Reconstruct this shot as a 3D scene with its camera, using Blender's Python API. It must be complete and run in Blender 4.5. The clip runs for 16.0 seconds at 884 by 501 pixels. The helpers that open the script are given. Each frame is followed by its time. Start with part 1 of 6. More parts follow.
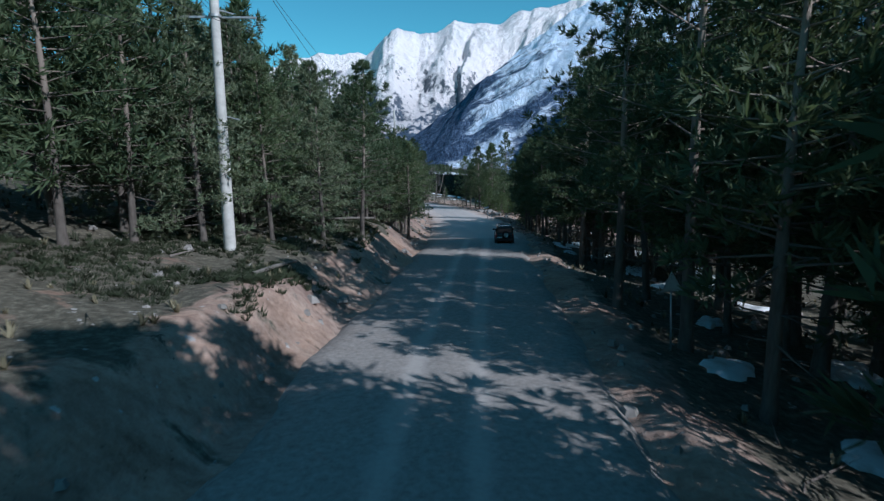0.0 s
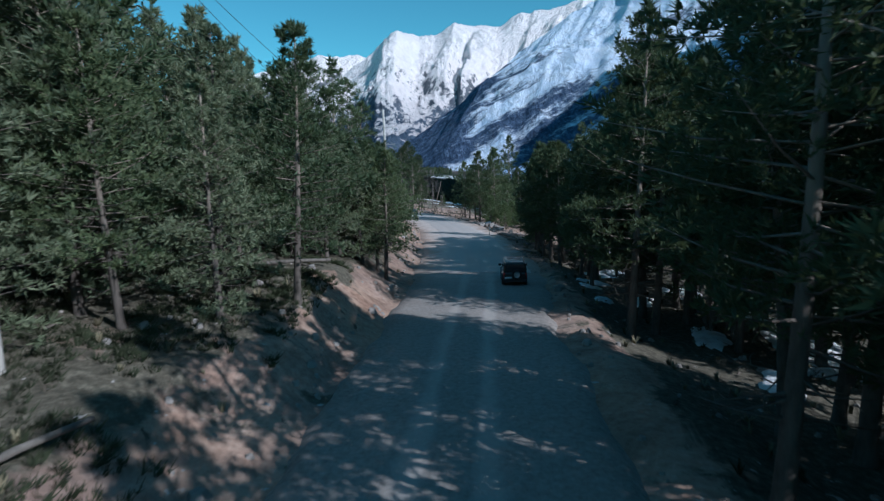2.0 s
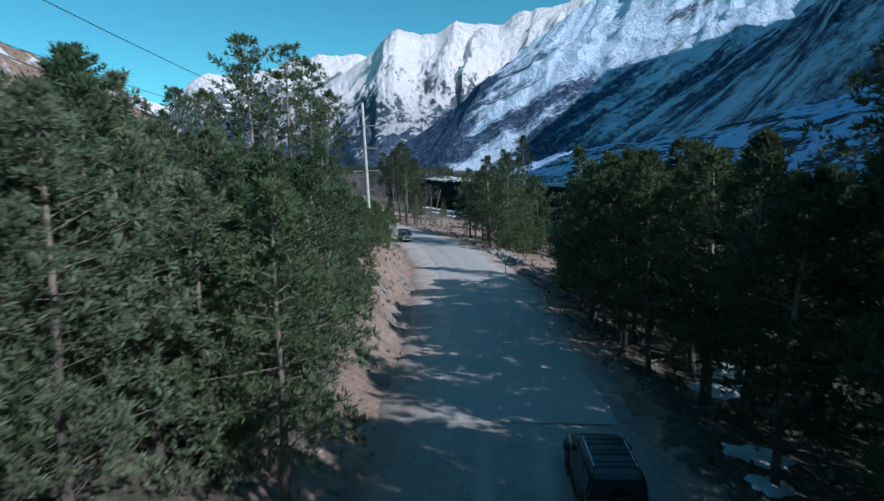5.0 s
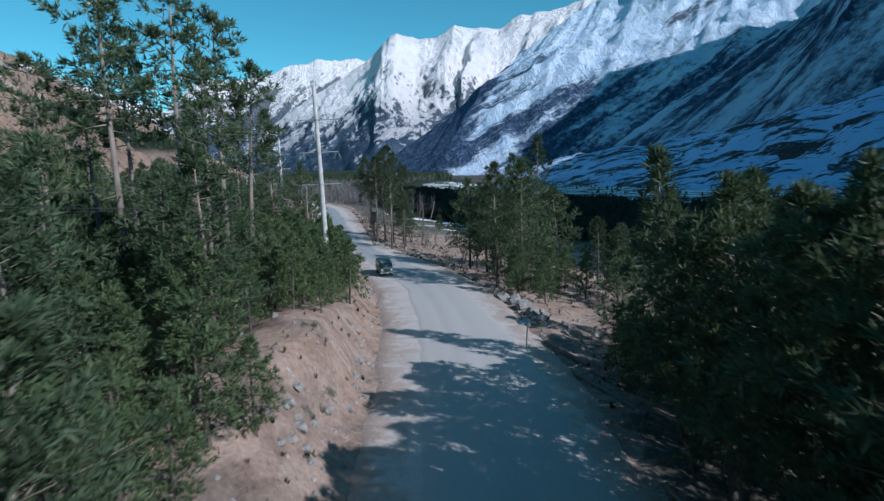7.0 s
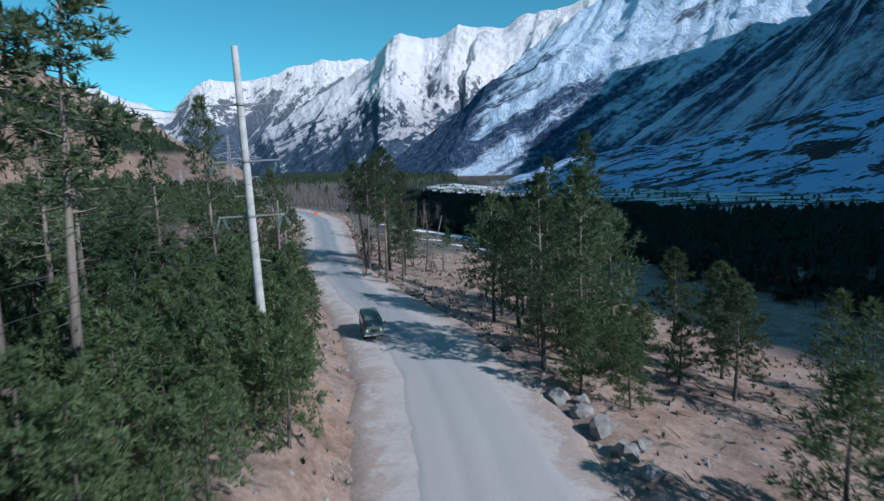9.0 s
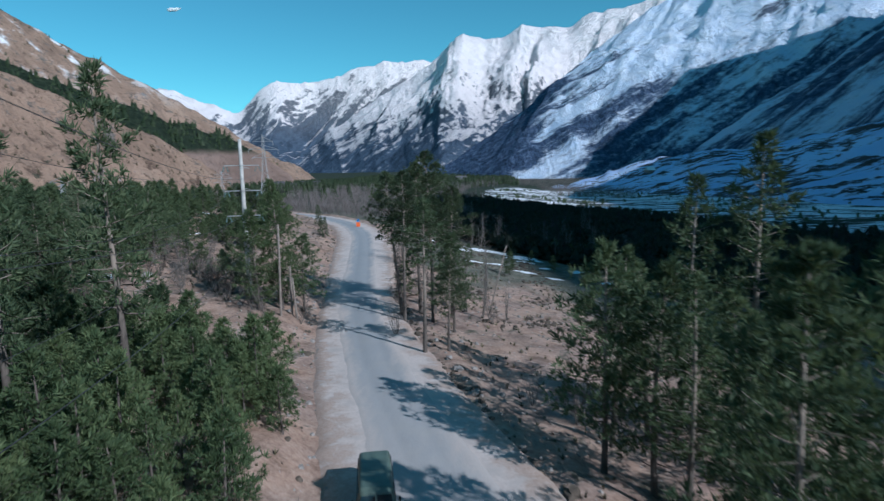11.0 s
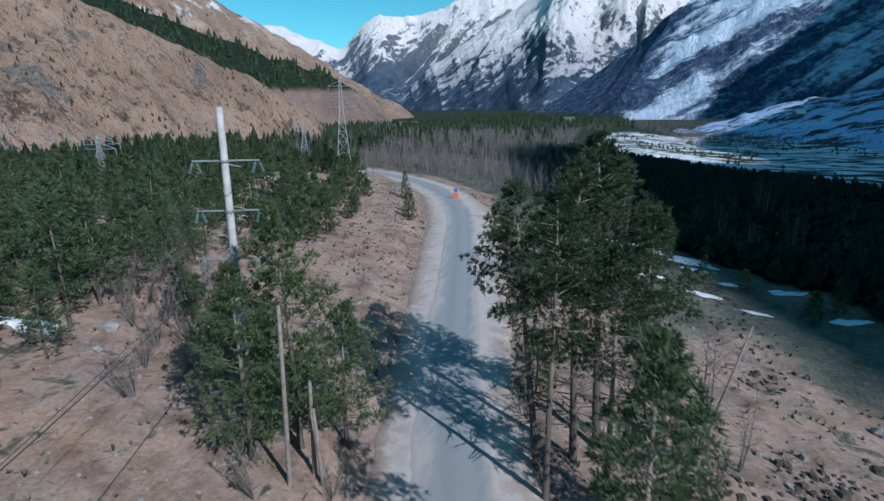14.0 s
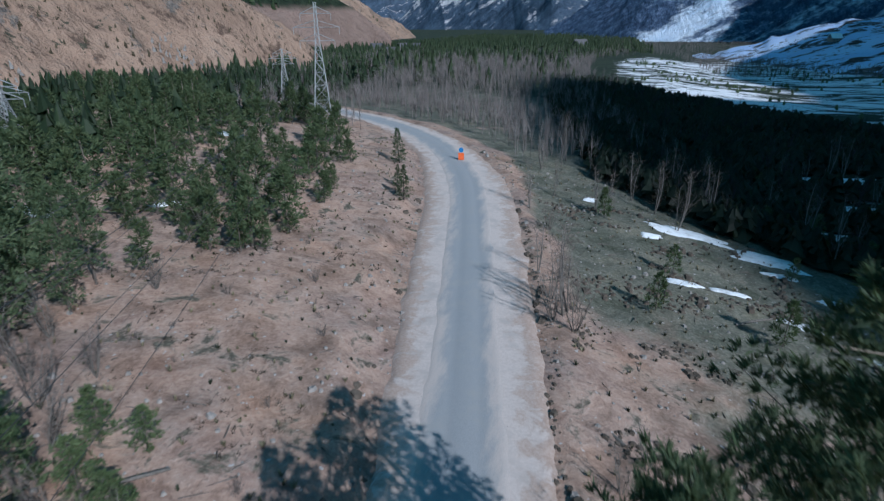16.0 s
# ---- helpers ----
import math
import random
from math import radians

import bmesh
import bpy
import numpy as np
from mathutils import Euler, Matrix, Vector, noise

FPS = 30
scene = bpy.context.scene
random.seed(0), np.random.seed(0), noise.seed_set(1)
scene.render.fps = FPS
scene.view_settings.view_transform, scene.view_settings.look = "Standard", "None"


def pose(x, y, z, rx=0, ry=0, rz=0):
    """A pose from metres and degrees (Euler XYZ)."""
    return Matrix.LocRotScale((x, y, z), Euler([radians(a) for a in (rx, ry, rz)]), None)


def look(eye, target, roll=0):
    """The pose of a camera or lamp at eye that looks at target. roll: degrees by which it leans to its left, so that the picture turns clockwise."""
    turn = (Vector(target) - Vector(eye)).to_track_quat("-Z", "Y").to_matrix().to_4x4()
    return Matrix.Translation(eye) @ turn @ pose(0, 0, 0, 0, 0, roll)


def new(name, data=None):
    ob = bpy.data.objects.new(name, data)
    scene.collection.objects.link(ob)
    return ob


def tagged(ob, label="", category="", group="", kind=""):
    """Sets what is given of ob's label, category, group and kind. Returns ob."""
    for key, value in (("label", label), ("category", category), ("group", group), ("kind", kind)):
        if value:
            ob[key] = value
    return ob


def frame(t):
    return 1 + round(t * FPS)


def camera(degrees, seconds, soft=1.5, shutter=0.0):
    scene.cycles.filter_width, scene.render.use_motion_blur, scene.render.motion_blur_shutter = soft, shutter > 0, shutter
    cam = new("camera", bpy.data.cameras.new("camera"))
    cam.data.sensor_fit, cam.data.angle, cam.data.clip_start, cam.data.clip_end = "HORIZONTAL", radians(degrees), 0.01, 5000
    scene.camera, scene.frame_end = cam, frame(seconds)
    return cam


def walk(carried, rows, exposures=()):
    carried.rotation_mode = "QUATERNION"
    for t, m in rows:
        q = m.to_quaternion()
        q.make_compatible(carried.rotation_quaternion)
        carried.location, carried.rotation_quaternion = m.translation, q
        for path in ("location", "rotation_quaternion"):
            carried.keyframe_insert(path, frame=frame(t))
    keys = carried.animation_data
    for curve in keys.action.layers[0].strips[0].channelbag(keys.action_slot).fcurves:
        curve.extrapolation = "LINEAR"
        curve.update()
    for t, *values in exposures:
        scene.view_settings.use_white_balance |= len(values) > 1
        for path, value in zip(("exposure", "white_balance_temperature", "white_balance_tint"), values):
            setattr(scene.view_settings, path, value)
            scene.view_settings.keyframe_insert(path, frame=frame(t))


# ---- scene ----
cam = camera(75.3, 16.0, 1.35, 0.3)
PATH = [
    (0, (-0.641, 13.208, 6.046), (-0.637, 15.184, 5.739), -1.3),
    (0.5, (-0.606, 16.31, 6.213), (-0.604, 18.286, 5.908), -1.4),
    (1, (-0.442, 19.99, 6.4), (-0.438, 21.967, 6.098), -1.4),
    (1.5, (-0.172, 23.844, 6.669), (-0.165, 25.821, 6.367), -1.2),
    (2, (0.254, 27.999, 6.912), (0.259, 29.976, 6.613), -1.3),
    (2.5, (0.574, 32.011, 7.165), (0.578, 33.989, 6.866), -1.4),
    (3, (0.758, 36.584, 7.381), (0.763, 38.562, 7.082), -1.3),
    (3.5, (0.858, 40.804, 7.624), (0.86, 42.781, 7.326), -1.4),
    (4, (0.849, 45.208, 7.932), (0.851, 47.185, 7.633), -1.4),
    (4.5, (0.797, 49.742, 8.151), (0.797, 51.719, 7.853), -1.5),
    (4.7, (0.813, 51.605, 8.286), (0.812, 53.582, 7.983), -1.5),
    (6.8, (2.179, 77.791, 8.842), (2.176, 79.771, 8.556), -1.9),
    (7, (2.229, 80.197, 8.911), (2.228, 82.177, 8.624), -1.8),
    (7.5, (2.357, 85.79, 9.03), (2.351, 87.769, 8.743), -2.1),
    (8, (2.252, 91.904, 9.316), (2.241, 93.884, 9.028), -2.3),
    (10.3, (0.77, 122.374, 10.873), (0.743, 124.353, 10.59), -1.6),
    (10.5, (0.716, 124.968, 10.991), (0.681, 126.948, 10.708), -1.6),
    (11, (0.643, 131.528, 11.39), (0.427, 133.497, 11.114), -1.3),
    (11.5, (0.384, 137.595, 11.832), (-0.033, 139.533, 11.563), -1.0),
    (12, (-0.557, 143.695, 12.379), (-1.036, 145.619, 12.111), -1.0),
    (12.5, (-2.039, 149.617, 12.989), (-2.544, 151.529, 12.694), -1.0),
    (13, (-3.967, 155.65, 13.749), (-4.489, 157.55, 13.402), -0.8),
    (13.5, (-6.05, 161.248, 14.476), (-6.582, 163.131, 14.065), -0.8),
    (14, (-8.379, 167.079, 15.148), (-8.918, 168.945, 14.671), -0.9),
    (14.5, (-10.525, 172.419, 15.965), (-11.066, 174.268, 15.425), -0.9),
    (15, (-12.5, 178.226, 16.829), (-13.038, 180.054, 16.224), -0.8),
    (15.5, (-13.897, 183.61, 17.476), (-14.429, 185.421, 16.812), -0.7),
    (16, (-14.828, 190.058, 17.878), (-15.356, 191.847, 17.155), -0.7),
]
walk(cam, [(t, look(eye, target, roll)) for t, eye, target, roll in PATH], [(0, -0.03, 5100, 10), (8, -0.03, 5100, 10), (10.5, -0.1, 5100, 10), (16, -0.1, 5100, 10)])

# ---- light ----
SUN_FROM = Vector((0.80, -0.60, 0.66)).normalized()
world = bpy.data.worlds.new("sky")
scene.world = world
world.use_nodes = True
wn, wl = world.node_tree.nodes, world.node_tree.links
sky = wn.new("ShaderNodeTexSky")
sky.sky_type = "NISHITA"
sky.sun_disc = False
sky.sun_elevation = math.asin(SUN_FROM.z)
sky.sun_rotation = math.atan2(SUN_FROM.x, SUN_FROM.y)
sky.altitude = 1500.0
sky.air_density = 1.0
sky.dust_density = 0.4
sky.ozone_density = 1.0
tint = wn.new("ShaderNodeMix")
tint.data_type, tint.blend_type = "RGBA", "MULTIPLY"
tint.inputs[0].default_value = 1.0
tint.inputs[7].default_value = (0.62, 1.24, 1.0, 1.0)
wl.new(sky.outputs[0], tint.inputs[6])
wl.new(tint.outputs[2], wn["Background"].inputs[0])
wn["Background"].inputs[1].default_value = 0.093

sun = new("sun", bpy.data.lights.new("sun", "SUN"))
sun.data.energy = 4.4
sun.data.angle = radians(0.5)
sun.data.color = (1.0, 0.92, 0.81)
sun.matrix_world = look(SUN_FROM * 50, (0, 0, 0))


# ---- materials ----
class Nodes:
    """A node material with a Principled shader and short ways to add noise, ramps and mixes."""

    def __init__(self, name, rough=0.9, metal=0.0, spec=0.3):
        self.mat = bpy.data.materials.new(name)
        self.mat.use_nodes = True
        self.tree = self.mat.node_tree
        self.bsdf = self.tree.nodes["Principled BSDF"]
        self.bsdf.inputs["Roughness"].default_value = rough
        self.bsdf.inputs["Metallic"].default_value = metal
        self.bsdf.inputs["Specular IOR Level"].default_value = spec
        self.geo = self.tree.nodes.new("ShaderNodeNewGeometry")
        self.obj = self.tree.nodes.new("ShaderNodeTexCoord")

    def link(self, a, b):
        self.tree.links.new(a, b)

    def streaks(self, scale, detail, rough, turn, long_):
        """Noise drawn out along a slope's line of fall. turn: the line's tilt and heading in radians."""
        m = self.tree.nodes.new("ShaderNodeMapping")
        m.vector_type = "TEXTURE"
        m.inputs["Rotation"].default_value = (0, turn[0], turn[1])
        m.inputs["Scale"].default_value = (long_, 1, 1)
        self.link(self.geo.outputs["Position"], m.inputs["Vector"])
        n = self.tree.nodes.new("ShaderNodeTexNoise")
        n.inputs["Scale"].default_value = scale
        n.inputs["Detail"].default_value = detail
        n.inputs["Roughness"].default_value = rough
        n.inputs["Distortion"].default_value = 0.35
        self.link(m.outputs[0], n.inputs["Vector"])
        return n.outputs["Fac"]

    def noise(self, scale, detail=4, rough=0.55, stretch=None, local=False, distort=0.0):
        n = self.tree.nodes.new("ShaderNodeTexNoise")
        n.inputs["Scale"].default_value = scale
        n.inputs["Detail"].default_value = detail
        n.inputs["Roughness"].default_value = rough
        n.inputs["Distortion"].default_value = distort
        source = self.obj.outputs["Object"] if local else self.geo.outputs["Position"]
        if stretch:
            m = self.tree.nodes.new("ShaderNodeMapping")
            m.inputs["Scale"].default_value = stretch[:3]
            if len(stretch) > 3:
                m.inputs["Rotation"].default_value = (0, 0, stretch[3])
            self.link(source, m.inputs["Vector"])
            source = m.outputs[0]
        self.link(source, n.inputs["Vector"])
        return n.outputs["Fac"]

    def ramp(self, fac, stops):
        r = self.tree.nodes.new("ShaderNodeValToRGB")
        el = r.color_ramp.elements
        while len(el) < len(stops):
            el.new(0.5)
        for e, (p, c) in zip(el, stops):
            e.position = p
            e.color = (*c, 1) if len(c) == 3 else c
        self.link(fac, r.inputs[0])
        return r.outputs[0]

    def step(self, fac, a, b):
        m = self.tree.nodes.new("ShaderNodeMapRange")
        m.interpolation_type = "SMOOTHSTEP"
        m.inputs["From Min"].default_value = a
        m.inputs["From Max"].default_value = b
        self.link(fac, m.inputs["Value"])
        return m.outputs[0]

    def math(self, op, a, b):
        m = self.tree.nodes.new("ShaderNodeMath")
        m.operation = op
        for k, v in enumerate((a, b)):
            if isinstance(v, (int, float)):
                m.inputs[k].default_value = v
            else:
                self.link(v, m.inputs[k])
        return m.outputs[0]

    def mix(self, fac, a, b, mode="MIX"):
        m = self.tree.nodes.new("ShaderNodeMix")
        m.data_type, m.blend_type = "RGBA", mode
        for k, v in ((0, fac), (6, a), (7, b)):
            if isinstance(v, (int, float)):
                m.inputs[k].default_value = v
            elif isinstance(v, tuple):
                m.inputs[k].default_value = (*v, 1)
            else:
                self.link(v, m.inputs[k])
        return m.outputs[2]

    def axis(self, vector, k):
        s = self.tree.nodes.new("ShaderNodeSeparateXYZ")
        self.link(vector, s.inputs[0])
        return s.outputs[k]

    def bump(self, height, strength=0.5, distance=0.05):
        b = self.tree.nodes.new("ShaderNodeBump")
        b.inputs["Strength"].default_value = strength
        b.inputs["Distance"].default_value = distance
        self.link(height, b.inputs["Height"])
        self.link(b.outputs[0], self.bsdf.inputs["Normal"])

    def colour(self, c):
        if isinstance(c, tuple):
            self.bsdf.inputs["Base Color"].default_value = (*c, 1)
        else:
            self.link(c, self.bsdf.inputs["Base Color"])
        return self

    def random(self):
        o = self.tree.nodes.new("ShaderNodeObjectInfo")
        return o.outputs["Random"]

    def island(self):
        return self.geo.outputs["Random Per Island"]


def simple(name, c, rough=0.6, metal=0.0, vary=0.25, scale=6.0, spec=0.4):
    n = Nodes(name, rough, metal, spec)
    dark = tuple(v * (1 - vary) for v in c)
    light = tuple(min(1, v * (1 + vary)) for v in c)
    f = n.noise(scale, 5, 0.6, local=True)
    n.colour(n.ramp(f, [(0.3, dark), (0.7, light)]))
    n.bump(n.noise(scale * 6, 3, local=True), 0.15, 0.01)
    return n.mat


def make_ground():
    n = Nodes("bare_earth", 0.95, 0, 0.15)
    shares = []
    for name in ("turf", "litter", "snow_lie", "wooded"):
        a = n.tree.nodes.new("ShaderNodeAttribute")
        a.attribute_name = name
        shares.append(a.outputs["Fac"])
    turf, leafy, lie, wooded = shares
    big = n.noise(0.05, 5, 0.6)
    mid = n.noise(0.35, 6, 0.65, distort=0.6)
    fine = n.noise(3.5, 6, 0.7)
    sand = n.ramp(n.math("ADD", n.math("MULTIPLY", mid, 0.6), n.math("MULTIPLY", fine, 0.4)), [(0.36, (0.20, 0.138, 0.108)), (0.5, (0.36, 0.262, 0.212)), (0.63, (0.49, 0.385, 0.325))])
    litter = n.ramp(fine, [(0.3, (0.05, 0.046, 0.036)), (0.52, (0.115, 0.103, 0.078)), (0.75, (0.25, 0.225, 0.175))])
    grass = n.ramp(n.math("ADD", n.math("MULTIPLY", mid, 0.4), n.math("MULTIPLY", fine, 0.6)), [(0.35, (0.066, 0.066, 0.050)), (0.5, (0.136, 0.134, 0.106)), (0.66, (0.258, 0.248, 0.205))])
    sand = n.mix(1.0, sand, n.ramp(n.noise(0.12, 5, 0.65), [(0.3, (0.80, 0.80, 0.84)), (0.5, (1.0, 0.98, 0.96)), (0.7, (1.0, 0.91, 0.82))]), "MULTIPLY")
    blot = n.noise(0.22, 5, 0.62, distort=0.4)
    sand = n.mix(1.0, sand, n.ramp(blot, [(0.34, (0.66, 0.66, 0.66)), (0.47, (0.94, 0.93, 0.92)), (0.56, (1.08, 1.06, 1.04)), (0.70, (0.80, 0.74, 0.72))]), "MULTIPLY")
    grass = n.mix(1.0, grass, n.ramp(blot, [(0.34, (0.62, 0.66, 0.60)), (0.5, (1.0, 1.0, 1.0)), (0.68, (1.25, 1.18, 1.08))]), "MULTIPLY")
    c = n.mix(n.step(n.math("ADD", n.math("MULTIPLY", n.math("SUBTRACT", big, 0.5), 1.4), turf), 0.40, 0.62), sand, grass)
    c = n.mix(n.step(n.math("ADD", n.math("MULTIPLY", n.math("SUBTRACT", mid, 0.5), 2.2), leafy), 0.42, 0.66), c, litter)
    stones = n.step(n.noise(1.6, 3, 0.6), 0.67, 0.72)
    c = n.mix(stones, c, (0.44, 0.41, 0.39))
    c = n.mix(n.step(n.noise(0.55, 6, 0.7, distort=1.5), 0.63, 0.69), c, (0.085, 0.072, 0.056))
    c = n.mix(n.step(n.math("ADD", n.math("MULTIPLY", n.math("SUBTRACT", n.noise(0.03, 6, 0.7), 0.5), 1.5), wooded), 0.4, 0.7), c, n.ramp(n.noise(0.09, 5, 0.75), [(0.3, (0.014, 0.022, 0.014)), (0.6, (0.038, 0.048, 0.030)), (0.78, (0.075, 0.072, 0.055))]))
    cover = n.math("ADD", n.math("MULTIPLY", n.math("SUBTRACT", n.noise(0.07, 8, 0.78, (0.5, 1.0, 1.0, 0.2), distort=0.8), 0.5), 2.6), lie)
    c = n.mix(n.step(cover, 0.48, 0.60), c, n.ramp(mid, [(0.3, (0.66, 0.66, 0.69)), (0.7, (0.86, 0.86, 0.88))]))
    n.colour(c)
    n.bump(n.math("ADD", n.math("MULTIPLY", fine, 0.7), n.math("MULTIPLY", mid, 1.4)), 0.7, 0.18)
    return n.mat


def make_gravel():
    n = Nodes("pale_gravel", 0.95, 0, 0.15)
    fine = n.noise(5.0, 6, 0.7)
    mid = n.noise(0.5, 4, 0.6)
    c = n.ramp(fine, [(0.3, (0.50, 0.422, 0.380)), (0.55, (0.58, 0.495, 0.448)), (0.8, (0.64, 0.555, 0.508))])
    c = n.mix(n.step(mid, 0.45, 0.7), c, (0.47, 0.41, 0.375))
    c = n.mix(n.step(n.noise(4.0, 4, 0.65), 0.70, 0.76), c, (0.22, 0.19, 0.17))
    rim = n.tree.nodes.new("ShaderNodeAttribute")
    rim.attribute_name = "rim"
    wear = n.noise(0.6, 6, 0.65, distort=0.5)
    sand = n.ramp(n.math("ADD", n.math("MULTIPLY", wear, 0.6), n.math("MULTIPLY", fine, 0.4)), [(0.34, (0.24, 0.17, 0.135)), (0.5, (0.40, 0.30, 0.245)), (0.64, (0.50, 0.40, 0.345))])
    c = n.mix(n.step(n.math("ADD", n.math("MULTIPLY", n.math("SUBTRACT", wear, 0.5), 1.6), rim.outputs["Fac"]), 0.56, 0.92), c, sand)
    y = n.axis(n.geo.outputs["Position"], 1)
    # Darker road tone on the southern stretch, fading out near y 95.
    earth = n.math("SUBTRACT", 1.0, n.step(n.math("ADD", y, n.math("MULTIPLY", wear, 24.0)), 76.0, 106.0))
    c = n.mix(n.math("MULTIPLY", earth, 0.85), c, n.ramp(fine, [(0.3, (0.17, 0.155, 0.145)), (0.7, (0.34, 0.315, 0.29))]))
    tracks = n.tree.nodes.new("ShaderNodeAttribute")
    tracks.attribute_name = "wheel_track"
    c = n.mix(n.math("MULTIPLY", n.step(n.math("ADD", n.math("MULTIPLY", n.math("SUBTRACT", mid, 0.5), 1.0), tracks.outputs["Fac"]), 0.3, 0.9), 0.55), c, (0.50, 0.455, 0.425))
    n.colour(c)
    n.bump(n.math("ADD", n.math("MULTIPLY", fine, 0.5), wear), 0.45, 0.06)
    return n.mat


def make_asphalt():
    n = Nodes("dusty_asphalt", 0.85, 0, 0.25)
    fine = n.noise(14.0, 4, 0.7)
    mid = n.noise(0.4, 4, 0.6)
    c = n.ramp(fine, [(0.3, (0.27, 0.27, 0.276)), (0.7, (0.36, 0.36, 0.365))])
    c = n.mix(n.step(mid, 0.45, 0.75), c, (0.34, 0.33, 0.32))
    rim = n.tree.nodes.new("ShaderNodeAttribute")
    rim.attribute_name = "rim"
    dust = n.noise(0.7, 6, 0.7, (1.0, 0.25, 1.0))
    c = n.mix(n.step(n.math("ADD", n.math("MULTIPLY", n.math("SUBTRACT", dust, 0.5), 1.5), rim.outputs["Fac"]), 0.46, 0.98), c, n.ramp(fine, [(0.3, (0.45, 0.385, 0.348)), (0.7, (0.55, 0.475, 0.432))]))
    grit = n.math("SUBTRACT", 1.0, n.step(n.math("ADD", n.axis(n.geo.outputs["Position"], 1), n.math("MULTIPLY", dust, 40.0)), 145.0, 220.0))
    c = n.mix(n.math("MULTIPLY", grit, 0.95), c, n.ramp(fine, [(0.3, (0.43, 0.38, 0.352)), (0.7, (0.54, 0.485, 0.452))]))
    n.colour(c)
    n.bump(fine, 0.3, 0.02)
    return n.mat


def make_snow():
    n = Nodes("old_snow", 0.7, 0, 0.3)
    f = n.noise(1.2, 5, 0.6)
    n.colour(n.ramp(f, [(0.25, (0.50, 0.49, 0.48)), (0.5, (0.78, 0.79, 0.81)), (0.8, (0.86, 0.87, 0.89))]))
    n.bump(f, 0.5, 0.2)
    return n.mat


def make_needles(name, dark, mid, light):
    n = Nodes(name, 0.6, 0, 0.25)
    f = n.math("ADD", n.math("MULTIPLY", n.island(), 0.6), n.math("MULTIPLY", n.random(), 0.4))
    c = n.ramp(f, [(0.05, dark), (0.5, mid), (0.95, light)])
    n.colour(c)
    tr = n.tree.nodes.new("ShaderNodeBsdfTranslucent")
    n.link(n.mix(0.5, c, (0.16, 0.2, 0.06)), tr.inputs[0])
    m = n.tree.nodes.new("ShaderNodeMixShader")
    m.inputs[0].default_value = 0.33
    n.link(n.bsdf.outputs[0], m.inputs[1])
    n.link(tr.outputs[0], m.inputs[2])
    n.link(m.outputs[0], n.tree.nodes["Material Output"].inputs[0])
    return n.mat


def make_bark(name, low, high, turn):
    n = Nodes(name, 0.9, 0, 0.2)
    z = n.axis(n.obj.outputs["Object"], 2)
    f = n.noise(5, 5, 0.65, (1, 1, 0.25), local=True)
    a = n.ramp(f, [(0.3, tuple(v * 0.45 for v in low)), (0.7, low)])
    b = n.ramp(f, [(0.3, tuple(v * 0.6 for v in high)), (0.7, high)])
    n.colour(n.mix(n.step(z, turn[0], turn[1]), a, b))
    n.bump(f, 0.6, 0.04)
    return n.mat


WOOD_FOOT = 50.0


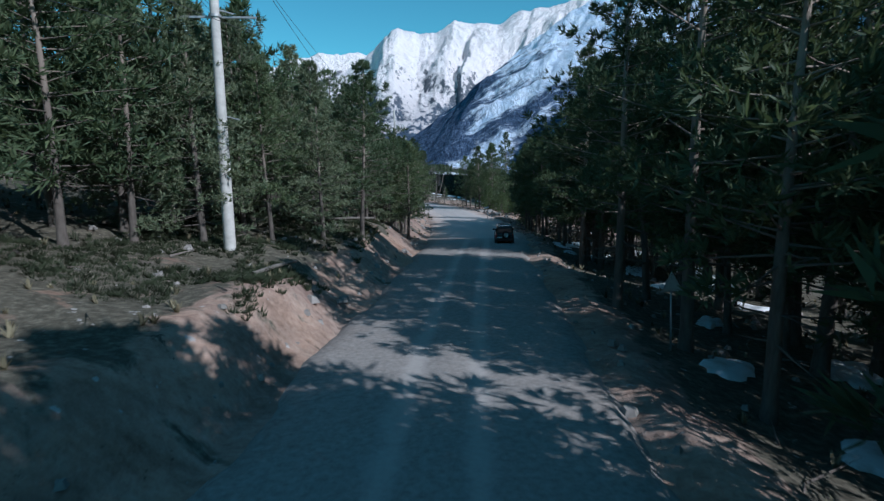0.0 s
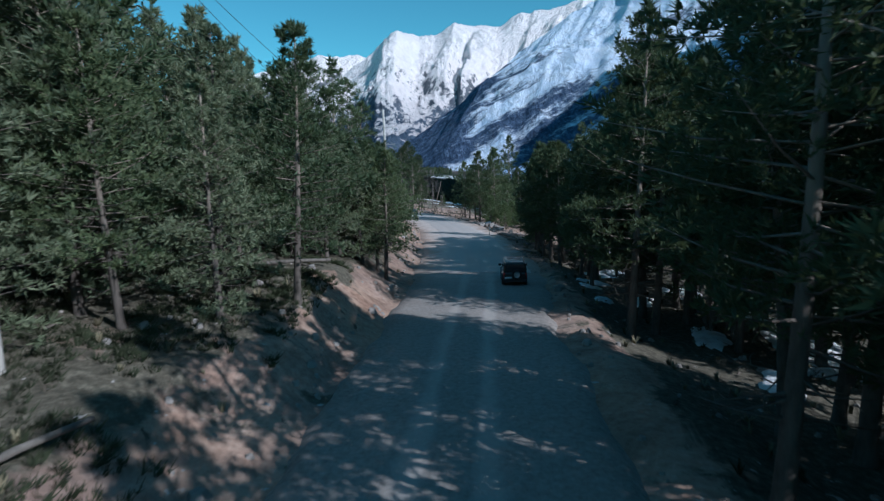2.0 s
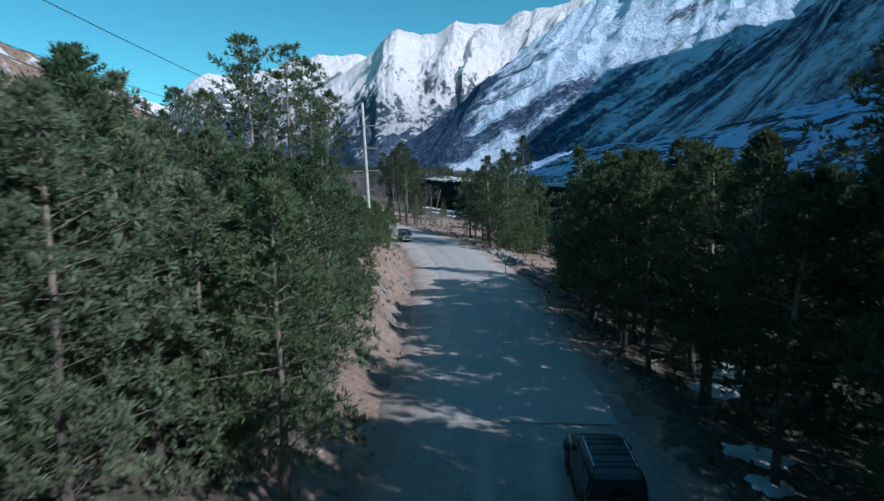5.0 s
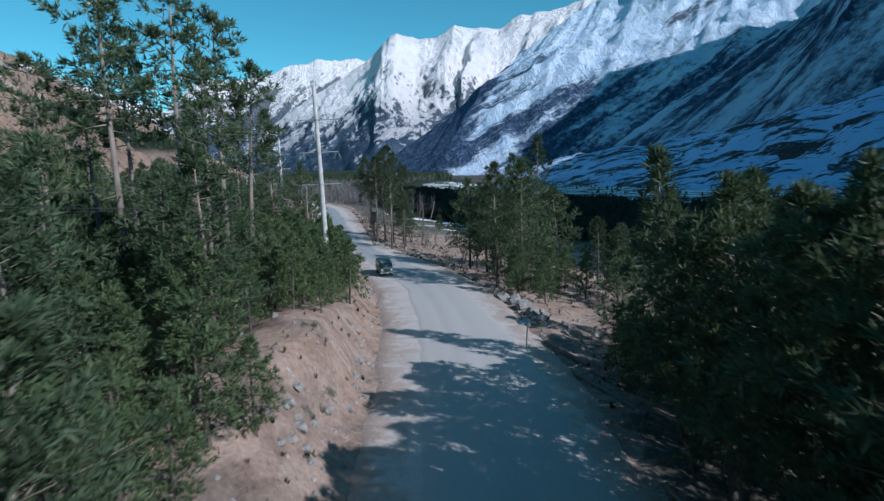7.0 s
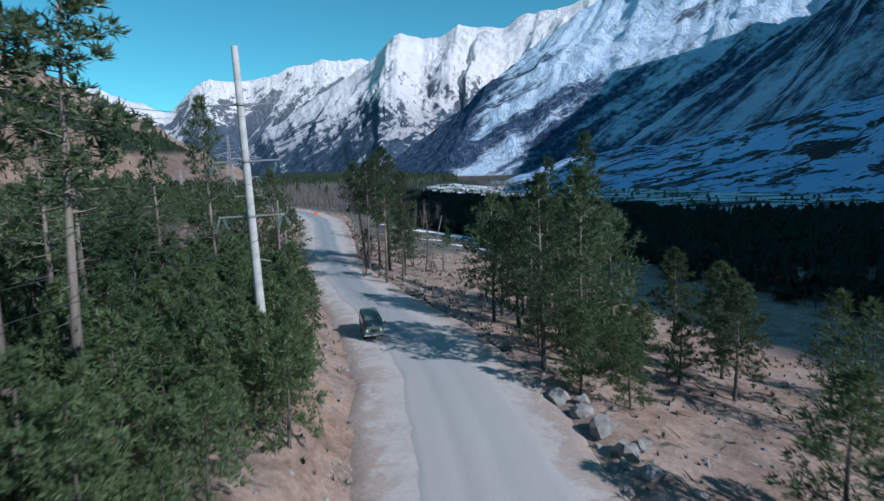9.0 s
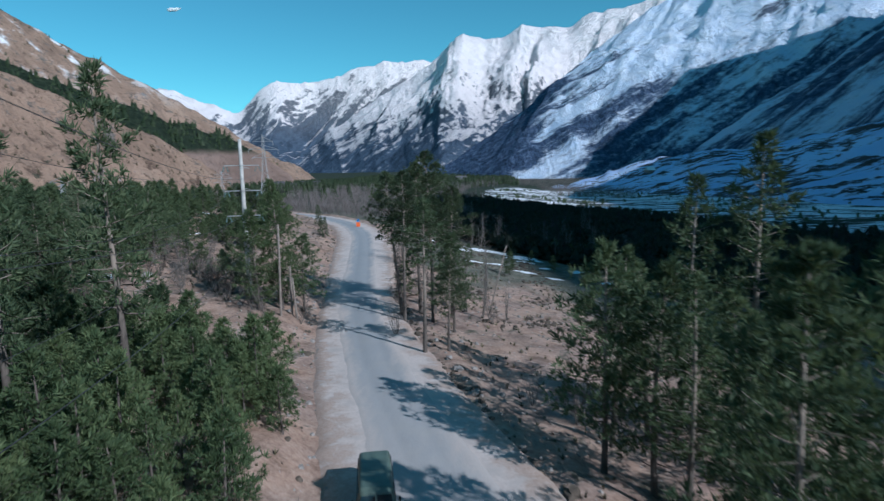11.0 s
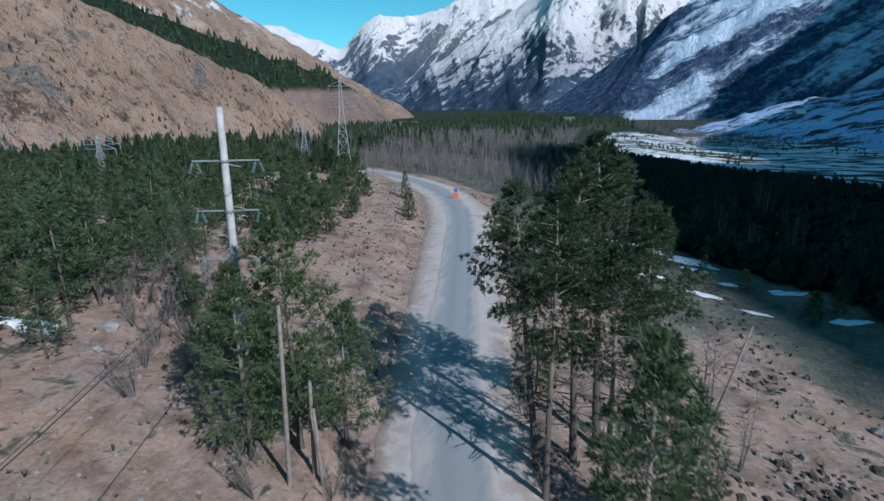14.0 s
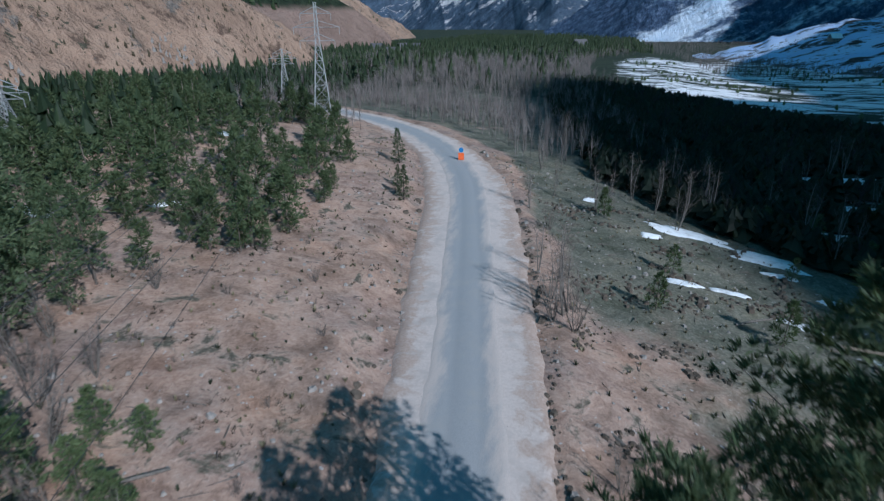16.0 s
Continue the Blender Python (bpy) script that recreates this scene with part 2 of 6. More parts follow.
def make_slope(name, kind, snow_z, streak):
    """Mountain sides: snow where it is flat or high, rock and dark wood where it is steep or low."""
    n = Nodes(name, 0.9, 0, 0.1)
    z = n.axis(n.geo.outputs["Position"], 2)
    up = n.axis(n.geo.outputs["Normal"], 2)
    big = n.noise(0.0035, 5, 0.6)
    mid = n.noise(0.016, 7, 0.68, streak)
    fine = n.noise(0.075, 6, 0.72, streak)
    # Rock for the shaded slopes, with the blue of haze in its colour.
    rock = n.ramp(fine, [(0.3, (0.045, 0.058, 0.085)), (0.7, (0.17, 0.19, 0.23))])
    snow = n.ramp(mid, [(0.3, (0.70, 0.70, 0.72)), (0.7, (0.88, 0.87, 0.87))])
    if kind == "brown":
        base = n.ramp(mid, [(0.3, (0.21, 0.140, 0.102)), (0.55, (0.36, 0.246, 0.178)), (0.8, (0.46, 0.333, 0.250))])
        base = n.mix(n.step(fine, 0.54, 0.64), base, (0.13, 0.088, 0.066))
        base = n.mix(n.step(n.noise(0.16, 5, 0.7), 0.60, 0.66), base, (0.075, 0.07, 0.05))
        base = n.mix(n.step(n.noise(0.045, 8, 0.8, distort=0.6), 0.55, 0.60), base, n.ramp(n.noise(0.5, 5, 0.75), [(0.35, (0.075, 0.065, 0.058)), (0.7, (0.27, 0.23, 0.20))]))
        cover = n.math("MULTIPLY", n.step(z, snow_z - 60, snow_z + 60), n.step(mid, 0.5, 0.6))
        c = n.mix(cover, base, snow)
    elif kind == "peak":
        run = n.streaks(0.006, 6, 0.62, (0.55, 3.9), 1.7)
        cut = n.streaks(0.020, 8, 0.76, (0.55, 3.9), 2.2)
        crag = n.noise(0.045, 7, 0.78, distort=0.5)
        # Distance haze is put into the bluish tone of rock and woods.
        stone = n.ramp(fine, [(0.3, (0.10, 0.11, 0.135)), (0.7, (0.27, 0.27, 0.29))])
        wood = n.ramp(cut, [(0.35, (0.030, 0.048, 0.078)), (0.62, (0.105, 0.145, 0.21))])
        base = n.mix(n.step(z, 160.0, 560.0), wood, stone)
        lie = n.math("ADD", n.math("MULTIPLY", n.math("SUBTRACT", run, 0.5), 1.7), n.math("MULTIPLY", n.math("SUBTRACT", cut, 0.5), 3.2))
        lie = n.math("ADD", lie, n.math("MULTIPLY", n.math("SUBTRACT", crag, 0.5), 1.5))
        lie = n.math("ADD", lie, n.math("MULTIPLY", n.math("SUBTRACT", up, 0.62), 2.5))
        cover = n.step(n.math("ADD", lie, n.math("MULTIPLY", n.math("SUBTRACT", z, snow_z), 0.0026)), -0.34, 0.02)
        # The warm pink of sunlit snow is put into this colour.
        snow = n.ramp(mid, [(0.3, (0.86, 0.78, 0.775)), (0.7, (0.95, 0.87, 0.865))])
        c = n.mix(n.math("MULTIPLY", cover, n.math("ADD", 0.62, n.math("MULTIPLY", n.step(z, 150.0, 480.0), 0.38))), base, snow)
    elif kind == "woods":
        c = n.ramp(n.noise(0.09, 5, 0.75), [(0.3, (0.012, 0.020, 0.014)), (0.55, (0.035, 0.050, 0.030)), (0.75, (0.075, 0.09, 0.055))])
        c = n.mix(n.math("MULTIPLY", n.step(mid, 0.60, 0.66), n.step(fine, 0.45, 0.6)), c, (0.24, 0.18, 0.14))
        bare = n.ramp(mid, [(0.3, (0.22, 0.15, 0.12)), (0.6, (0.34, 0.24, 0.195))])
        c = n.mix(n.step(n.math("ADD", z, n.math("MULTIPLY", n.math("SUBTRACT", big, 0.5), 60.0)), WOOD_FOOT - 5, WOOD_FOOT + 7), bare, c)
    else:
        wooded = n.tree.nodes.new("ShaderNodeAttribute")
        wooded.attribute_name = "wooded"
        run = n.streaks(0.0075, 6, 0.6, (0.60, 3.45), 4.5)
        cut = n.streaks(0.030, 6, 0.66, (0.60, 3.45), 4.0)
        # Blue haze is put into the wood tones, blue shade into the snow.
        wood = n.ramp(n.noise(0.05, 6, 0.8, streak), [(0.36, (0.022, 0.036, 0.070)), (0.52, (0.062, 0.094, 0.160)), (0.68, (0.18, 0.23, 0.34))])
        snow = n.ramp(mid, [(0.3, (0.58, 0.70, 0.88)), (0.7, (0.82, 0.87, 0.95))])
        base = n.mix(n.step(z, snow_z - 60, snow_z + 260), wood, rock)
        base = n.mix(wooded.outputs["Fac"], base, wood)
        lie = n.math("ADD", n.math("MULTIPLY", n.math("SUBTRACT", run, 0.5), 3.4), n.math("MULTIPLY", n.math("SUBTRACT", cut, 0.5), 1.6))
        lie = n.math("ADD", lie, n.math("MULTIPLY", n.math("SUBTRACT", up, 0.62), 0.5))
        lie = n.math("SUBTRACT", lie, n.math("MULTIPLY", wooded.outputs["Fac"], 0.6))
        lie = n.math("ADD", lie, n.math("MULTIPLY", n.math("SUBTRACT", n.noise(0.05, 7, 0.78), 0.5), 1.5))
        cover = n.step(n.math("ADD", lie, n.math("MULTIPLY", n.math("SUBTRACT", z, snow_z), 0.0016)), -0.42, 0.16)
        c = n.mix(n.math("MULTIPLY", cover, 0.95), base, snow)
    n.colour(c)
    n.bump(n.math("ADD", mid, n.math("MULTIPLY", fine, 0.5)), 1.0, {"brown": 11.0, "peak": 34.0}.get(kind, 22.0))
    return n.mat


def make_fan():
    """A snow slope with terraces of dark scrub."""
    n = Nodes("shade_blue_snow_with_scrub", 0.9, 0, 0.15)
    z = n.axis(n.geo.outputs["Position"], 2)
    mid = n.noise(0.02, 6, 0.6, (0.45, 1.0, 1.0, 0.5))
    fine = n.noise(0.25, 6, 0.75)
    band = n.noise(0.055, 4, 0.6, (0.18, 0.6, 2.2, 0.5), distort=0.6)
    # Snow colour already holds the blue of the mountain's shadow.
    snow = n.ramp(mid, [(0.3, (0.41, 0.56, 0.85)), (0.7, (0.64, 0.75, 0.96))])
    scrub = n.ramp(fine, [(0.35, (0.016, 0.018, 0.022)), (0.7, (0.085, 0.075, 0.07))])
    patch = n.math("MULTIPLY", n.step(band, 0.54, 0.58), n.step(fine, 0.33, 0.50))
    dots = n.math("MULTIPLY", n.step(n.noise(0.07, 6, 0.75), 0.53, 0.58), n.step(mid, 0.42, 0.52))
    low = n.math("MULTIPLY", n.step(n.noise(0.035, 4, 0.6, (0.25, 0.8, 1.0, 0.5), distort=0.8), 0.58, 0.62), n.step(fine, 0.25, 0.42))
    n.colour(n.mix(n.math("MAXIMUM", n.math("MAXIMUM", patch, low), dots), snow, scrub))
    n.bump(n.math("ADD", band, fine), 0.8, 3.0)
    return n.mat


GROUND, GRAVEL, ASPHALT, SNOW = make_ground(), make_gravel(), make_asphalt(), make_snow()
NEEDLES = make_needles("pine_needles", (0.038, 0.060, 0.034), (0.094, 0.134, 0.070), (0.178, 0.216, 0.108))
NEEDLES_YOUNG = make_needles("young_pine_needles", (0.044, 0.073, 0.037), (0.102, 0.146, 0.066), (0.182, 0.225, 0.102))
# Brighter copy: sunlight on the left-hand pines is put into the colour.
NEEDLES_PALE = make_needles("sunlit_pine_needles", (0.076, 0.103, 0.066), (0.168, 0.205, 0.126), (0.275, 0.305, 0.19))
# Young green made darker, so the shade among the crowns is painted in.
NEEDLES_MID = make_needles("shade_darkened_needles", (0.028, 0.046, 0.026), (0.070, 0.102, 0.050), (0.135, 0.170, 0.080))
# Dark tone for spruce and scrub; on shaded-side pines it paints in their shade.
NEEDLES_DARK = make_needles("dark_needles", (0.028, 0.045, 0.027), (0.066, 0.095, 0.052), (0.126, 0.158, 0.082))
BARK = make_bark("pine_bark", (0.15, 0.128, 0.112), (0.35, 0.29, 0.24), (3.0, 9.0))
BARK_GREY = make_bark("grey_bark", (0.20, 0.18, 0.16), (0.26, 0.24, 0.22), (0.5, 4.0))
TWIG = simple("bare_twigs", (0.15, 0.125, 0.11), 0.9, 0, 0.4, 3.0, 0.2)
CONCRETE = simple("pole_concrete", (0.50, 0.48, 0.45), 0.85, 0, 0.2, 2.0, 0.3)
STEEL = simple("galvanised_steel", (0.42, 0.42, 0.42), 0.5, 0.6, 0.2, 4.0)
WOOD = simple("weathered_wood", (0.24, 0.20, 0.17), 0.85, 0, 0.3, 3.0)
GLASSY = simple("green_glass_insulator", (0.15, 0.225, 0.21), 0.15, 0, 0.1, 5.0, 0.6)
STONE = simple("grey_stone", (0.26, 0.238, 0.22), 0.9, 0, 0.35, 1.3, 0.2)
WIRE = simple("cable", (0.08, 0.08, 0.08), 0.6, 0.5, 0.1, 2.0)


# ---- shapes ----
def mesh_of(name, verts, faces, mats, smooth=False):
    me = bpy.data.meshes.new(name)
    me.from_pydata(verts, [], faces)
    for m in mats if isinstance(mats, (list, tuple)) else [mats]:
        me.materials.append(m)
    if smooth:
        me.polygons.foreach_set("use_smooth", [True] * len(me.polygons))
    me.update()
    return me


def piece(name, me, parent=None, m=None, label=""):
    """Links a mesh as one object, under a thing where one is given."""
    ob = new(name, me)
    if parent is not None:
        ob.parent = parent
    if m is not None:
        ob.matrix_basis = m
    if label:
        ob["label"] = label
    return ob


def hash2(ix, iy, seed):
    h = (ix.astype(np.int64) * 374761393 + iy.astype(np.int64) * 668265263 + seed * 1442695041) & 0x7FFFFFFF
    h = ((h ^ (h >> 13)) * 1274126177) & 0x7FFFFFFF
    return ((h ^ (h >> 16)) & 0xFFFFFF) / float(0xFFFFFF)


def vnoise(x, y, seed=0):
    """Smooth value noise in 0..1 on arrays."""
    x, y = np.asarray(x, float), np.asarray(y, float)
    ix, iy = np.floor(x), np.floor(y)
    fx, fy = x - ix, y - iy
    fx, fy = fx * fx * (3 - 2 * fx), fy * fy * (3 - 2 * fy)
    a, b = hash2(ix, iy, seed), hash2(ix + 1, iy, seed)
    c, d = hash2(ix, iy + 1, seed), hash2(ix + 1, iy + 1, seed)
    return (a * (1 - fx) + b * fx) * (1 - fy) + (c * (1 - fx) + d * fx) * fy


def fbm(x, y, octaves=4, seed=0, gain=0.5):
    total, amp, norm = 0.0, 1.0, 0.0
    for k in range(octaves):
        total = total + amp * vnoise(x * 2 ** k, y * 2 ** k, seed + k * 17)
        norm += amp
        amp *= gain
    return total / norm


def ridged(x, y, octaves=5, seed=0, gain=0.55):
    total, amp, norm = 0.0, 1.0, 0.0
    for k in range(octaves):
        total = total + amp * (1 - np.abs(2 * vnoise(x * 2 ** k, y * 2 ** k, seed + k * 31) - 1))
        norm += amp
        amp *= gain
    return total / norm


def smooth01(v):
    v = np.clip(v, 0, 1)
    return v * v * (3 - 2 * v)


# ---- the lie of the land ----
STATION = np.arange(-80, 420, 1.0)


def eased(ys, vs, spread=7):
    v = np.interp(STATION, ys, vs)
    k = np.exp(-0.5 * (np.arange(-3 * spread, 3 * spread + 1) / spread) ** 2)
    pad = np.concatenate([np.full(3 * spread, v[0]), v, np.full(3 * spread, v[-1])])
    return np.convolve(pad, k / k.sum(), "valid")


ROAD_X = eased([-80, 0, 25, 35, 55, 70, 85, 105, 121, 137, 150, 160, 181, 196, 208, 231, 250, 271, 287, 303, 318, 335, 420],
               [-4, -1.5, -1, -0.2, 1.5, 3, 4, 4.3, 3.9, 2.4, 0, -3, -11.5, -16, -19.6, -24.8, -29.2, -34.5, -41, -51, -66, -92, -240], 5)
ROAD_Z = eased([-80, 0, 25, 55, 97, 125, 185, 240, 290, 340, 420], [0.4, 0.1, -0.2, -1.0, -4.2, -5.0, -5.5, -5.0, -3.2, -1.6, -1.0], 8)
ROAD_W = eased([-80, 25, 55, 70, 85, 105, 150, 165, 185, 208, 231, 270, 290, 330, 420], [5, 5.0, 4.6, 5.4, 6.4, 6.7, 6.8, 6.0, 5.6, 4.9, 6.2, 6.5, 5.6, 4.5, 4], 5)


def road_at(y):
    return np.interp(y, STATION, ROAD_X), np.interp(y, STATION, ROAD_Z), np.interp(y, STATION, ROAD_W)


def lateral(x, y):
    """Signed distance from the road's middle line, to the right."""
    cx = np.interp(y, STATION, ROAD_X)
    slope = (np.interp(y + 2, STATION, ROAD_X) - np.interp(y - 2, STATION, ROAD_X)) / 4
    return (x - cx) / np.sqrt(1 + slope ** 2)


def height(x, y):
    """Height of the land at arrays of places."""
    x, y = np.asarray(x, float), np.asarray(y, float)
    zr = np.interp(y, STATION, ROAD_Z)
    hw = np.interp(y, STATION, ROAD_W)
    s = lateral(x, y)
    dl, dr = np.maximum(-s - hw, 0), np.maximum(s - hw, 0)
    wob = fbm(x / 7.0, y / 7.0, 3, 3) - 0.5
    bank = 2.1 * smooth01((dl + 3.0 * wob * smooth01(dl / 2.0)) / 3.6) * np.interp(y, [-80, 140, 165, 200, 230, 420], [1, 1, 0.55, 0.6, 0.8, 0.6])
    left = bank + 0.115 * np.minimum(dl, 45) * smooth01(dl / 10)
    right = -0.5 * smooth01(dr / 4) - np.minimum(0.15 * dr, 6.0) * smooth01(dr / 6)
    off = smooth01((dl + dr) / 3)
    rough = (fbm(x / 11.0, y / 11.0, 4, 9) - 0.5) * 1.7 + (fbm(x / 2.1, y / 2.1, 3, 21) - 0.5) * 0.5
    mound = 1.7 * np.exp(-(((x + 7.0) / 3.4) ** 4 + ((y - 114) / 11.0) ** 4))
    near = zr + left + right + off * rough + mound * off - 0.28 * (1 - smooth01((dl + dr) / 0.9))
    away = np.interp(y, [-5000, -200, 340, 600, 1500, 2500, 5000], [20, 2, -4, -7, -12, 4, 30])
    away = away + np.where(x < 0, 1.0, -4.0) * smooth01(np.abs(x) / 60) + (fbm(x / 90.0, y / 90.0, 4, 5) - 0.5) * 4
    far = smooth01((np.maximum(np.abs(x + 15) - 70, np.maximum(y - 345, -60 - y))) / 130)
    return near * (1 - far) + away * far


def on_land(x, y):
    return float(height(np.array([x]), np.array([y]))[0])


def spread(lo, hi, step, far, grow):
    mid = list(np.arange(lo, hi + step / 2, step))
    a, b, s = [], [], step
    v = lo
    while v > -far:
        s *= grow
        v -= s
        a.append(max(v, -far))
    v, s = hi, step
    while v < far:
        s *= grow
        v += s
        b.append(min(v, far))
    return np.array(a[::-1] + mid + b)


# the near edge of the snow on the river flats
FLAT_Y = [260, 300, 320, 340, 360, 380, 401, 455, 560, 700, 820]
FLAT_X = [260, 92, 70, 52, 38, 22, 6, -14, -26, -20, 40]


# where the shaded wood on the river plain begins
EDGE_Y = [150, 222, 255, 270, 290, 340, 430, 900]
EDGE_X = [60, 36, 20, -2, -18, -29, -43, -60]


def build_ground():
    xs, ys = spread(-76, 44, 1.0, 4600, 1.08), spread(-8, 320, 1.0, 4600, 1.08)
    X, Y = np.meshgrid(xs, ys)
    Z = height(X, Y)
    nx, ny = len(xs), len(ys)
    idx = np.arange(nx * ny).reshape(ny, nx)
    faces = np.stack([idx[:-1, :-1], idx[:-1, 1:], idx[1:, 1:], idx[1:, :-1]], -1).reshape(-1, 4)
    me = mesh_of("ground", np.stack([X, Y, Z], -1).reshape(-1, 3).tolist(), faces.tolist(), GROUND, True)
    S = lateral(X, Y)
    right = smooth01((S - 6) / 7) * smooth01((Y - 198) / 40)
    turf = 0.15 + 0.56 * right - 0.10 * smooth01((-S - 4) / 4) * smooth01((Y - 165) / 30)
    leafy = 0.30 + 0.55 * smooth01((104 - Y) / 30) * smooth01((np.abs(S) - 6.5) / 3) + 0.5 * smooth01((S - 6) / 3) * smooth01((130 - Y) / 30)
    snow_lie = 0.56 * smooth01((X - np.interp(Y, FLAT_Y, FLAT_X)) / 14) * smooth01((Y - 280) / 30) * smooth01((820 - Y) / 120)
    # The last term also puts the river plain's shade into the floor colour.
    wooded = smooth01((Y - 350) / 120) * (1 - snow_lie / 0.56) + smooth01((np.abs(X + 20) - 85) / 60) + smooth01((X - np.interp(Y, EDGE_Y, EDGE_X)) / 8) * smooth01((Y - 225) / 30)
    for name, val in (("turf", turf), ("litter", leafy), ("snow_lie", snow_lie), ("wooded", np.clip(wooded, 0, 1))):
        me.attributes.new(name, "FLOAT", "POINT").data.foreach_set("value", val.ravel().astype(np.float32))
    ob = new("ground", me)
    return tagged(ob, "bare brown earth with litter, stones and dry grass", "ground", kind="structure")


def build_strip(name, material, y0, y1, half_left, half_right, lift, edge, label):
    """A band along the road with a crown and uneven edges."""
    ys = np.arange(y0, y1, 0.6)
    cols = np.linspace(-1, 1, 21)
    cx, cz, _ = road_at(ys)
    dx = (np.interp(ys + 1, STATION, ROAD_X) - np.interp(ys - 1, STATION, ROAD_X)) / 2
    nl = np.sqrt(1 + dx ** 2)
    wl_, wr_ = half_left(ys), half_right(ys)
    wl_ = wl_ + edge * (fbm(ys / 5.0, ys * 0 + 3, 5, 40, 0.65) - 0.5)
    wr_ = wr_ + edge * (fbm(ys / 5.0, ys * 0 + 9, 5, 41, 0.65) - 0.5)
    verts, rim, track = [], [], []
    for k in range(len(ys)):
        for c in cols:
            s = c * (wl_[k] if c < 0 else wr_[k])
            x, y = cx[k] + s / nl[k], ys[k] - s * dx[k] / nl[k]
            dip = -0.04 * math.exp(-((abs(s) - 1.0) / 0.35) ** 2)
            end = (-0.30 if edge > 1.0 else -0.07) if abs(c) > 0.99 else 0.0
            bumps = 0.10 * (float(fbm(np.array([x / 2.5]), np.array([y / 2.5]), 3, 77)[0]) - 0.5) * (1 if edge > 1.0 else 0.3)
            verts.append((x, y, cz[k] + lift - 0.02 * abs(s) + dip + end + bumps))
            rim.append(abs(c))
            track.append(math.exp(-((abs(s) - 1.0) / 0.45) ** 2))
    n = len(cols)
    faces = [(r * n + c, r * n + c + 1, (r + 1) * n + c + 1, (r + 1) * n + c) for r in range(len(ys) - 1) for c in range(n - 1)]
    me = mesh_of(name, verts, faces, material, True)
    me.attributes.new("rim", "FLOAT", "POINT").data.foreach_set("value", rim)
    me.attributes.new("wheel_track", "FLOAT", "POINT").data.foreach_set("value", track)
    ob = new(name, me)
    return tagged(ob, label, "road", kind="structure")


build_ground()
build_strip("road", GRAVEL, -40, 345, lambda y: road_at(y)[2], lambda y: road_at(y)[2], 0.06, 1.5, "pale gravel road bed with broad dusty shoulders")
build_strip("road_asphalt", ASPHALT, 78, 345, lambda y: np.interp(y, [78, 120, 150, 186], [3.4, 3.4, 3.0, 2.85]), lambda y: np.interp(y, [78, 120, 150, 186], [5.0, 4.6, 3.4, 2.6]), 0.10, 0.9, "worn grey asphalt lane dusted with sand")


# ---- mountains ----
EYE = Vector((0, 130, 12))


def mountain(name, crest, foot, material, seed, label, rows=70, cols=220, spur=0.16, grain=0.05, steep=1.25, wooded=None, spines=(), lean=0.0):
    """A mountain side: a crest given by bearing, elevation and distance, falling to a foot line given by bearing shares. wooded: share of the fall and bearing to which woods cover the flank."""
    az = np.array([c[0] for c in crest])
    u = np.linspace(az[0], az[-1], cols)
    el = np.interp(u, az, [c[1] for c in crest])
    di = np.interp(u, az, [c[2] for c in crest])
    fd = np.interp(u, [f[0] for f in foot], [f[1] for f in foot])
    fs = np.interp(u, [f[0] for f in foot], [f[2] for f in foot])
    soft = np.exp(-0.5 * (np.arange(-30, 31) / 9.0) ** 2)
    fd = np.convolve(np.pad(fd, 30, "edge"), soft / soft.sum(), "valid")
    if lean:
        dull = np.exp(-0.5 * (np.arange(-12, 13) / 4.0) ** 2)
        el = np.convolve(np.pad(el, 12, "edge"), dull / dull.sum(), "valid")
        fd = fd + 70 * (fbm(u / 2.4, u * 0 + seed, 4, seed + 90, 0.55) - 0.5)
    top = di * np.tan(np.radians(el)) + EYE.z
    top = top + (ridged(u / 3.1, u * 0 + seed, 5, seed, 0.6) - 0.5) * di * 0.016
    verts = []
    ru = np.radians(u)
    size = float(np.mean(np.abs(di - fd))) * 0.42
    for r in range(-10, rows + 1):
        v = r / rows
        if r < 0:
            w = -v * 6
            d = di + w * 500
            z = top - w * 700
            a = ru
        else:
            d = di + (fd - di) * v
            a = ru + np.radians(fs) * v
            env = np.sin(math.pi * min(1, v * 1.0)) ** 0.8 if 0 < v < 1 else 0.0
            drop = (1 - v) ** steep
            al = a + radians(lean) * v
            px, py = d * np.sin(al), d * np.cos(al)
            wx, wy = fbm(px / size * 0.8, py / size * 0.8, 3, seed + 2) * 1.4, fbm(px / size * 0.8 + 9, py / size * 0.8, 3, seed + 5) * 1.4
            bulk = ridged(px / size + wx, py / size + wy, 6, seed + 3, 0.52) - 0.58
            small = ridged((u + lean * v) / 1.6 + 0.5 * v, v * 4.0 + seed + u * 0, 4, seed + 8) - 0.55
            z = -14 + (top + 14) * drop + env * (top + 14) * (spur * 2.2 * bulk + grain * 1.2 * small)
            bone = np.zeros(cols)
            for a0, a1, amp, wl_, wr_ in spines:
                du = u - (a0 + (a1 - a0) * v) + 3.0 * (fbm(u / 2.0, v * 4 + u * 0, 4, seed + 60) - 0.5)
                bone = np.maximum(bone, amp * np.maximum(0, 1 - np.abs(du) / (np.where(du < 0, wl_, wr_) * (0.45 + 1.1 * v))))
            if 0 < v < 1:
                z = z + (top + 14) * bone * math.sin(math.pi * v) ** 1.4
        verts += [(EYE.x + dd * math.sin(aa), EYE.y + dd * math.cos(aa), zz) for dd, aa, zz in zip(d, a, z)]
    nr = rows + 11
    faces = [(r * cols + c, (r + 1) * cols + c, (r + 1) * cols + c + 1, r * cols + c + 1) for r in range(nr - 1) for c in range(cols - 1)]
    me = mesh_of(name, verts, faces, material, True)
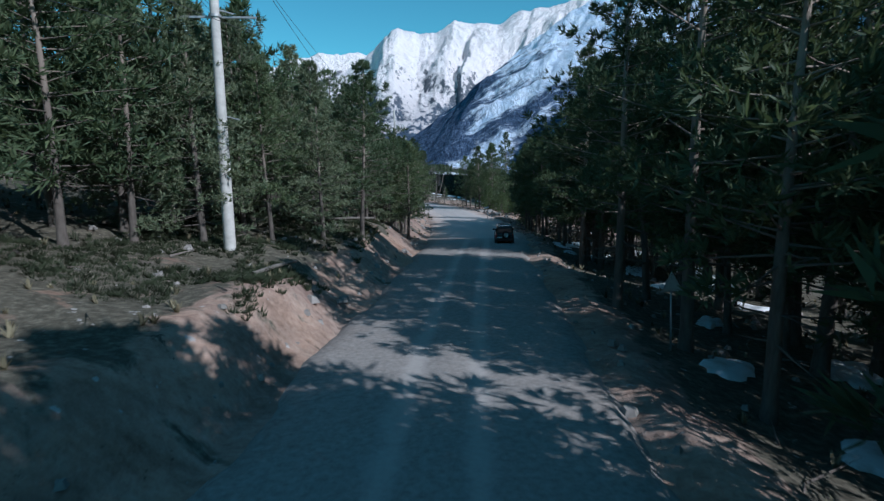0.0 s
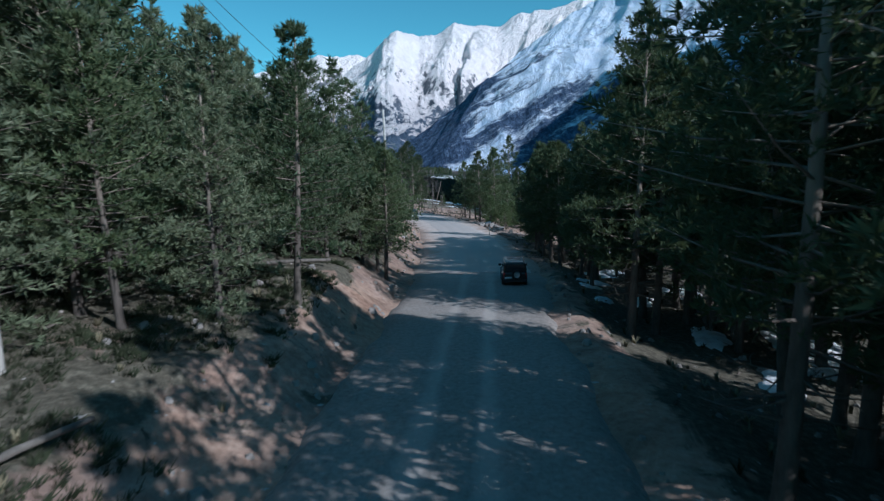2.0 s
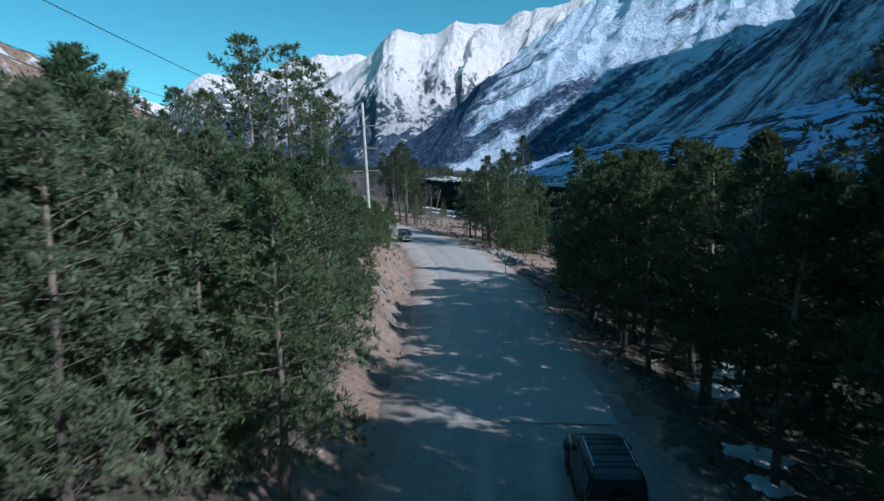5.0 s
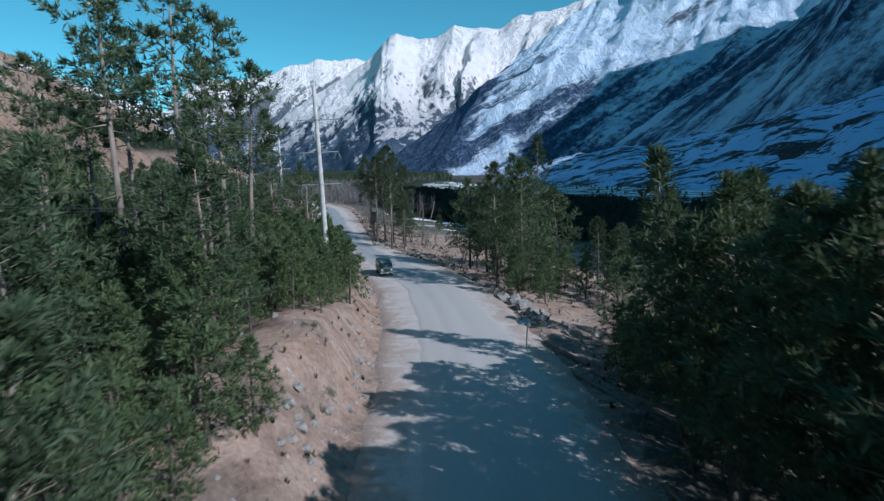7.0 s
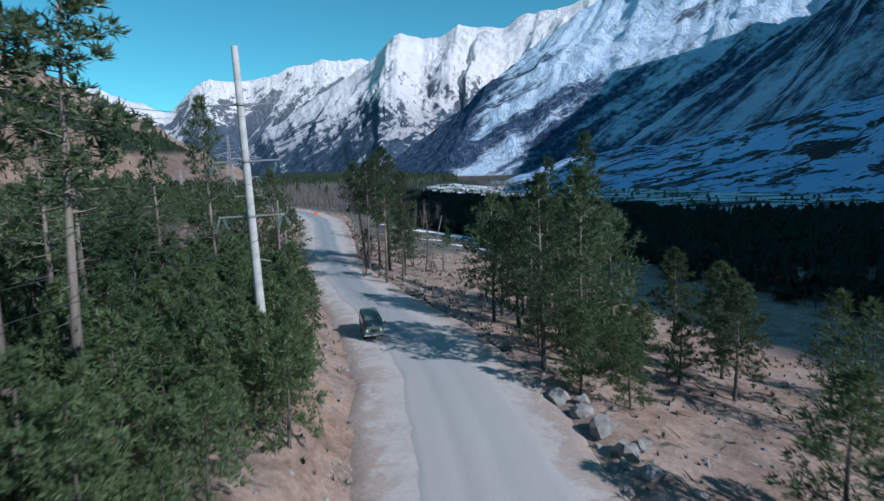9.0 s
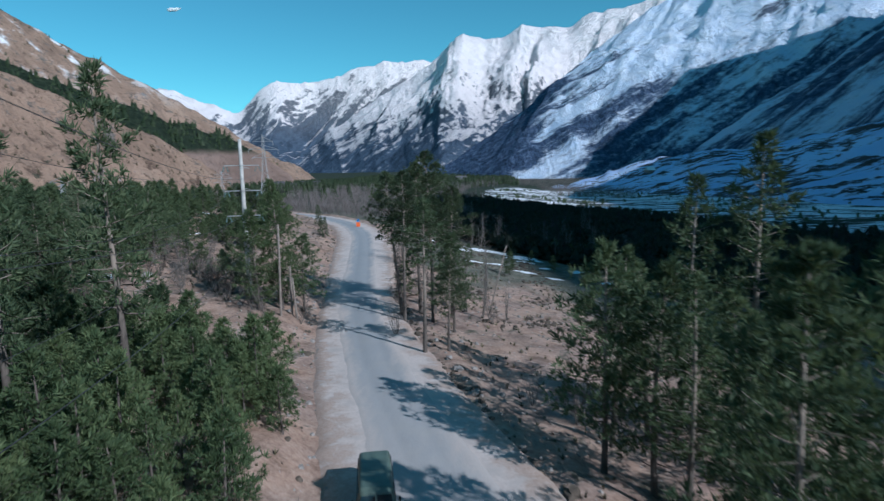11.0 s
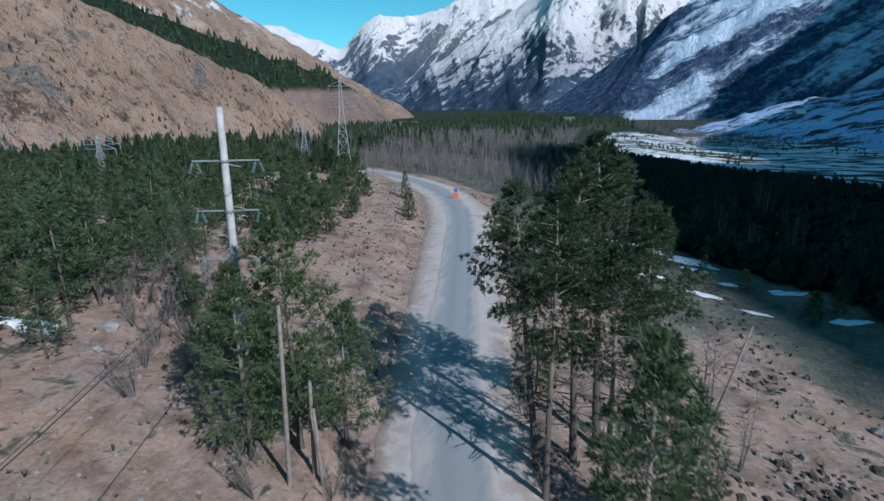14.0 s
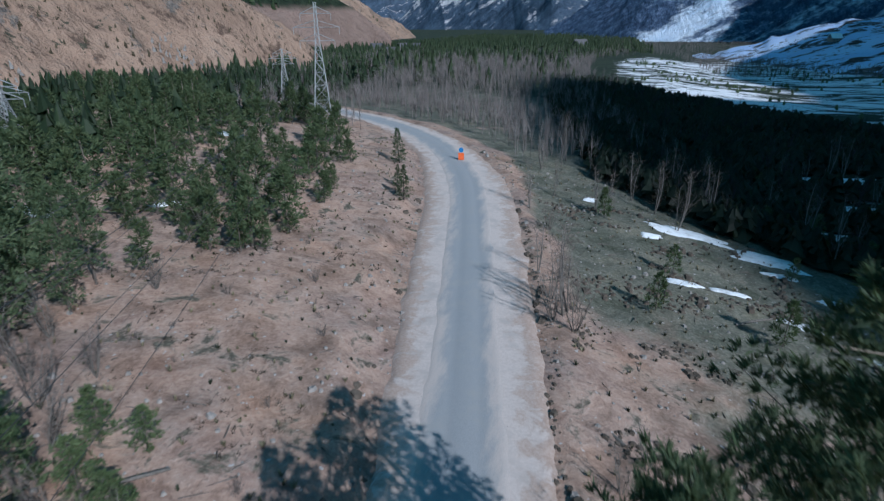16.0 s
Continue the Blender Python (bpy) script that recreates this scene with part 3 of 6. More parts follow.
    if wooded:
        v = np.repeat(np.arange(-10, rows + 1) / rows, cols)
        a = np.tile(u, nr)
        w = smooth01((wooded[0] - v) / 0.2) * smooth01((wooded[1] - a + 7.0 * (fbm(a / 1.5, v * 9, 4, seed + 40) - 0.5)) / 6.0)
        me.attributes.new("wooded", "FLOAT", "POINT").data.foreach_set("value", w)
    ob = new(name, me)
    return tagged(ob, label, "mountain", kind="structure")


SNOWY = make_slope("haze_toned_snowy_rock", "peak", 395, (1, 1, 0.45))
SHADED = make_slope("shade_blue_wooded_slope", "snow", 330, (1.3, 0.6, 0.4))
SPUR = make_slope("shade_blue_wooded_spur", "snow", -60, (1.3, 0.6, 0.4))
WOODED = make_slope("conifer_slope", "woods", 400, (1, 1, 1))
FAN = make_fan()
BROWN = make_slope("brown_grass_slope", "brown", 900, (1, 1, 1))
BROWN_FAR = make_slope("brown_slope_with_snow", "brown", 230, (1, 1, 0.5))

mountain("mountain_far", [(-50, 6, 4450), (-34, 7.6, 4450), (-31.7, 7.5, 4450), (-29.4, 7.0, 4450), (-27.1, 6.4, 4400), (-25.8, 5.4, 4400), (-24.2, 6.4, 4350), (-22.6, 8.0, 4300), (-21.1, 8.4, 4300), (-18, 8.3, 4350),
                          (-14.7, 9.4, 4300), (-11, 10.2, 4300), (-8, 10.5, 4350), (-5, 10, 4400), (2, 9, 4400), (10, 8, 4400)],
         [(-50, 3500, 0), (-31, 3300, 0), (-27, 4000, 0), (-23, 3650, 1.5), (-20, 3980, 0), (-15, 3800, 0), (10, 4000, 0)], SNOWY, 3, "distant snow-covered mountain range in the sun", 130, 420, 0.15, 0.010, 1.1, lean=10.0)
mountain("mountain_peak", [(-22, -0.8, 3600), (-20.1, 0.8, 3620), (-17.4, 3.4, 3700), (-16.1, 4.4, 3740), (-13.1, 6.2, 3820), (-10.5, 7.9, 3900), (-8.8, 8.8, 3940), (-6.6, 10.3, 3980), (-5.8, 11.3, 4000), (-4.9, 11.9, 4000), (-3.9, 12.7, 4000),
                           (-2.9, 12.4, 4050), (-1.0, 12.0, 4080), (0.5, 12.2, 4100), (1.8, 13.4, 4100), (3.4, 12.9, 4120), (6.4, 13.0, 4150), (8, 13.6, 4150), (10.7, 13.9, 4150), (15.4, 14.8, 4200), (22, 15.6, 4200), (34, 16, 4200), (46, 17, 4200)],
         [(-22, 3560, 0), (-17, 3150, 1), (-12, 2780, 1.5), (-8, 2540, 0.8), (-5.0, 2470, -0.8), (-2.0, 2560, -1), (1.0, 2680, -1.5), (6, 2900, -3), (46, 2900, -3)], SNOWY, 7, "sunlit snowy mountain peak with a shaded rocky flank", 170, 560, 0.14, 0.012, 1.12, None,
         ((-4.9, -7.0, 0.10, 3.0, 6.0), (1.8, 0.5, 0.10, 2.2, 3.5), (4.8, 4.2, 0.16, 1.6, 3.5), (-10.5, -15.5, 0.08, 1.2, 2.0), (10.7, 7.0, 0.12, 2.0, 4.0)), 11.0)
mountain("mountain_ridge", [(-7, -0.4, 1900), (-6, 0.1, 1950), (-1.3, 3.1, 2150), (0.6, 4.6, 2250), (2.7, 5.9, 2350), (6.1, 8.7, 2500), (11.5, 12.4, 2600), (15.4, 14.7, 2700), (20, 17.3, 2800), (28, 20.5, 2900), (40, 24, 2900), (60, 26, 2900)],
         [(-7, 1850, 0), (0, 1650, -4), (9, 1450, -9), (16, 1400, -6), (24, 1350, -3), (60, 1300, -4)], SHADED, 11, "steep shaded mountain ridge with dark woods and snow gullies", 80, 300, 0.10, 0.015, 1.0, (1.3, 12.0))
# Past bearing 42 the crest is unseen, raised to throw shade on the ridge.
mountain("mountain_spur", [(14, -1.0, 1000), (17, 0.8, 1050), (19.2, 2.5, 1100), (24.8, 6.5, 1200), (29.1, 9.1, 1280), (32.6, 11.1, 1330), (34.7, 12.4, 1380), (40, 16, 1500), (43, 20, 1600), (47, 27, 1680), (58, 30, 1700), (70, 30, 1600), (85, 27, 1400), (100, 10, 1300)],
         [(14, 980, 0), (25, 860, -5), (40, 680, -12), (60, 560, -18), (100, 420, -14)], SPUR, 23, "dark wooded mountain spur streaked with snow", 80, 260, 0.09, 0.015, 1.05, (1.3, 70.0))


def shoulder(name, crest, width, material, seed, label):
    """A long ridge beside the valley, behind whose crest the sun stands for the lower ground."""
    n, m = 120, 25
    ys = np.linspace(crest[0][1], crest[-1][1], n)
    xs = np.interp(ys, [c[1] for c in crest], [c[0] for c in crest])
    zs = np.interp(ys, [c[1] for c in crest], [c[2] for c in crest]) + (fbm(ys / 60.0, ys * 0, 4, seed) - 0.5) * 9
    verts = []
    for k in range(n):
        for j in range(m):
            v = j / (m - 1) * 2 - 1
            x = xs[k] + v * width
            z = -20 + (zs[k] + 20) * (1 - abs(v)) ** 1.05
            z += math.sin(math.pi * abs(v)) * 40 * (float(ridged(np.array([x / 160.0]), np.array([ys[k] / 160.0]), 4, seed + 1)[0]) - 0.6)
            verts.append((x, ys[k], z))
    faces = [(r * m + c, r * m + c + 1, (r + 1) * m + c + 1, (r + 1) * m + c) for r in range(n - 1) for c in range(m - 1)]
    return tagged(new(name, mesh_of(name, verts, faces, material, True)), label, "mountain", kind="structure")


# Unseen ridge; its crest heights are set to place the shadow on the plain.
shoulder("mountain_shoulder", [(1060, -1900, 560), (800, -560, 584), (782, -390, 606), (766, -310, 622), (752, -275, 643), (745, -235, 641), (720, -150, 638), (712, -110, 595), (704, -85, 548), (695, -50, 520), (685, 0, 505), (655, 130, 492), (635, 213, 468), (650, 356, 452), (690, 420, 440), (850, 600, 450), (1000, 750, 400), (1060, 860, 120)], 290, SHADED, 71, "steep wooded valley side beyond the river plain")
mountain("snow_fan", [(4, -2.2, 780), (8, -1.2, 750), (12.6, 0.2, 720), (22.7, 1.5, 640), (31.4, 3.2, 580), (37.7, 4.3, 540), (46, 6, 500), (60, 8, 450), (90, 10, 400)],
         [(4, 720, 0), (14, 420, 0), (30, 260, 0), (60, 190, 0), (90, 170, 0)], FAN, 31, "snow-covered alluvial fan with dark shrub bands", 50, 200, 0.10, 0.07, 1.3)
mountain("hill_near", [(-110, 20, 330), (-80, 20, 340), (-60, 15.5, 360), (-50.4, 11.8, 375), (-46.2, 10.1, 385), (-39, 6.4, 400), (-34.4, 4.4, 420), (-31, 2.9, 440), (-27, 0.3, 470), (-26, -1, 470)],
         [(-110, 150, 0), (-60, 200, 0), (-46, 250, 0), (-34, 330, 0), (-26, 440, 0)], BROWN, 43, "dry brown grass hillside with rock outcrops", 80, 300, 0.10, 0.05, 1.1)
mountain("hill_wooded", [(-80, 18, 900), (-60, 14.8, 900), (-50, 11.7, 900), (-46, 10.4, 900), (-41, 8.3, 900), (-34.3, 6.0, 920), (-28, 4.0, 950), (-24.8, 2.9, 980), (-21.5, 0.5, 1000), (-20.5, -0.5, 1000)],
         [(-80, 500, 0), (-46, 600, 0), (-30, 760, 0), (-20.5, 960, 0)], WOODED, 52, "hillside dark with conifer woods", 60, 220, 0.08, 0.05, 1.1)
mountain("hill_far", [(-80, 19, 1500), (-60, 16, 1500), (-48, 14.2, 1500), (-42.8, 13, 1500), (-37.4, 10.2, 1550), (-31.8, 7.4, 1600), (-28, 5.2, 1650), (-25, 3.3, 1700), (-19.4, 0.1, 1800), (-18.5, -0.5, 1800)],
         [(-80, 900, 0), (-40, 1050, 0), (-26, 1350, 0), (-18.5, 1750, 0)], BROWN_FAR, 61, "far brown mountain side with thin snow", 60, 240, 0.12, 0.05, 1.1)


# ---- where the trees stand: kind, x, y, height ----
SHADED_SIDE = [
    ("fine_dark", 8.6, 34.4, 19.0), ("dark", 13.4, 33.4, 20.0), ("fine_dark", 7.6, 39.6, 16.5), ("fine_dark", 12.4, 43.4, 18.5), ("dark", 15.6, 38.5, 20.0),
    ("dark", 17.5, 36.0, 15.0), ("dark", 15.8, 57.0, 13.0), ("dark", 14.4, 67.5, 13.5), ("roadside", 17.6, 60.7, 11.0), ("dark", 15.0, 84.0, 13.0),
    ("dark", 12.5, 73.5, 11.0), ("dark", 12.3, 90.0, 12.5), ("dark", 12.6, 86.2, 12.5), ("dark", 12.4, 94.6, 12.0), ("dark", 12.6, 99.0, 11.0), ("dark", 13.8, 82.0, 12.5),
    ("dark", 14.6, 94.4, 13.5), ("dark", 16.8, 97.5, 13.0), ("dark", 15.8, 88.0, 14.0), ("dark", 18.4, 92.0, 14.5), ("dark", 14.2, 78.5, 13.0), ("spruce", 16.0, 115.5, 15.5),
]
SHADED_VERGE = [
    ("dark", 19.0, 109.0, 12.0), ("dark", 22.5, 114.5, 12.0), ("dark", 18.6, 101.5, 11.0), ("dark", 23.0, 106.0, 12.5), ("dark", 20.5, 118.5, 9.0), ("young", 15.0, 120.5, 4.0),
    ("young", 16.6, 122.5, 4.5), ("dark", 19.5, 105.5, 11.0), ("dark", 20.5, 112.0, 11.5), ("roadside", 17.0, 126.0, 8.5), ("fine", 8.6, 147.0, 14.5), ("roadside", 12.0, 148.5, 15.5),
    ("young", 10.3, 142.0, 5.5), ("young", 11.0, 145.0, 6.0), ("young", 13.2, 140.5, 5.0), ("roadside", 6.2, 163.2, 13.0), ("roadside", 8.6, 161.4, 12.5), ("mast", 13.1, 172.0, 18.0), ("mast", 17.9, 172.6, 21.5),
    ("mast", 7.6, 167.7, 13.0), ("mast", 10.2, 169.5, 12.0), ("roadside", 20.6, 170.0, 14.0), ("roadside", 15.4, 168.5, 11.0), ("young", 15.5, 149.5, 5.5), ("young", 17.6, 151.5, 5.5),
]
BEND_TREES = [
    ("young", 14.2, 147.0, 5.0), ("young", 19.4, 148.0, 5.5), ("dark", 24.0, 150.5, 9.0), ("dark", 26.5, 156.0, 9.5), ("dark", 22.5, 145.5, 9.0), ("dark", 25.0, 163.0, 10.0),
    ("young", 9.2, 153.1, 4.4), ("young", 11.6, 153.8, 4.8), ("young", 14.5, 154.9, 5.0), ("young", 16.8, 157.2, 5.2), ("young", 18.8, 158.8, 4.4), ("young", 12.8, 157.5, 4.6),
    ("young", 21.0, 161.2, 3.6), ("tall", -6.8, 183.0, 14.5), ("gaunt", -4.6, 184.0, 8.5), ("gaunt", -10.6, 194.6, 17.0), ("gaunt", -11.6, 197.4, 17.0, (-3, -5)), ("gaunt", -7.6, 195.3, 14.5),
    ("gaunt", -6.0, 201.5, 16.5), ("young", -12.6, 206.0, 5.0), ("gaunt", -9.6, 199.0, 18.0), ("gaunt", -8.0, 201.4, 20.0), ("fine", -5.0, 193.4, 11.0), ("fine", -6.0, 52.4, 11.5), ("skirted", -9.4, 53.0, 11.0),
]
BANK_TREES = [
    ("fine", -4.7, 80.0, 11.0), ("fine", -5.7, 77.2, 10.0), ("fine", -6.6, 75.1, 9.0), ("fine", -9.3, 64.5, 9.5), ("roadside", -8.7, 68.7, 9.0), ("fine", -7.2, 69.8, 8.5),
    ("roadside", -11.6, 67.0, 11.0), ("roadside", -13.0, 61.5, 11.5), ("roadside", -10.4, 72.5, 10.5), ("roadside", -12.4, 76.5, 12.0), ("roadside", -15.0, 70.5, 12.5), ("fine", -5.6, 84.5, 9.0),
    ("dark", 12.6, 60.0, 16.0), ("fine_dark", 13.2, 63.8, 17.0),
    ("dark", 11.6, 61.8, 14.5), ("dark", 12.8, 65.0, 13.5), ("dark", 14.6, 71.0, 12.5), ("roadside", -6.9, 78.0, 9.5), ("fine", -10.6, 46.8, 10.0), ("roadside", -12.6, 49.5, 13.5),
]
ROADSIDE_TREES = [
    ("roadside", -15.4, 40.8, 14.0), ("roadside", -17.6, 45.0, 15.0), ("roadside", -16.6, 37.4, 14.0), ("roadside", -19.4, 41.0, 15.0), ("roadside", -21.5, 36.5, 14.5), ("roadside", -14.6, 46.6, 14.0),
    ("roadside", -18.5, 33.0, 13.5), ("roadside", -22.0, 45.0, 15.0), ("roadside", -15.0, 53.0, 13.5), ("young", -8.2, 86.0, 7.0), ("roadside", -5.6, 89.5, 8.5), ("tall", -19.9, 119.8, 23.5),
    ("tall", -14.2, 124.4, 22.0), ("tall", -16.2, 122.0, 23.0), ("tall", -24.2, 129.5, 22.0), ("tall", -13.6, 127.5, 19.0), ("tall", -13.4, 118.5, 17.0), ("mast", -21.8, 162.2, 20.0),
    ("mast", -24.8, 157.0, 17.5), ("mast", -27.5, 150.0, 18.0), ("fine_bright", -24.6, 193.3, 14.5), ("fine_bright", -26.4, 191.2, 11.0), ("roadside", -23.0, 195.6, 9.0), ("spruce", -46.9, 275.2, 5.4),
]
CLEARING_TREES = [
    ("spruce", -40.4, 259.0, 4.6), ("spruce", -42.6, 262.5, 3.0), ("young", -39.4, 208.7, 3.4), ("young", -36.9, 209.3, 2.6), ("young", -40.2, 204.6, 4.6), ("young", -43.0, 206.2, 4.6),
    ("young", -34.4, 204.6, 3.4), ("young", -37.4, 205.6, 3.6), ("young", -23.0, 170.5, 5.0), ("young", -25.5, 171.2, 5.2), ("young", -28.0, 170.4, 5.6), ("young", -30.5, 172.0, 5.6),
    ("young", -33.0, 171.0, 6.0), ("young", -26.6, 168.4, 5.6), ("young", -21.4, 172.6, 3.8), ("young", -29.4, 167.6, 5.6), ("roadside", -41.5, 182.5, 10.0), ("roadside", -46.0, 184.4, 11.0),
    ("roadside", -48.5, 188.2, 11.5), ("roadside", -45.0, 179.0, 11.0), ("roadside", -52.0, 190.5, 11.0), ("roadside", -55.5, 195.0, 11.5), ("mast", -23.0, 140.0, 16.0), ("tall", -30.0, 134.0, 18.5),
]
LEFT_WALL = [
    ("skirted", -8.8, 63.7, 11.5), ("fine", -3.9, 70.2, 9.5), ("fine", -4.6, 71.6, 9.0), ("skirted", -5.6, 70.0, 8.5), ("skirted", -7.4, 66.4, 9.5), ("skirted", -9.6, 67.6, 11.0),
    ("skirted", -12.0, 62.5, 12.5), ("skirted", -14.6, 60.0, 13.0), ("skirted", -11.5, 57.5, 12.5), ("skirted", -14.5, 55.0, 13.5), ("skirted", -12.6, 66.0, 12.5), ("skirted", -16.5, 65.0, 13.0),
    ("skirted", -8.2, 73.0, 9.5), ("skirted", -10.6, 75.0, 11.0), ("skirted", -6.2, 81.5, 9.5), ("skirted", -8.6, 79.5, 10.5), ("skirted", -7.0, 89.0, 8.5), ("skirted", -9.5, 84.5, 10.5),
    ("skirted", -12.4, 47.6, 12.5), ("skirted", -13.0, 43.0, 12.0), ("skirted", -15.8, 50.0, 13.0), ("skirted", -18.0, 54.0, 13.0), ("skirted", -19.0, 47.5, 13.0), ("skirted", -17.0, 42.6, 12.5),
    ("skirted", -20.5, 60.0, 13.0), ("skirted", -11.2, 93.0, 9.0), ("skirted", -13.6, 88.0, 11.0), ("skirted", -8.0, 48.6, 8.5),
]
DEEP_VERGE = [
    ("fine_dark", 15.9, 72.8, 18.0), ("dark", 17.6, 69.0, 17.5), ("dark", 19.6, 74.0, 17.0), ("mast", 14.4, 79.5, 12.0), ("dark", 18.6, 80.5, 12.0),
    ("fine_dark", 10.6, 58.1, 17.0), ("dark", 16.4, 64.0, 16.5), ("young", -25.6, 194.4, 5.0),
    ("skirted", -43.6, 186.8, 12.5), ("skirted", -30.8, 197.6, 7.0), ("skirted", -33.6, 199.6, 6.0),
]
SHADE_CASTERS = [
    ("dark", 13.6, 101.5, 12.8), ("dark", 15.0, 104.5, 13.3), ("dark", 14.2, 107.8, 11.9), ("dark", 16.4, 110.5, 10.0), ("dark", 12.9, 92.4, 12.8),
    ("dark", 24.5, 110.5, 9.6), ("dark", 21.0, 121.5, 8.0), ("dark", 23.5, 125.0, 8.4), ("young", 14.8, 117.8, 4.5), ("young", 16.6, 119.2, 4.0), ("dark", 13.0, 104.0, 10.9),
]
LAST_TREES = [
    # The first eight pines are out of view, added to shade the near bank.
    ("dark", 7.8, 13.0, 18.0), ("dark", 8.2, 10.0, 18.0), ("dark", 8.6, 7.0, 18.0), ("dark", 8.0, 4.0, 18.0), ("dark", 9.8, 14.6, 18.5), ("dark", 9.6, 11.6, 18.5), ("dark", 8.4, 1.0, 18.0), ("dark", 10.4, 5.6, 18.5),
    ("dark", 11.0, 45.2, 15.0), ("dark", 14.5, 43.5, 16.0), ("dark", 17.0, 42.5, 16.0), ("dark", 13.6, 46.2, 15.0),
    ("dark", 16.5, 35.0, 12.0), ("dark", 14.0, 36.6, 12.0), ("dark", 19.5, 31.5, 12.0), ("dark", 18.5, 34.5, 12.0), ("dark", 21.0, 33.5, 12.0), ("dark", 12.6, 39.0, 12.0),
    ("mast", 9.5, 158.5, 12.5), ("roadside", 12.5, 159.8, 11.0), ("roadside", 16.2, 163.4, 11.0),
]
# woods: kind, count, x from, to, y from, to, gap, height from, to, distance from the road's edge
WOODS = [
    ("roadside", 44, -46, -8, 38, 118, 2.7, 9.0, 13.0, 2.8),
    ("roadside", 9, -48, -13, 12, 40, 3.2, 9.5, 13.0, 7.5),
    ("young", 84, -22, -5.5, 92, 156, 1.35, 4.0, 7.0, 2.6),
    ("young", 40, -36, -9, 138, 172, 1.8, 3.5, 6.5, 1.6),
    ("tall", 10, -44, -18, 100, 150, 4.5, 15.0, 19.0, 9.0),
    ("dark", 12, 8.5, 27, 21, 37, 3.0, 13.0, 18.0, 3.0),
    ("dark", 26, 9, 34, 30, 102, 3.0, 10.0, 15.5, 3.6),
    ("dark", 7, 20, 60, 96, 150, 4.5, 8.0, 13.0, 9.0),
    ("roadside", 9, -90, -50, 172, 225, 4.0, 7.0, 10.5, 24.0),
    ("roadside", 3, -52, -44, 174, 190, 2.6, 7.0, 10.0, 14.0),
]
# joined stands: name, kind, the kind's height, label, count, x from, to, y from, to, gap, height from, to, distance from the road
LIT_MASSES = [
    ("clearing_wood", "mid", 6.5, "thin stand of small green pines beyond the clearing", 44, -90, -54, 182, 222, 2.6, 4.0, 8.0, 24.0),
    ("young_wood", "mid", 6.5, "green young pine wood below the brown hill", 170, -130, -46, 226, 300, 2.3, 3.5, 7.5, 13.0),
    ("thicket", "mid", 6.5, "low pines and brush at the edge of the young wood", 46, -64, -42, 232, 272, 2.0, 1.2, 3.8, 11.0),
    ("scattered_pines", "mid", 6.5, "small scattered pines on the rough ground", 12, -20, 26, 236, 276, 5.0, 2.0, 4.5, 9.0),
    ("verge_growth", "young", 6.5, "dense young pines crowding the sunny verge", 62, -24, -4.5, 118, 172, 1.5, 3.0, 6.5, 2.2),
    ("verge_brush", "mid", 6.5, "low green pines and brush behind the sunny verge", 110, -46, -15, 120, 178, 2.0, 3.0, 6.5, 10.0),
    ("slope_stand", "stand", 12.5, "tall green pines at the edge of the clearing", 30, -56, -29, 146, 172, 2.6, 8.5, 13.0, 14.0),
    ("clearing_stand", "stand", 12.5, "mixed green pines beyond the clearing", 34, -84, -46, 186, 228, 3.0, 6.5, 11.0, 22.0),
    ("hill_foot_wood", "mid", 6.5, "green pine wood beyond the clearing", 130, -175, -80, 150, 262, 3.4, 6.5, 11.5, 40.0),
]
SHADE_MASSES = [
    # This first stand is never in view; it is added to shade the road.
    ("shaded_wood", "shade", 14.0, "unseen dense pine wood added to shade the road", 120, 7, 25, -32, 21.5, 1.9, 12.5, 17.5, 2.2),
    ("verge_wood", "shade", 14.0, "dense dark pines along the shaded verge", 13, 15, 25, 44, 71, 2.2, 13.0, 17.0, 5.5),
    ("slope_wood", "shade", 14.0, "dark pines on the low ground by the river", 50, 22, 80, 34, 150, 3.4, 8.0, 12.0, 9.0),
    ("bend_wood", "shade", 14.0, "dark pines crowding the outside of the bend", 7, 14, 34, 74, 113, 3.0, 8.0, 12.5, 5.5),
    ("back_wood", "shade", 14.0, "pine wood beyond the first trees", 60, -80, -24, 10, 165, 4.0, 9.0, 13.0, 15.0),
]


# ---- trees ----
def tubes(paths):
    """Tapered tubes along paths of (points, radii, sides); gives verts and faces."""
    verts, faces = [], []
    for pts, rad, sides in paths:
        base = len(verts)
        n = len(pts)
        for k in range(n):
            d = (pts[min(k + 1, n - 1)] - pts[max(k - 1, 0)]).normalized()
            a = d.orthogonal().normalized()
            b = d.cross(a)
            for s in range(sides):
                w = 2 * math.pi * s / sides
                verts.append(tuple(pts[k] + (a * math.cos(w) + b * math.sin(w)) * rad[k]))
        for k in range(n - 1):
            for s in range(sides):
                p, q = base + k * sides + s, base + k * sides + (s + 1) % sides
                faces.append((p, q, q + sides, p + sides))
        verts.append(tuple(pts[-1]))
        for s in range(sides):
            faces.append((base + (n - 1) * sides + s, base + (n - 1) * sides + (s + 1) % sides, len(verts) - 1))
    return verts, faces


def tufts(places, ways, sizes, blades, rng):
    """Needle tufts: thin blades fanned out from each place along its way."""
    P, W, S = np.repeat(places, blades, 0), np.repeat(ways, blades, 0), np.repeat(sizes, blades)
    d = W + rng.normal(0, 0.62, P.shape)
    d /= np.linalg.norm(d, axis=1)[:, None] + 1e-6
    side = np.cross(d, rng.normal(0, 1, P.shape))
    side /= np.linalg.norm(side, axis=1)[:, None] + 1e-6
    ln = (S * rng.uniform(0.7, 1.3, len(S)))[:, None]
    wd = ln * rng.uniform(0.08, 0.14, len(S))[:, None]
    a = P + d * ln * 0.10
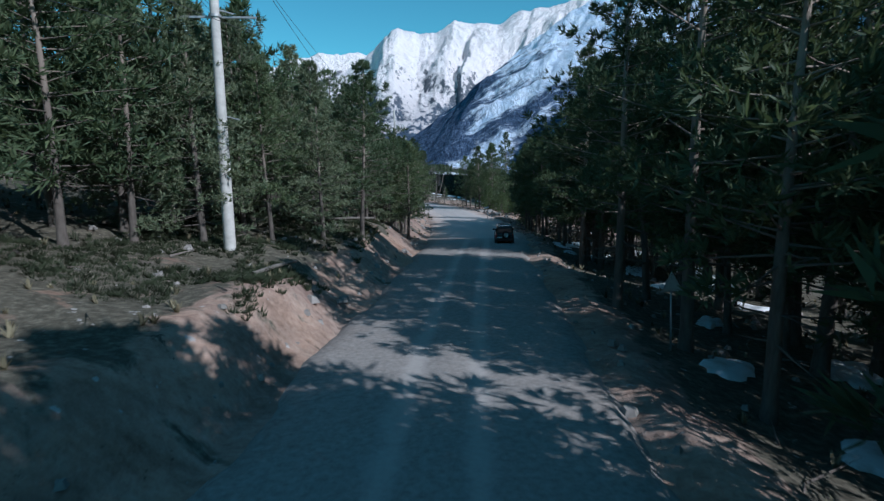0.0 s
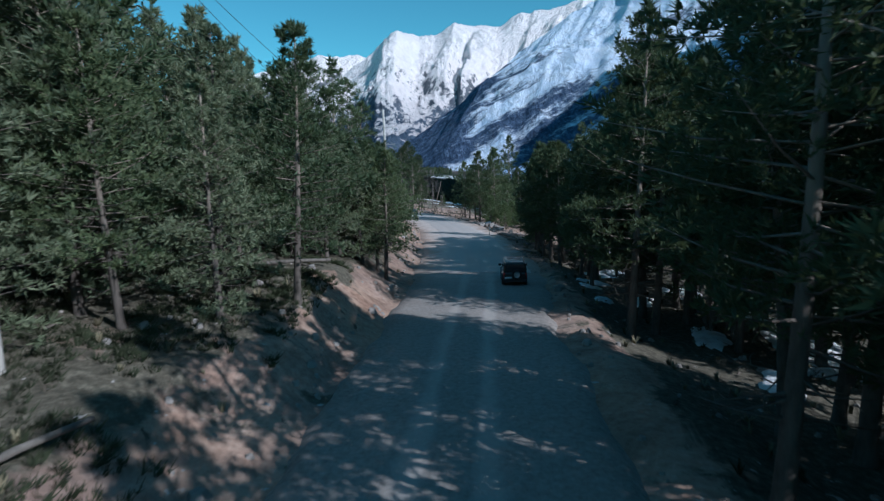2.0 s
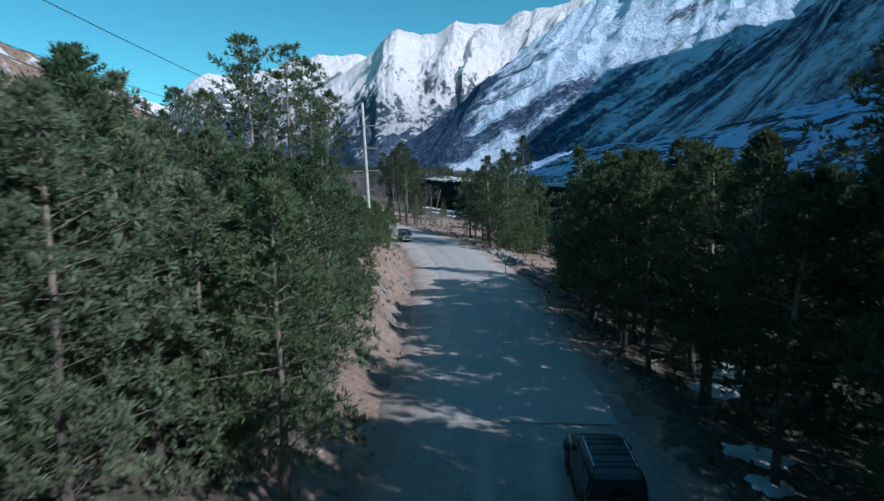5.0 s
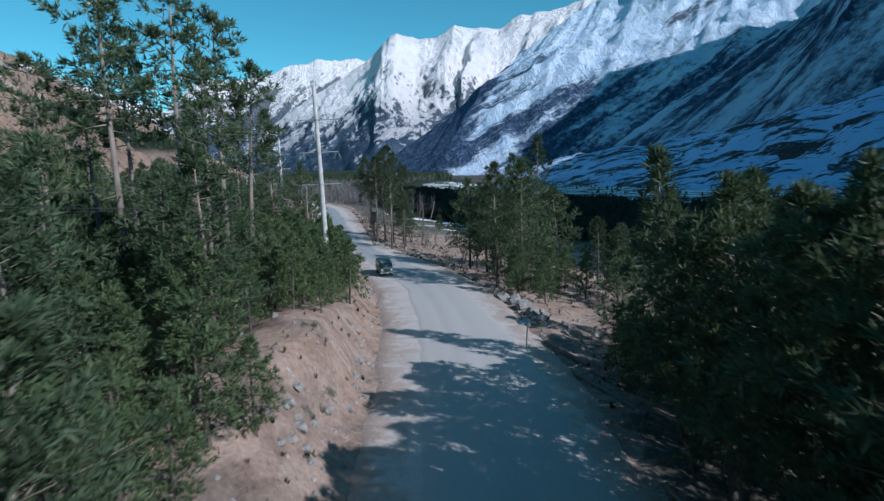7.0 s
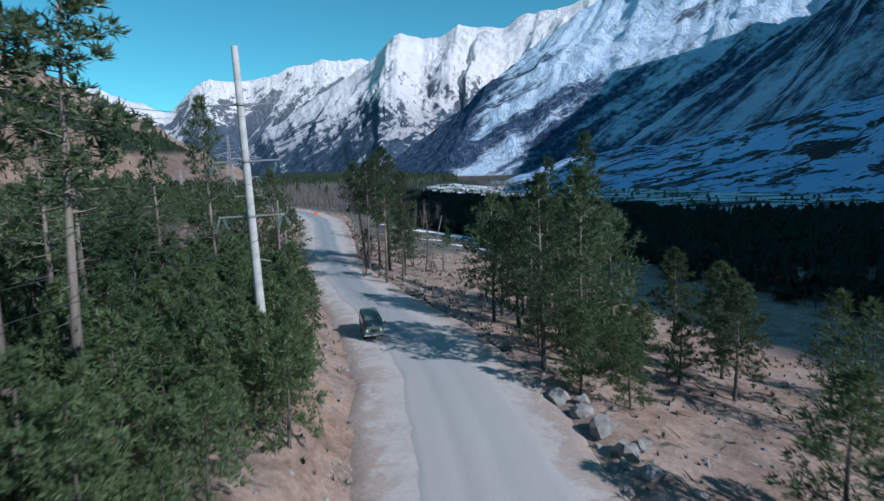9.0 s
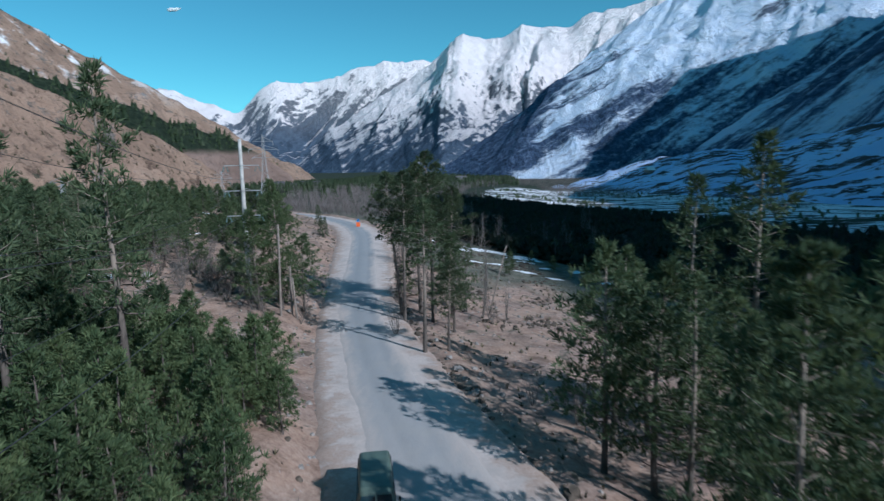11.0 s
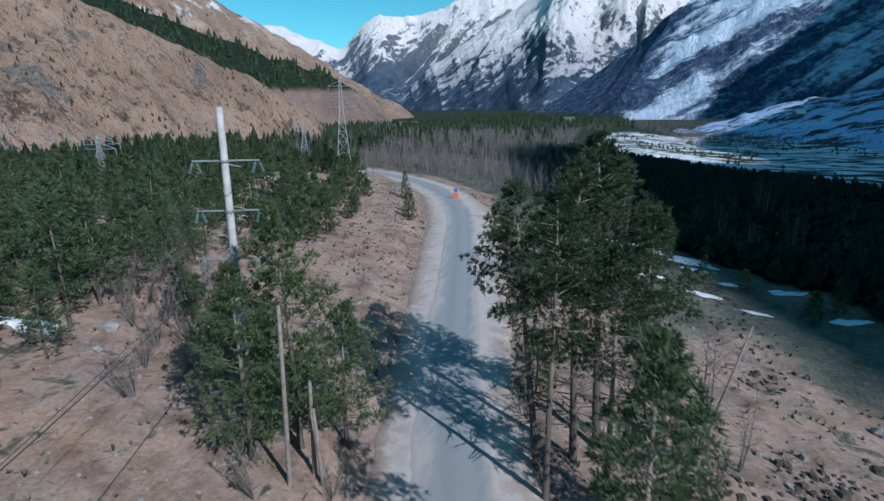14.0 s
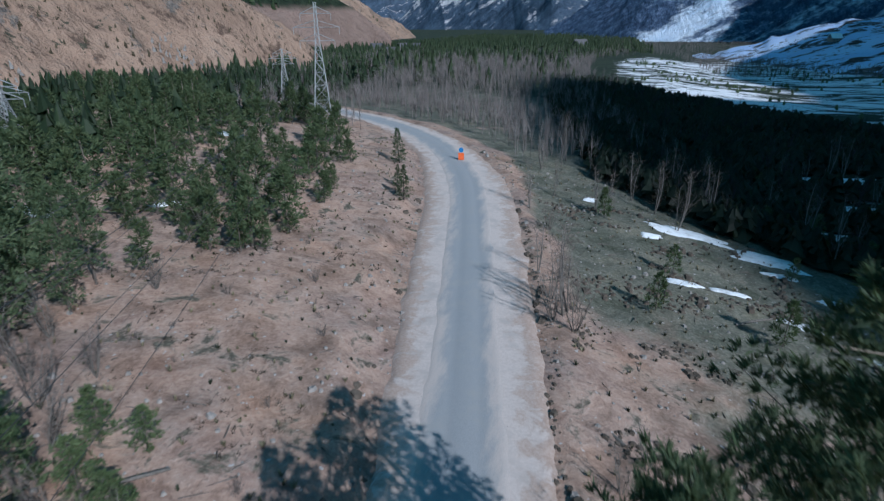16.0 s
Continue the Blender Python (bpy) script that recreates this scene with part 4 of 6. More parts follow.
    v = np.stack([a + side * wd * 0.9, P + d * ln, a + d * ln * 0.25 - side * wd * 0.9], 1).reshape(-1, 3)
    i = np.arange(len(P)) * 3
    return v.tolist(), np.stack([i, i + 1, i + 2], 1).tolist()


def pine(seed, tall, start, reach, count, needles, bark=None, blades=9, per=17, size=0.42, dead=6, shape="pine", radius=None):
    """A conifer: leaning trunk, limbs and a crown of needle tufts. start: share of bare trunk."""
    rng = np.random.default_rng(seed)
    bark = bark or BARK
    bend = Vector((rng.normal(0, 0.02), rng.normal(0, 0.02), 0)) * tall
    r0 = radius or (0.0125 * tall + 0.02)

    def stem(t):
        return Vector((0, 0, tall * t)) + bend * (t * t) + Vector((math.sin(t * 5 + seed) * 0.08, math.cos(t * 4 + seed) * 0.08, 0))

    ts = [0, 0.04, 0.15, 0.3, 0.45, 0.6, 0.75, 0.88, 1.0]
    trunk_paths = [([stem(t) + Vector((0, 0, -0.4 if t == 0 else 0)) for t in ts], [r0 * (1.35 if t == 0 else 1) * (1 - 0.93 * t) + 0.012 for t in ts], 8)]
    limb_paths, places, ways, sizes = [], [], [], []
    for k in range(count + dead):
        is_dead = k >= count
        if is_dead:
            t = rng.uniform(0.12, max(0.2, start + 0.1))
        else:
            t = start + (0.985 - start) * ((k + rng.uniform(0, 0.9)) / count) ** 0.92
        c = min(1.0, max(0.0, (t - start) / (1 - start)))
        if shape == "pine":
            env = (0.55 + 0.45 * math.sin(math.pi * min(1, 0.25 + c * 0.75))) * (1 - c ** 3.2) + 0.10
        elif shape == "top":
            env = math.sin(math.pi * min(1, 0.18 + 0.80 * c)) ** 0.7 * (0.7 + 0.3 * rng.uniform()) + 0.08
        else:
            env = (1 - c) ** 0.85 + 0.05
        length = reach * max(env, 0.08) * rng.uniform(0.62, 1.18) * (0.55 if is_dead else 1)
        w = k * 2.39996 + rng.normal(0, 0.45)
        rise = -0.12 + 0.75 * max(c, 0) + rng.normal(0, 0.16) if shape != "spruce" else -0.25 + 0.5 * max(c, 0) + rng.normal(0, 0.08)
        out = Vector((math.cos(w), math.sin(w), rise)).normalized()
        p0 = stem(t)
        sag = rng.uniform(-0.05, 0.22)

        def limb(q):
            return p0 + out * (length * q) + Vector((0, 0, sag * length * q * q))

        rr = max(0.012, r0 * 0.26 * (1 - 0.7 * max(c, 0)) * min(1, length / 2 + 0.3))
        limb_paths.append(([limb(q) for q in (0, 0.5, 1.0)], [rr, rr * 0.6, 0.006], 3))
        if is_dead:
            for j in range(2):
                q = rng.uniform(0.3, 0.9)
                e = Vector(rng.normal(0, 1, 3)).normalized() * length * 0.3
                limb_paths.append(([limb(q), limb(q) + e * 0.6 + out * 0.1, limb(q) + e], [0.014, 0.01, 0.004], 3))
            continue
        side = Vector((-math.sin(w), math.cos(w), 0))
        n_t = max(4, int(per * (0.35 + 0.65 * length / reach)))
        for j in range(n_t):
            q = 0.22 + 0.8 * (rng.uniform() ** 0.75)
            fan = (1.1 - 0.55 * q) * 0.40 * length
            o = side * rng.normal(0, 1) * fan * 0.55 + Vector((0, 0, rng.normal(0.10, 0.14) * (0.35 + 0.25 * length)))
            pos = limb(min(q, 1.02)) + o
            places.append(tuple(pos))
            ways.append(tuple((out * 0.7 + o.normalized() * 0.55 + Vector((0, 0, 0.50 if shape != "spruce" else 0.1))).normalized()))
            sizes.append(size * rng.uniform(0.75, 1.3))
    top = stem(1.0)
    for j in range(14):
        places.append(tuple(top + Vector((rng.normal(0, 0.12), rng.normal(0, 0.12), rng.uniform(-0.5, 0.1)))))
        ways.append((0, 0, 1))
        sizes.append(size)
    v, f = tufts(np.array(places), np.array(ways), np.array(sizes), blades, rng)
    crown = mesh_of("crown", v, f, needles)
    tv, tf = tubes(trunk_paths)
    lv, lf = tubes(limb_paths)
    return mesh_of("trunk", tv, tf, bark, True), mesh_of("limbs", lv, lf, bark, True), crown


def bare_tree(seed, tall, stems, bark, twigs=26, spread_=0.3):
    """A leafless tree or shrub: several stems with forked twigs."""
    rng = np.random.default_rng(seed)
    stem_paths, twig_paths = [], []
    for s in range(stems):
        w = rng.uniform(0, 6.28)
        lean = spread_ * rng.uniform(0.3, 1.2) if stems > 1 else 0.06
        h = tall * rng.uniform(0.65, 1.0)
        tip = Vector((math.cos(w) * lean * h, math.sin(w) * lean * h, h))
        bow = Vector((rng.normal(0, 0.05), rng.normal(0, 0.05), 0)) * h

        def stem(t):
            return Vector((math.cos(w) * 0.1, math.sin(w) * 0.1, -0.2)) + tip * t + bow * math.sin(t * 3.1)

        r = 0.009 * h + 0.012
        stem_paths.append(([stem(t) for t in (0, 0.25, 0.5, 0.75, 1)], [r, r * 0.8, r * 0.6, r * 0.38, 0.006], 5))
        for k in range(twigs):
            t = rng.uniform(0.2, 0.98)
            d = (Vector(rng.normal(0, 1, 3)) * 0.75 + tip.normalized() * 0.9).normalized()
            ln = h * rng.uniform(0.12, 0.30) * (1.15 - 0.6 * t)
            p = stem(t)
            twig_paths.append(([p, p + d * ln * 0.5, p + d * ln + Vector((0, 0, ln * 0.18))], [0.016, 0.011, 0.005], 3))
            for j in range(2):
                q = p + d * ln * rng.uniform(0.3, 0.9)
                e = (d + Vector(rng.normal(0, 0.7, 3))).normalized() * ln * 0.5
                twig_paths.append(([q, q + e], [0.009, 0.004], 3))
    sv, sf = tubes(stem_paths)
    tv, tf = tubes(twig_paths)
    return mesh_of("stems", sv, sf, bark, True), mesh_of("twigs", tv, tf, TWIG)


KINDS = {
    "roadside": [pine(s, 12.5, 0.20, 3.0, 64, NEEDLES, per=17, dead=9, blades=8, size=0.45) for s in (1, 2, 3)],
    "tall": [pine(s, 17.5, 0.56, 2.5, 31, NEEDLES, per=16, dead=16, shape="top", size=0.45) for s in (4, 5, 6)],
    "mast": [pine(s, 17.0, 0.30, 2.2, 50, NEEDLES, per=15, dead=12, blades=8, size=0.44) for s in (7, 8)],
    "young": [pine(s, 6.5, 0.10, 1.75, 48, NEEDLES_YOUNG, per=13, dead=2, size=0.34, blades=9) for s in (9, 10, 11)],
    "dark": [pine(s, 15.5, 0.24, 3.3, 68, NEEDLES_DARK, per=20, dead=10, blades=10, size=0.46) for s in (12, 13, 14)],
    "fine": [pine(s, 12.5, 0.20, 2.9, 70, NEEDLES, per=28, dead=12, size=0.29, blades=11) for s in (1, 24)],
    "fine_bright": [pine(s, 12.5, 0.12, 2.7, 74, NEEDLES_YOUNG, per=26, dead=8, size=0.27, blades=12) for s in (26, 27)],
    "gaunt": [pine(s, 14.0, 0.54, 2.6, 46, NEEDLES_DARK, per=32, dead=30, size=0.22, blades=16) for s in (41, 42)],
    "skirted": [pine(s, 11.0, 0.07, 2.5, 84, NEEDLES_PALE, per=26, dead=6, size=0.24, blades=13) for s in (43, 44, 45)],
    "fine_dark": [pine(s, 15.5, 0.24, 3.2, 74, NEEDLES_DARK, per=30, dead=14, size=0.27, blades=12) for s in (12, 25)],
    "mid": [pine(s, 6.5, 0.10, 1.9, 30, NEEDLES_MID, per=8, dead=0, size=0.72, blades=6) for s in (17, 18, 19)],
    "stand": [pine(s, 12.5, 0.18, 2.9, 48, NEEDLES, per=12, dead=0, size=0.66, blades=6) for s in (46, 47)],
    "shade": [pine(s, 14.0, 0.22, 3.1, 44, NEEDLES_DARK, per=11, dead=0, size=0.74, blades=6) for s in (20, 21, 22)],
    "spruce": [pine(s, 8.5, 0.05, 1.8, 70, NEEDLES_DARK, per=12, dead=0, shape="spruce", size=0.34) for s in (15, 16)],
}
LABELS = {
    "roadside": ("pine", "green pine with a fissured trunk and ragged crown"),
    "tall": ("pine", "tall pine with a bare reddish trunk and a high crown"),
    "mast": ("pine", "slender tall pine with dead lower branches"),
    "young": ("pine", "bushy young pine with fresh green needles"),
    "dark": ("pine", "dense dark pine standing in the shade"),
    "fine": ("pine", "green pine with a fissured trunk and airy crown"),
    "fine_bright": ("pine", "bushy bright green pine beside the pole"),
    "gaunt": ("pine", "gaunt pine with a bare lower trunk and dead branches"),
    "skirted": ("pine", "dense pine with boughs down to the ground"),
    "fine_dark": ("pine", "dense dark pine close to the road"),
    "mid": ("pine", "small green pine in a thin stand"),
    "spruce": ("spruce", "dark conical young spruce beside the road"),
}
tree_rng = np.random.default_rng(77)
PLANTED = []


def plant(kind, x, y, tall=None, lean=None, pick=None, turn=None, z=None):
    """One tree as a thing of its own: trunk, limbs and crown."""
    metas = KINDS[kind]
    k = int(tree_rng.integers(len(metas))) if pick is None else pick
    base_tall = {"gaunt": 14.0, "skirted": 11.0, "fine": 12.5, "fine_bright": 12.5, "fine_dark": 15.5, "roadside": 12.5, "tall": 17.5, "mast": 17.0, "young": 6.5, "mid": 6.5, "shade": 14.0, "dark": 15.5, "spruce": 8.5}[kind]
    scale = (tall / base_tall) if tall else float(tree_rng.uniform(0.8, 1.15))
    turn = float(tree_rng.uniform(0, 360)) if turn is None else turn
    ground_z = on_land(x, y) if z is None else z
    wide = scale ** 0.75 * float(tree_rng.uniform(0.92, 1.1))
    m = pose(x, y, ground_z, float(tree_rng.normal(0, 1.2)), float(tree_rng.normal(0, 1.2)), turn) @ Matrix.Diagonal((wide, wide, scale, 1))
    if lean:
        m = pose(x, y, ground_z, lean[0], lean[1], 0) @ pose(0, 0, 0, 0, 0, turn) @ Matrix.Diagonal((wide, wide, scale, 1))
    cat, label = LABELS[kind]
    root = new(cat + "_tree")
    root.empty_display_size = 0.3
    root.matrix_basis = m
    tagged(root, label, "tree", kind + " pines in the wood" if cat == "pine" else "roadside spruces")
    for name, me in zip(("trunk", "branchwork", "crown"), metas[k]):
        part = piece(name, me, root)
        if name == "branchwork":
            part["kind"] = "stuff"
    PLANTED.append((x, y))
    return root


def free(x, y, gap):
    return all((x - a) ** 2 + (y - b) ** 2 > gap * gap for a, b in PLANTED)


def wood_mass(name, kind, places, base_tall, label):
    """A stand of many alike trees as one object of stuff. places: x, y, height."""
    verts, faces, slots = [], [], []
    rng = np.random.default_rng(len(places))
    store = []
    for metas in KINDS[kind]:
        store.append([(np.array([v.co[:] for v in me.vertices]), [tuple(p.vertices) for p in me.polygons]) for me in (metas[0], metas[2])])
    for x, y, tall in places:
        parts = store[int(rng.integers(len(store)))]
        w, sc = rng.uniform(0, 6.28), tall / base_tall
        wide = sc * rng.uniform(0.85, 1.15)
        c, s = math.cos(w) * wide, math.sin(w) * wide
        z = on_land(x, y)
        for slot, (v, f) in enumerate(parts):
            b = len(verts)
            p = np.stack([x + v[:, 0] * c - v[:, 1] * s, y + v[:, 0] * s + v[:, 1] * c, z + v[:, 2] * sc], 1)
            verts += p.tolist()
            faces += [tuple(i + b for i in q) for q in f]
            slots += [slot] * len(f)
    me = mesh_of(name, verts, faces, [BARK, KINDS[kind][0][2].materials[0]])
    me.polygons.foreach_set("material_index", slots)
    return tagged(new(name, me), label, "woodland", kind="stuff")


# trees that stand out one by one
for spec in SHADED_SIDE + SHADED_VERGE + BEND_TREES + BANK_TREES + ROADSIDE_TREES + CLEARING_TREES + LEFT_WALL + DEEP_VERGE + SHADE_CASTERS + LAST_TREES:
    plant(*spec)

# the woods on both sides of the road; trees well back from it are joined
BACK_KIND = {
    "roadside": ("stand", 12.5, "green pines standing back from the road"),
    "young": ("mid", 6.5, "young green pines standing back from the road"),
    "dark": ("shade", 14.0, "dark pines standing back on the shaded side"),
}
BACK_TREES = {}
for kind, count, x0, x1, y0, y1, gap, lo, hi, keep in WOODS:
    made, tries = 0, 0
    while made < count and tries < count * 40:
        tries += 1
        x, y = float(tree_rng.uniform(x0, x1)), float(tree_rng.uniform(y0, y1))
        s = float(lateral(np.array([x]), np.array([y]))[0])
        w = float(np.interp(y, STATION, ROAD_W))
        if abs(s) < w + keep or not free(x, y, gap) or (-9.5 < x < 0 and 103 < y < 124) or (-13.5 < x < -7 and 35 < y < 44) or (x > 6 and 20.5 < 0.6 * x + 0.8 * y < 27.0) or (x > 6 and 46.0 < 0.6 * x + 0.8 * y < 53.0):
            continue
        tall = float(tree_rng.uniform(lo, hi))
        made += 1
        if abs(s) > w + 12.5 and kind in BACK_KIND:
            BACK_TREES.setdefault(BACK_KIND[kind][0], []).append((x, y, tall))
            PLANTED.append((x, y))
        else:
            plant(kind, x, y, tall)
for kind, places in BACK_TREES.items():
    wood_mass(kind + "_back_trees", kind, places, *next(v[1:] for v in BACK_KIND.values() if v[0] == kind))

for name, kind, base_tall, label, count, x0, x1, y0, y1, gap, lo, hi, keep in LIT_MASSES + SHADE_MASSES:
    got, tries = [], 0
    while len(got) < count and tries < count * 40:
        tries += 1
        x, y = float(tree_rng.uniform(x0, x1)), float(tree_rng.uniform(y0, y1))
        s = float(lateral(np.array([x]), np.array([y]))[0])
        # Two strips along the sun's line stay bare to let sunlight through.
        if abs(s) < float(np.interp(y, STATION, ROAD_W)) + keep or not free(x, y, gap) or (x > 6 and (20.5 < 0.6 * x + 0.8 * y < 27.0 or 46.0 < 0.6 * x + 0.8 * y < 53.0)):
            continue
        PLANTED.append((x, y))
        got.append((x, y, float(tree_rng.uniform(lo, hi))))
    wood_mass(name, kind, got, base_tall, label)


# ---- poles, cables and towers ----
def ring_post(points, radii, sides=16):
    return tubes([(points, radii, sides)])


def box_bm(bm, size, m, bevel=0.0):
    r = bmesh.ops.create_cube(bm, size=1.0, matrix=m @ Matrix.Diagonal((*size, 1)))
    if bevel:
        edges = {e for v in r["verts"] for e in v.link_edges}
        bmesh.ops.bevel(bm, geom=list(edges), offset=bevel, segments=2, affect="EDGES", profile=0.6)
    return r["verts"]


def bm_mesh(name, bm, mats, smooth=False):
    me = bpy.data.meshes.new(name)
    bm.to_mesh(me)
    bm.free()
    for m in mats if isinstance(mats, (list, tuple)) else [mats]:
        me.materials.append(m)
    if smooth:
        me.polygons.foreach_set("use_smooth", [True] * len(me.polygons))
    return me


def bar(bm, a, b, r, sides=6):
    a, b = Vector(a), Vector(b)
    d = b - a
    m = Matrix.Translation((a + b) / 2) @ d.to_track_quat("Z", "Y").to_matrix().to_4x4()
    bmesh.ops.create_cone(bm, cap_ends=True, segments=sides, radius1=r, radius2=r, depth=d.length, matrix=m)


def insulator_mesh():
    bm = bmesh.new()
    bar(bm, (0, 0, 0), (0, 0, -0.75), 0.018)
    for k in range(5):
        bmesh.ops.create_cone(bm, cap_ends=True, segments=12, radius1=0.125, radius2=0.05, depth=0.07, matrix=Matrix.Translation((0, 0, -0.16 - k * 0.12)))
    return bm_mesh("insulator", bm, GLASSY, True)


INSULATOR = insulator_mesh()


def power_pole(x, y, top, arms, turn, lean=(0, 0), half=1.9, stubs=True):
    """A tapered concrete pole with steel cross-arms and strings of insulators."""
    z0 = on_land(x, y)
    root = new("power_pole")
    root.matrix_basis = pose(x, y, z0, lean[0], lean[1], turn)
    tagged(root, "weathered grey concrete power pole with steel cross-arms", "power pole", "power poles along the road")
    tall = top - z0
    v, f = ring_post([Vector((0, 0, h)) for h in (-0.6, 0, tall * 0.33, tall * 0.66, tall - 0.02, tall)], [0.31, 0.30, 0.265, 0.225, 0.19, 0.17])
    piece("shaft", mesh_of("shaft", v, f, CONCRETE, True), root)
    for k, az in enumerate(arms):
        h = az - z0
        bm = bmesh.new()
        box_bm(bm, (2 * half, 0.10, 0.10), Matrix.Translation((0, 0.24, h)), 0.01)
        arm = piece("cross_arm", bm_mesh("cross_arm", bm, STEEL), root, label="steel cross-arm")
        for side in (-1, 1):
            for e in (0.02, 0.22):
                piece("insulator", INSULATOR, arm, Matrix.Translation((side * (half - e), 0.24, h - 0.04)) @ Euler((0, radians(18) * (1 if e > 0.1 else -1) * side, 0)).to_matrix().to_4x4(), "green glass insulator string")
        bm = bmesh.new()
        bmesh.ops.create_cone(bm, cap_ends=False, segments=16, radius1=0.30, radius2=0.30, depth=0.12, matrix=Matrix.Translation((0, 0, h)))
        piece("collar", bm_mesh("collar", bm, STEEL, True), root)
    if stubs:
        for h, side in ((tall * 0.83, 1), (tall * 0.70, 1), (tall * 0.40, 1)):
            bm = bmesh.new()
            bar(bm, (0.1 * side, 0, h), (0.85 * side, 0.1, h - 0.18), 0.035)
            piece("step_bracket", bm_mesh("step_bracket", bm, STEEL), root)
    return root


def wood_pole(x, y, tall, r=0.12, tilt=(0, 0), label="grey weathered bare wooden pole"):
    z0 = on_land(x, y)
    root = new("wooden_pole")
    root.matrix_basis = pose(x, y, z0, tilt[0], tilt[1], 0)
    tagged(root, label, "pole")
    v, f = ring_post([Vector((0, 0, h)) for h in (-0.4, 0, tall * 0.5, tall)], [r, r, r * 0.85, r * 0.62], 10)
    piece("shaft", mesh_of("shaft", v, f, WOOD, True), root)
    return root


POLE_P, POLE_A, POLE_B = (-11.4, 42.2), (-9.6, 138.6), (-29.4, 195.4)
power_pole(*POLE_P, 18.5, (13.2, 16.4), 5, (0, 0.8))
power_pole(*POLE_A, 17.2, (14.0, 10.8, 7.6), 8, (0, -1.0))
power_pole(*POLE_B, 15.5, (12.5, 9.6, 6.7), 20, (0, 0))
wood_pole(-1.4, 204.7, 9.5, 0.10, (0, 14), "leaning dead grey trunk among the shrubs")
wood_pole(-16.6, 47.5, 17.5, 0.14, (0, -1), "thin grey wooden pole among the pines")
for (px, py, ph, tl) in ((-23.6, 190.2, 10.0, (1, 2)), (-22.9, 191.6, 5.5, (-2, 0)), (-22.2, 191.2, 4.6, (1, -3))):
    wood_pole(px, py, ph, 0.14, tl, "broken grey dead trunk standing upright")


def cable(a, b, sag=1.2, r=0.013):
    n = 22
    a, b = Vector(a), Vector(b)
    pts = [a.lerp(b, k / n) - Vector((0, 0, sag * 4 * (k / n) * (1 - k / n))) for k in range(n + 1)]
    v, f = tubes([(pts, [r] * (n + 1), 4)])
    ob = new("power_cable", mesh_of("power_cable", v, f, WIRE))
    return tagged(ob, "thin dark overhead power cable between poles", "cable", "overhead cables")


def arm_tip(place, z, turn, side, half=1.9):
    a = radians(turn)
    return (place[0] + side * half * math.cos(a), place[1] + side * half * math.sin(a), z - 0.8)


for side in (-1, 1):
    for zp, za, zb in ((13.2, 10.8, 9.6), (16.4, 14.0, 12.5), (16.4, 7.6, 6.7)):
        cable(arm_tip(POLE_P, zp, 5, side), arm_tip(POLE_A, za, 8, side), 2.6)
        cable(arm_tip(POLE_A, za, 8, side), arm_tip(POLE_B, zb, 20, side), 1.3)
        cable(arm_tip(POLE_B, zb, 20, side), (-78 + side * 2, 300, zb + 1), 2.6)
        cable(arm_tip((-12.5, -45), zp, 5, side), arm_tip(POLE_P, zp, 5, side), 2.2)


def pylon(x, y, tall, turn, width=3.6):
    """A lattice tower: four legs, bracing and three pairs of arms."""
    z0 = on_land(x, y)
    root = new("lattice_pylon")
    root.matrix_basis = pose(x, y, z0 - 0.1, 0, 0, turn)
    tagged(root, "grey steel lattice pylon with cross-arms", "pylon", "pylons in the valley")

    def w(h):
        q = h / tall
        return width / 2 * (1 - 0.80 * min(1, q / 0.72)) if q < 0.72 else width / 2 * 0.20 * (1 - 0.5 * (q - 0.72) / 0.28)

    levels = [tall * k for k in (0, 0.14, 0.27, 0.38, 0.48, 0.57, 0.65, 0.72, 0.80, 0.88, 1.0)]
    corners = ((-1, -1), (1, -1), (1, 1), (-1, 1))
    for cx, cy in corners:
        v, f = tubes([([Vector((cx * w(a), cy * w(a), a)) for a in levels], [0.08] * len(levels), 4)])
        piece("leg", mesh_of("leg", v, f, STEEL), root)
    for k in range(4):
        (ax, ay), (bx, by) = corners[k], corners[(k + 1) % 4]
        bm = bmesh.new()
        for a, b in zip(levels, levels[1:]):
            bar(bm, (ax * w(a), ay * w(a), a), (bx * w(b), by * w(b), b), 0.045, 4)
            bar(bm, (bx * w(a), by * w(a), a), (ax * w(b), ay * w(b), b), 0.045, 4)
            bar(bm, (ax * w(b), ay * w(b), b), (bx * w(b), by * w(b), b), 0.04, 4)
        piece("bracing", bm_mesh("bracing", bm, STEEL), root)
    for q, reach in ((0.72, 3.0), (0.82, 3.9), (0.92, 2.6)):
        for side in (-1, 1):
            bm = bmesh.new()
            h = tall * q
            for yy in (-1, 1):
                bar(bm, (side * w(h), yy * w(h), h), (side * reach, 0, h), 0.06, 4)
                bar(bm, (side * w(h + 1), yy * w(h + 1), h + 1.1), (side * reach, 0, h), 0.05, 4)
            bar(bm, (side * reach, 0, h), (side * reach, 0, h - 1.2), 0.05, 6)
            piece("cross_arm", bm_mesh("cross_arm", bm, STEEL), root)
    return root


pylon(-65.3, 286.0, 22.0, 25)
pylon(-108.0, 345.0, 15.0, 25, 3.2)
pylon(-101.0, 255.0, 9.0, 20, 3.0)


# ---- shrubs and bare trees ----
SHRUBS = {
    "low": [bare_tree(s, 2.0, 7, TWIG, 8, 0.45) for s in (31, 32)],
    "bush": [bare_tree(s, 4.2, 6, BARK_GREY, 15, 0.32) for s in (33, 34)],
    "birch": [bare_tree(s, 9.0, 3, BARK_GREY, 26, 0.10) for s in (35, 36)],
}
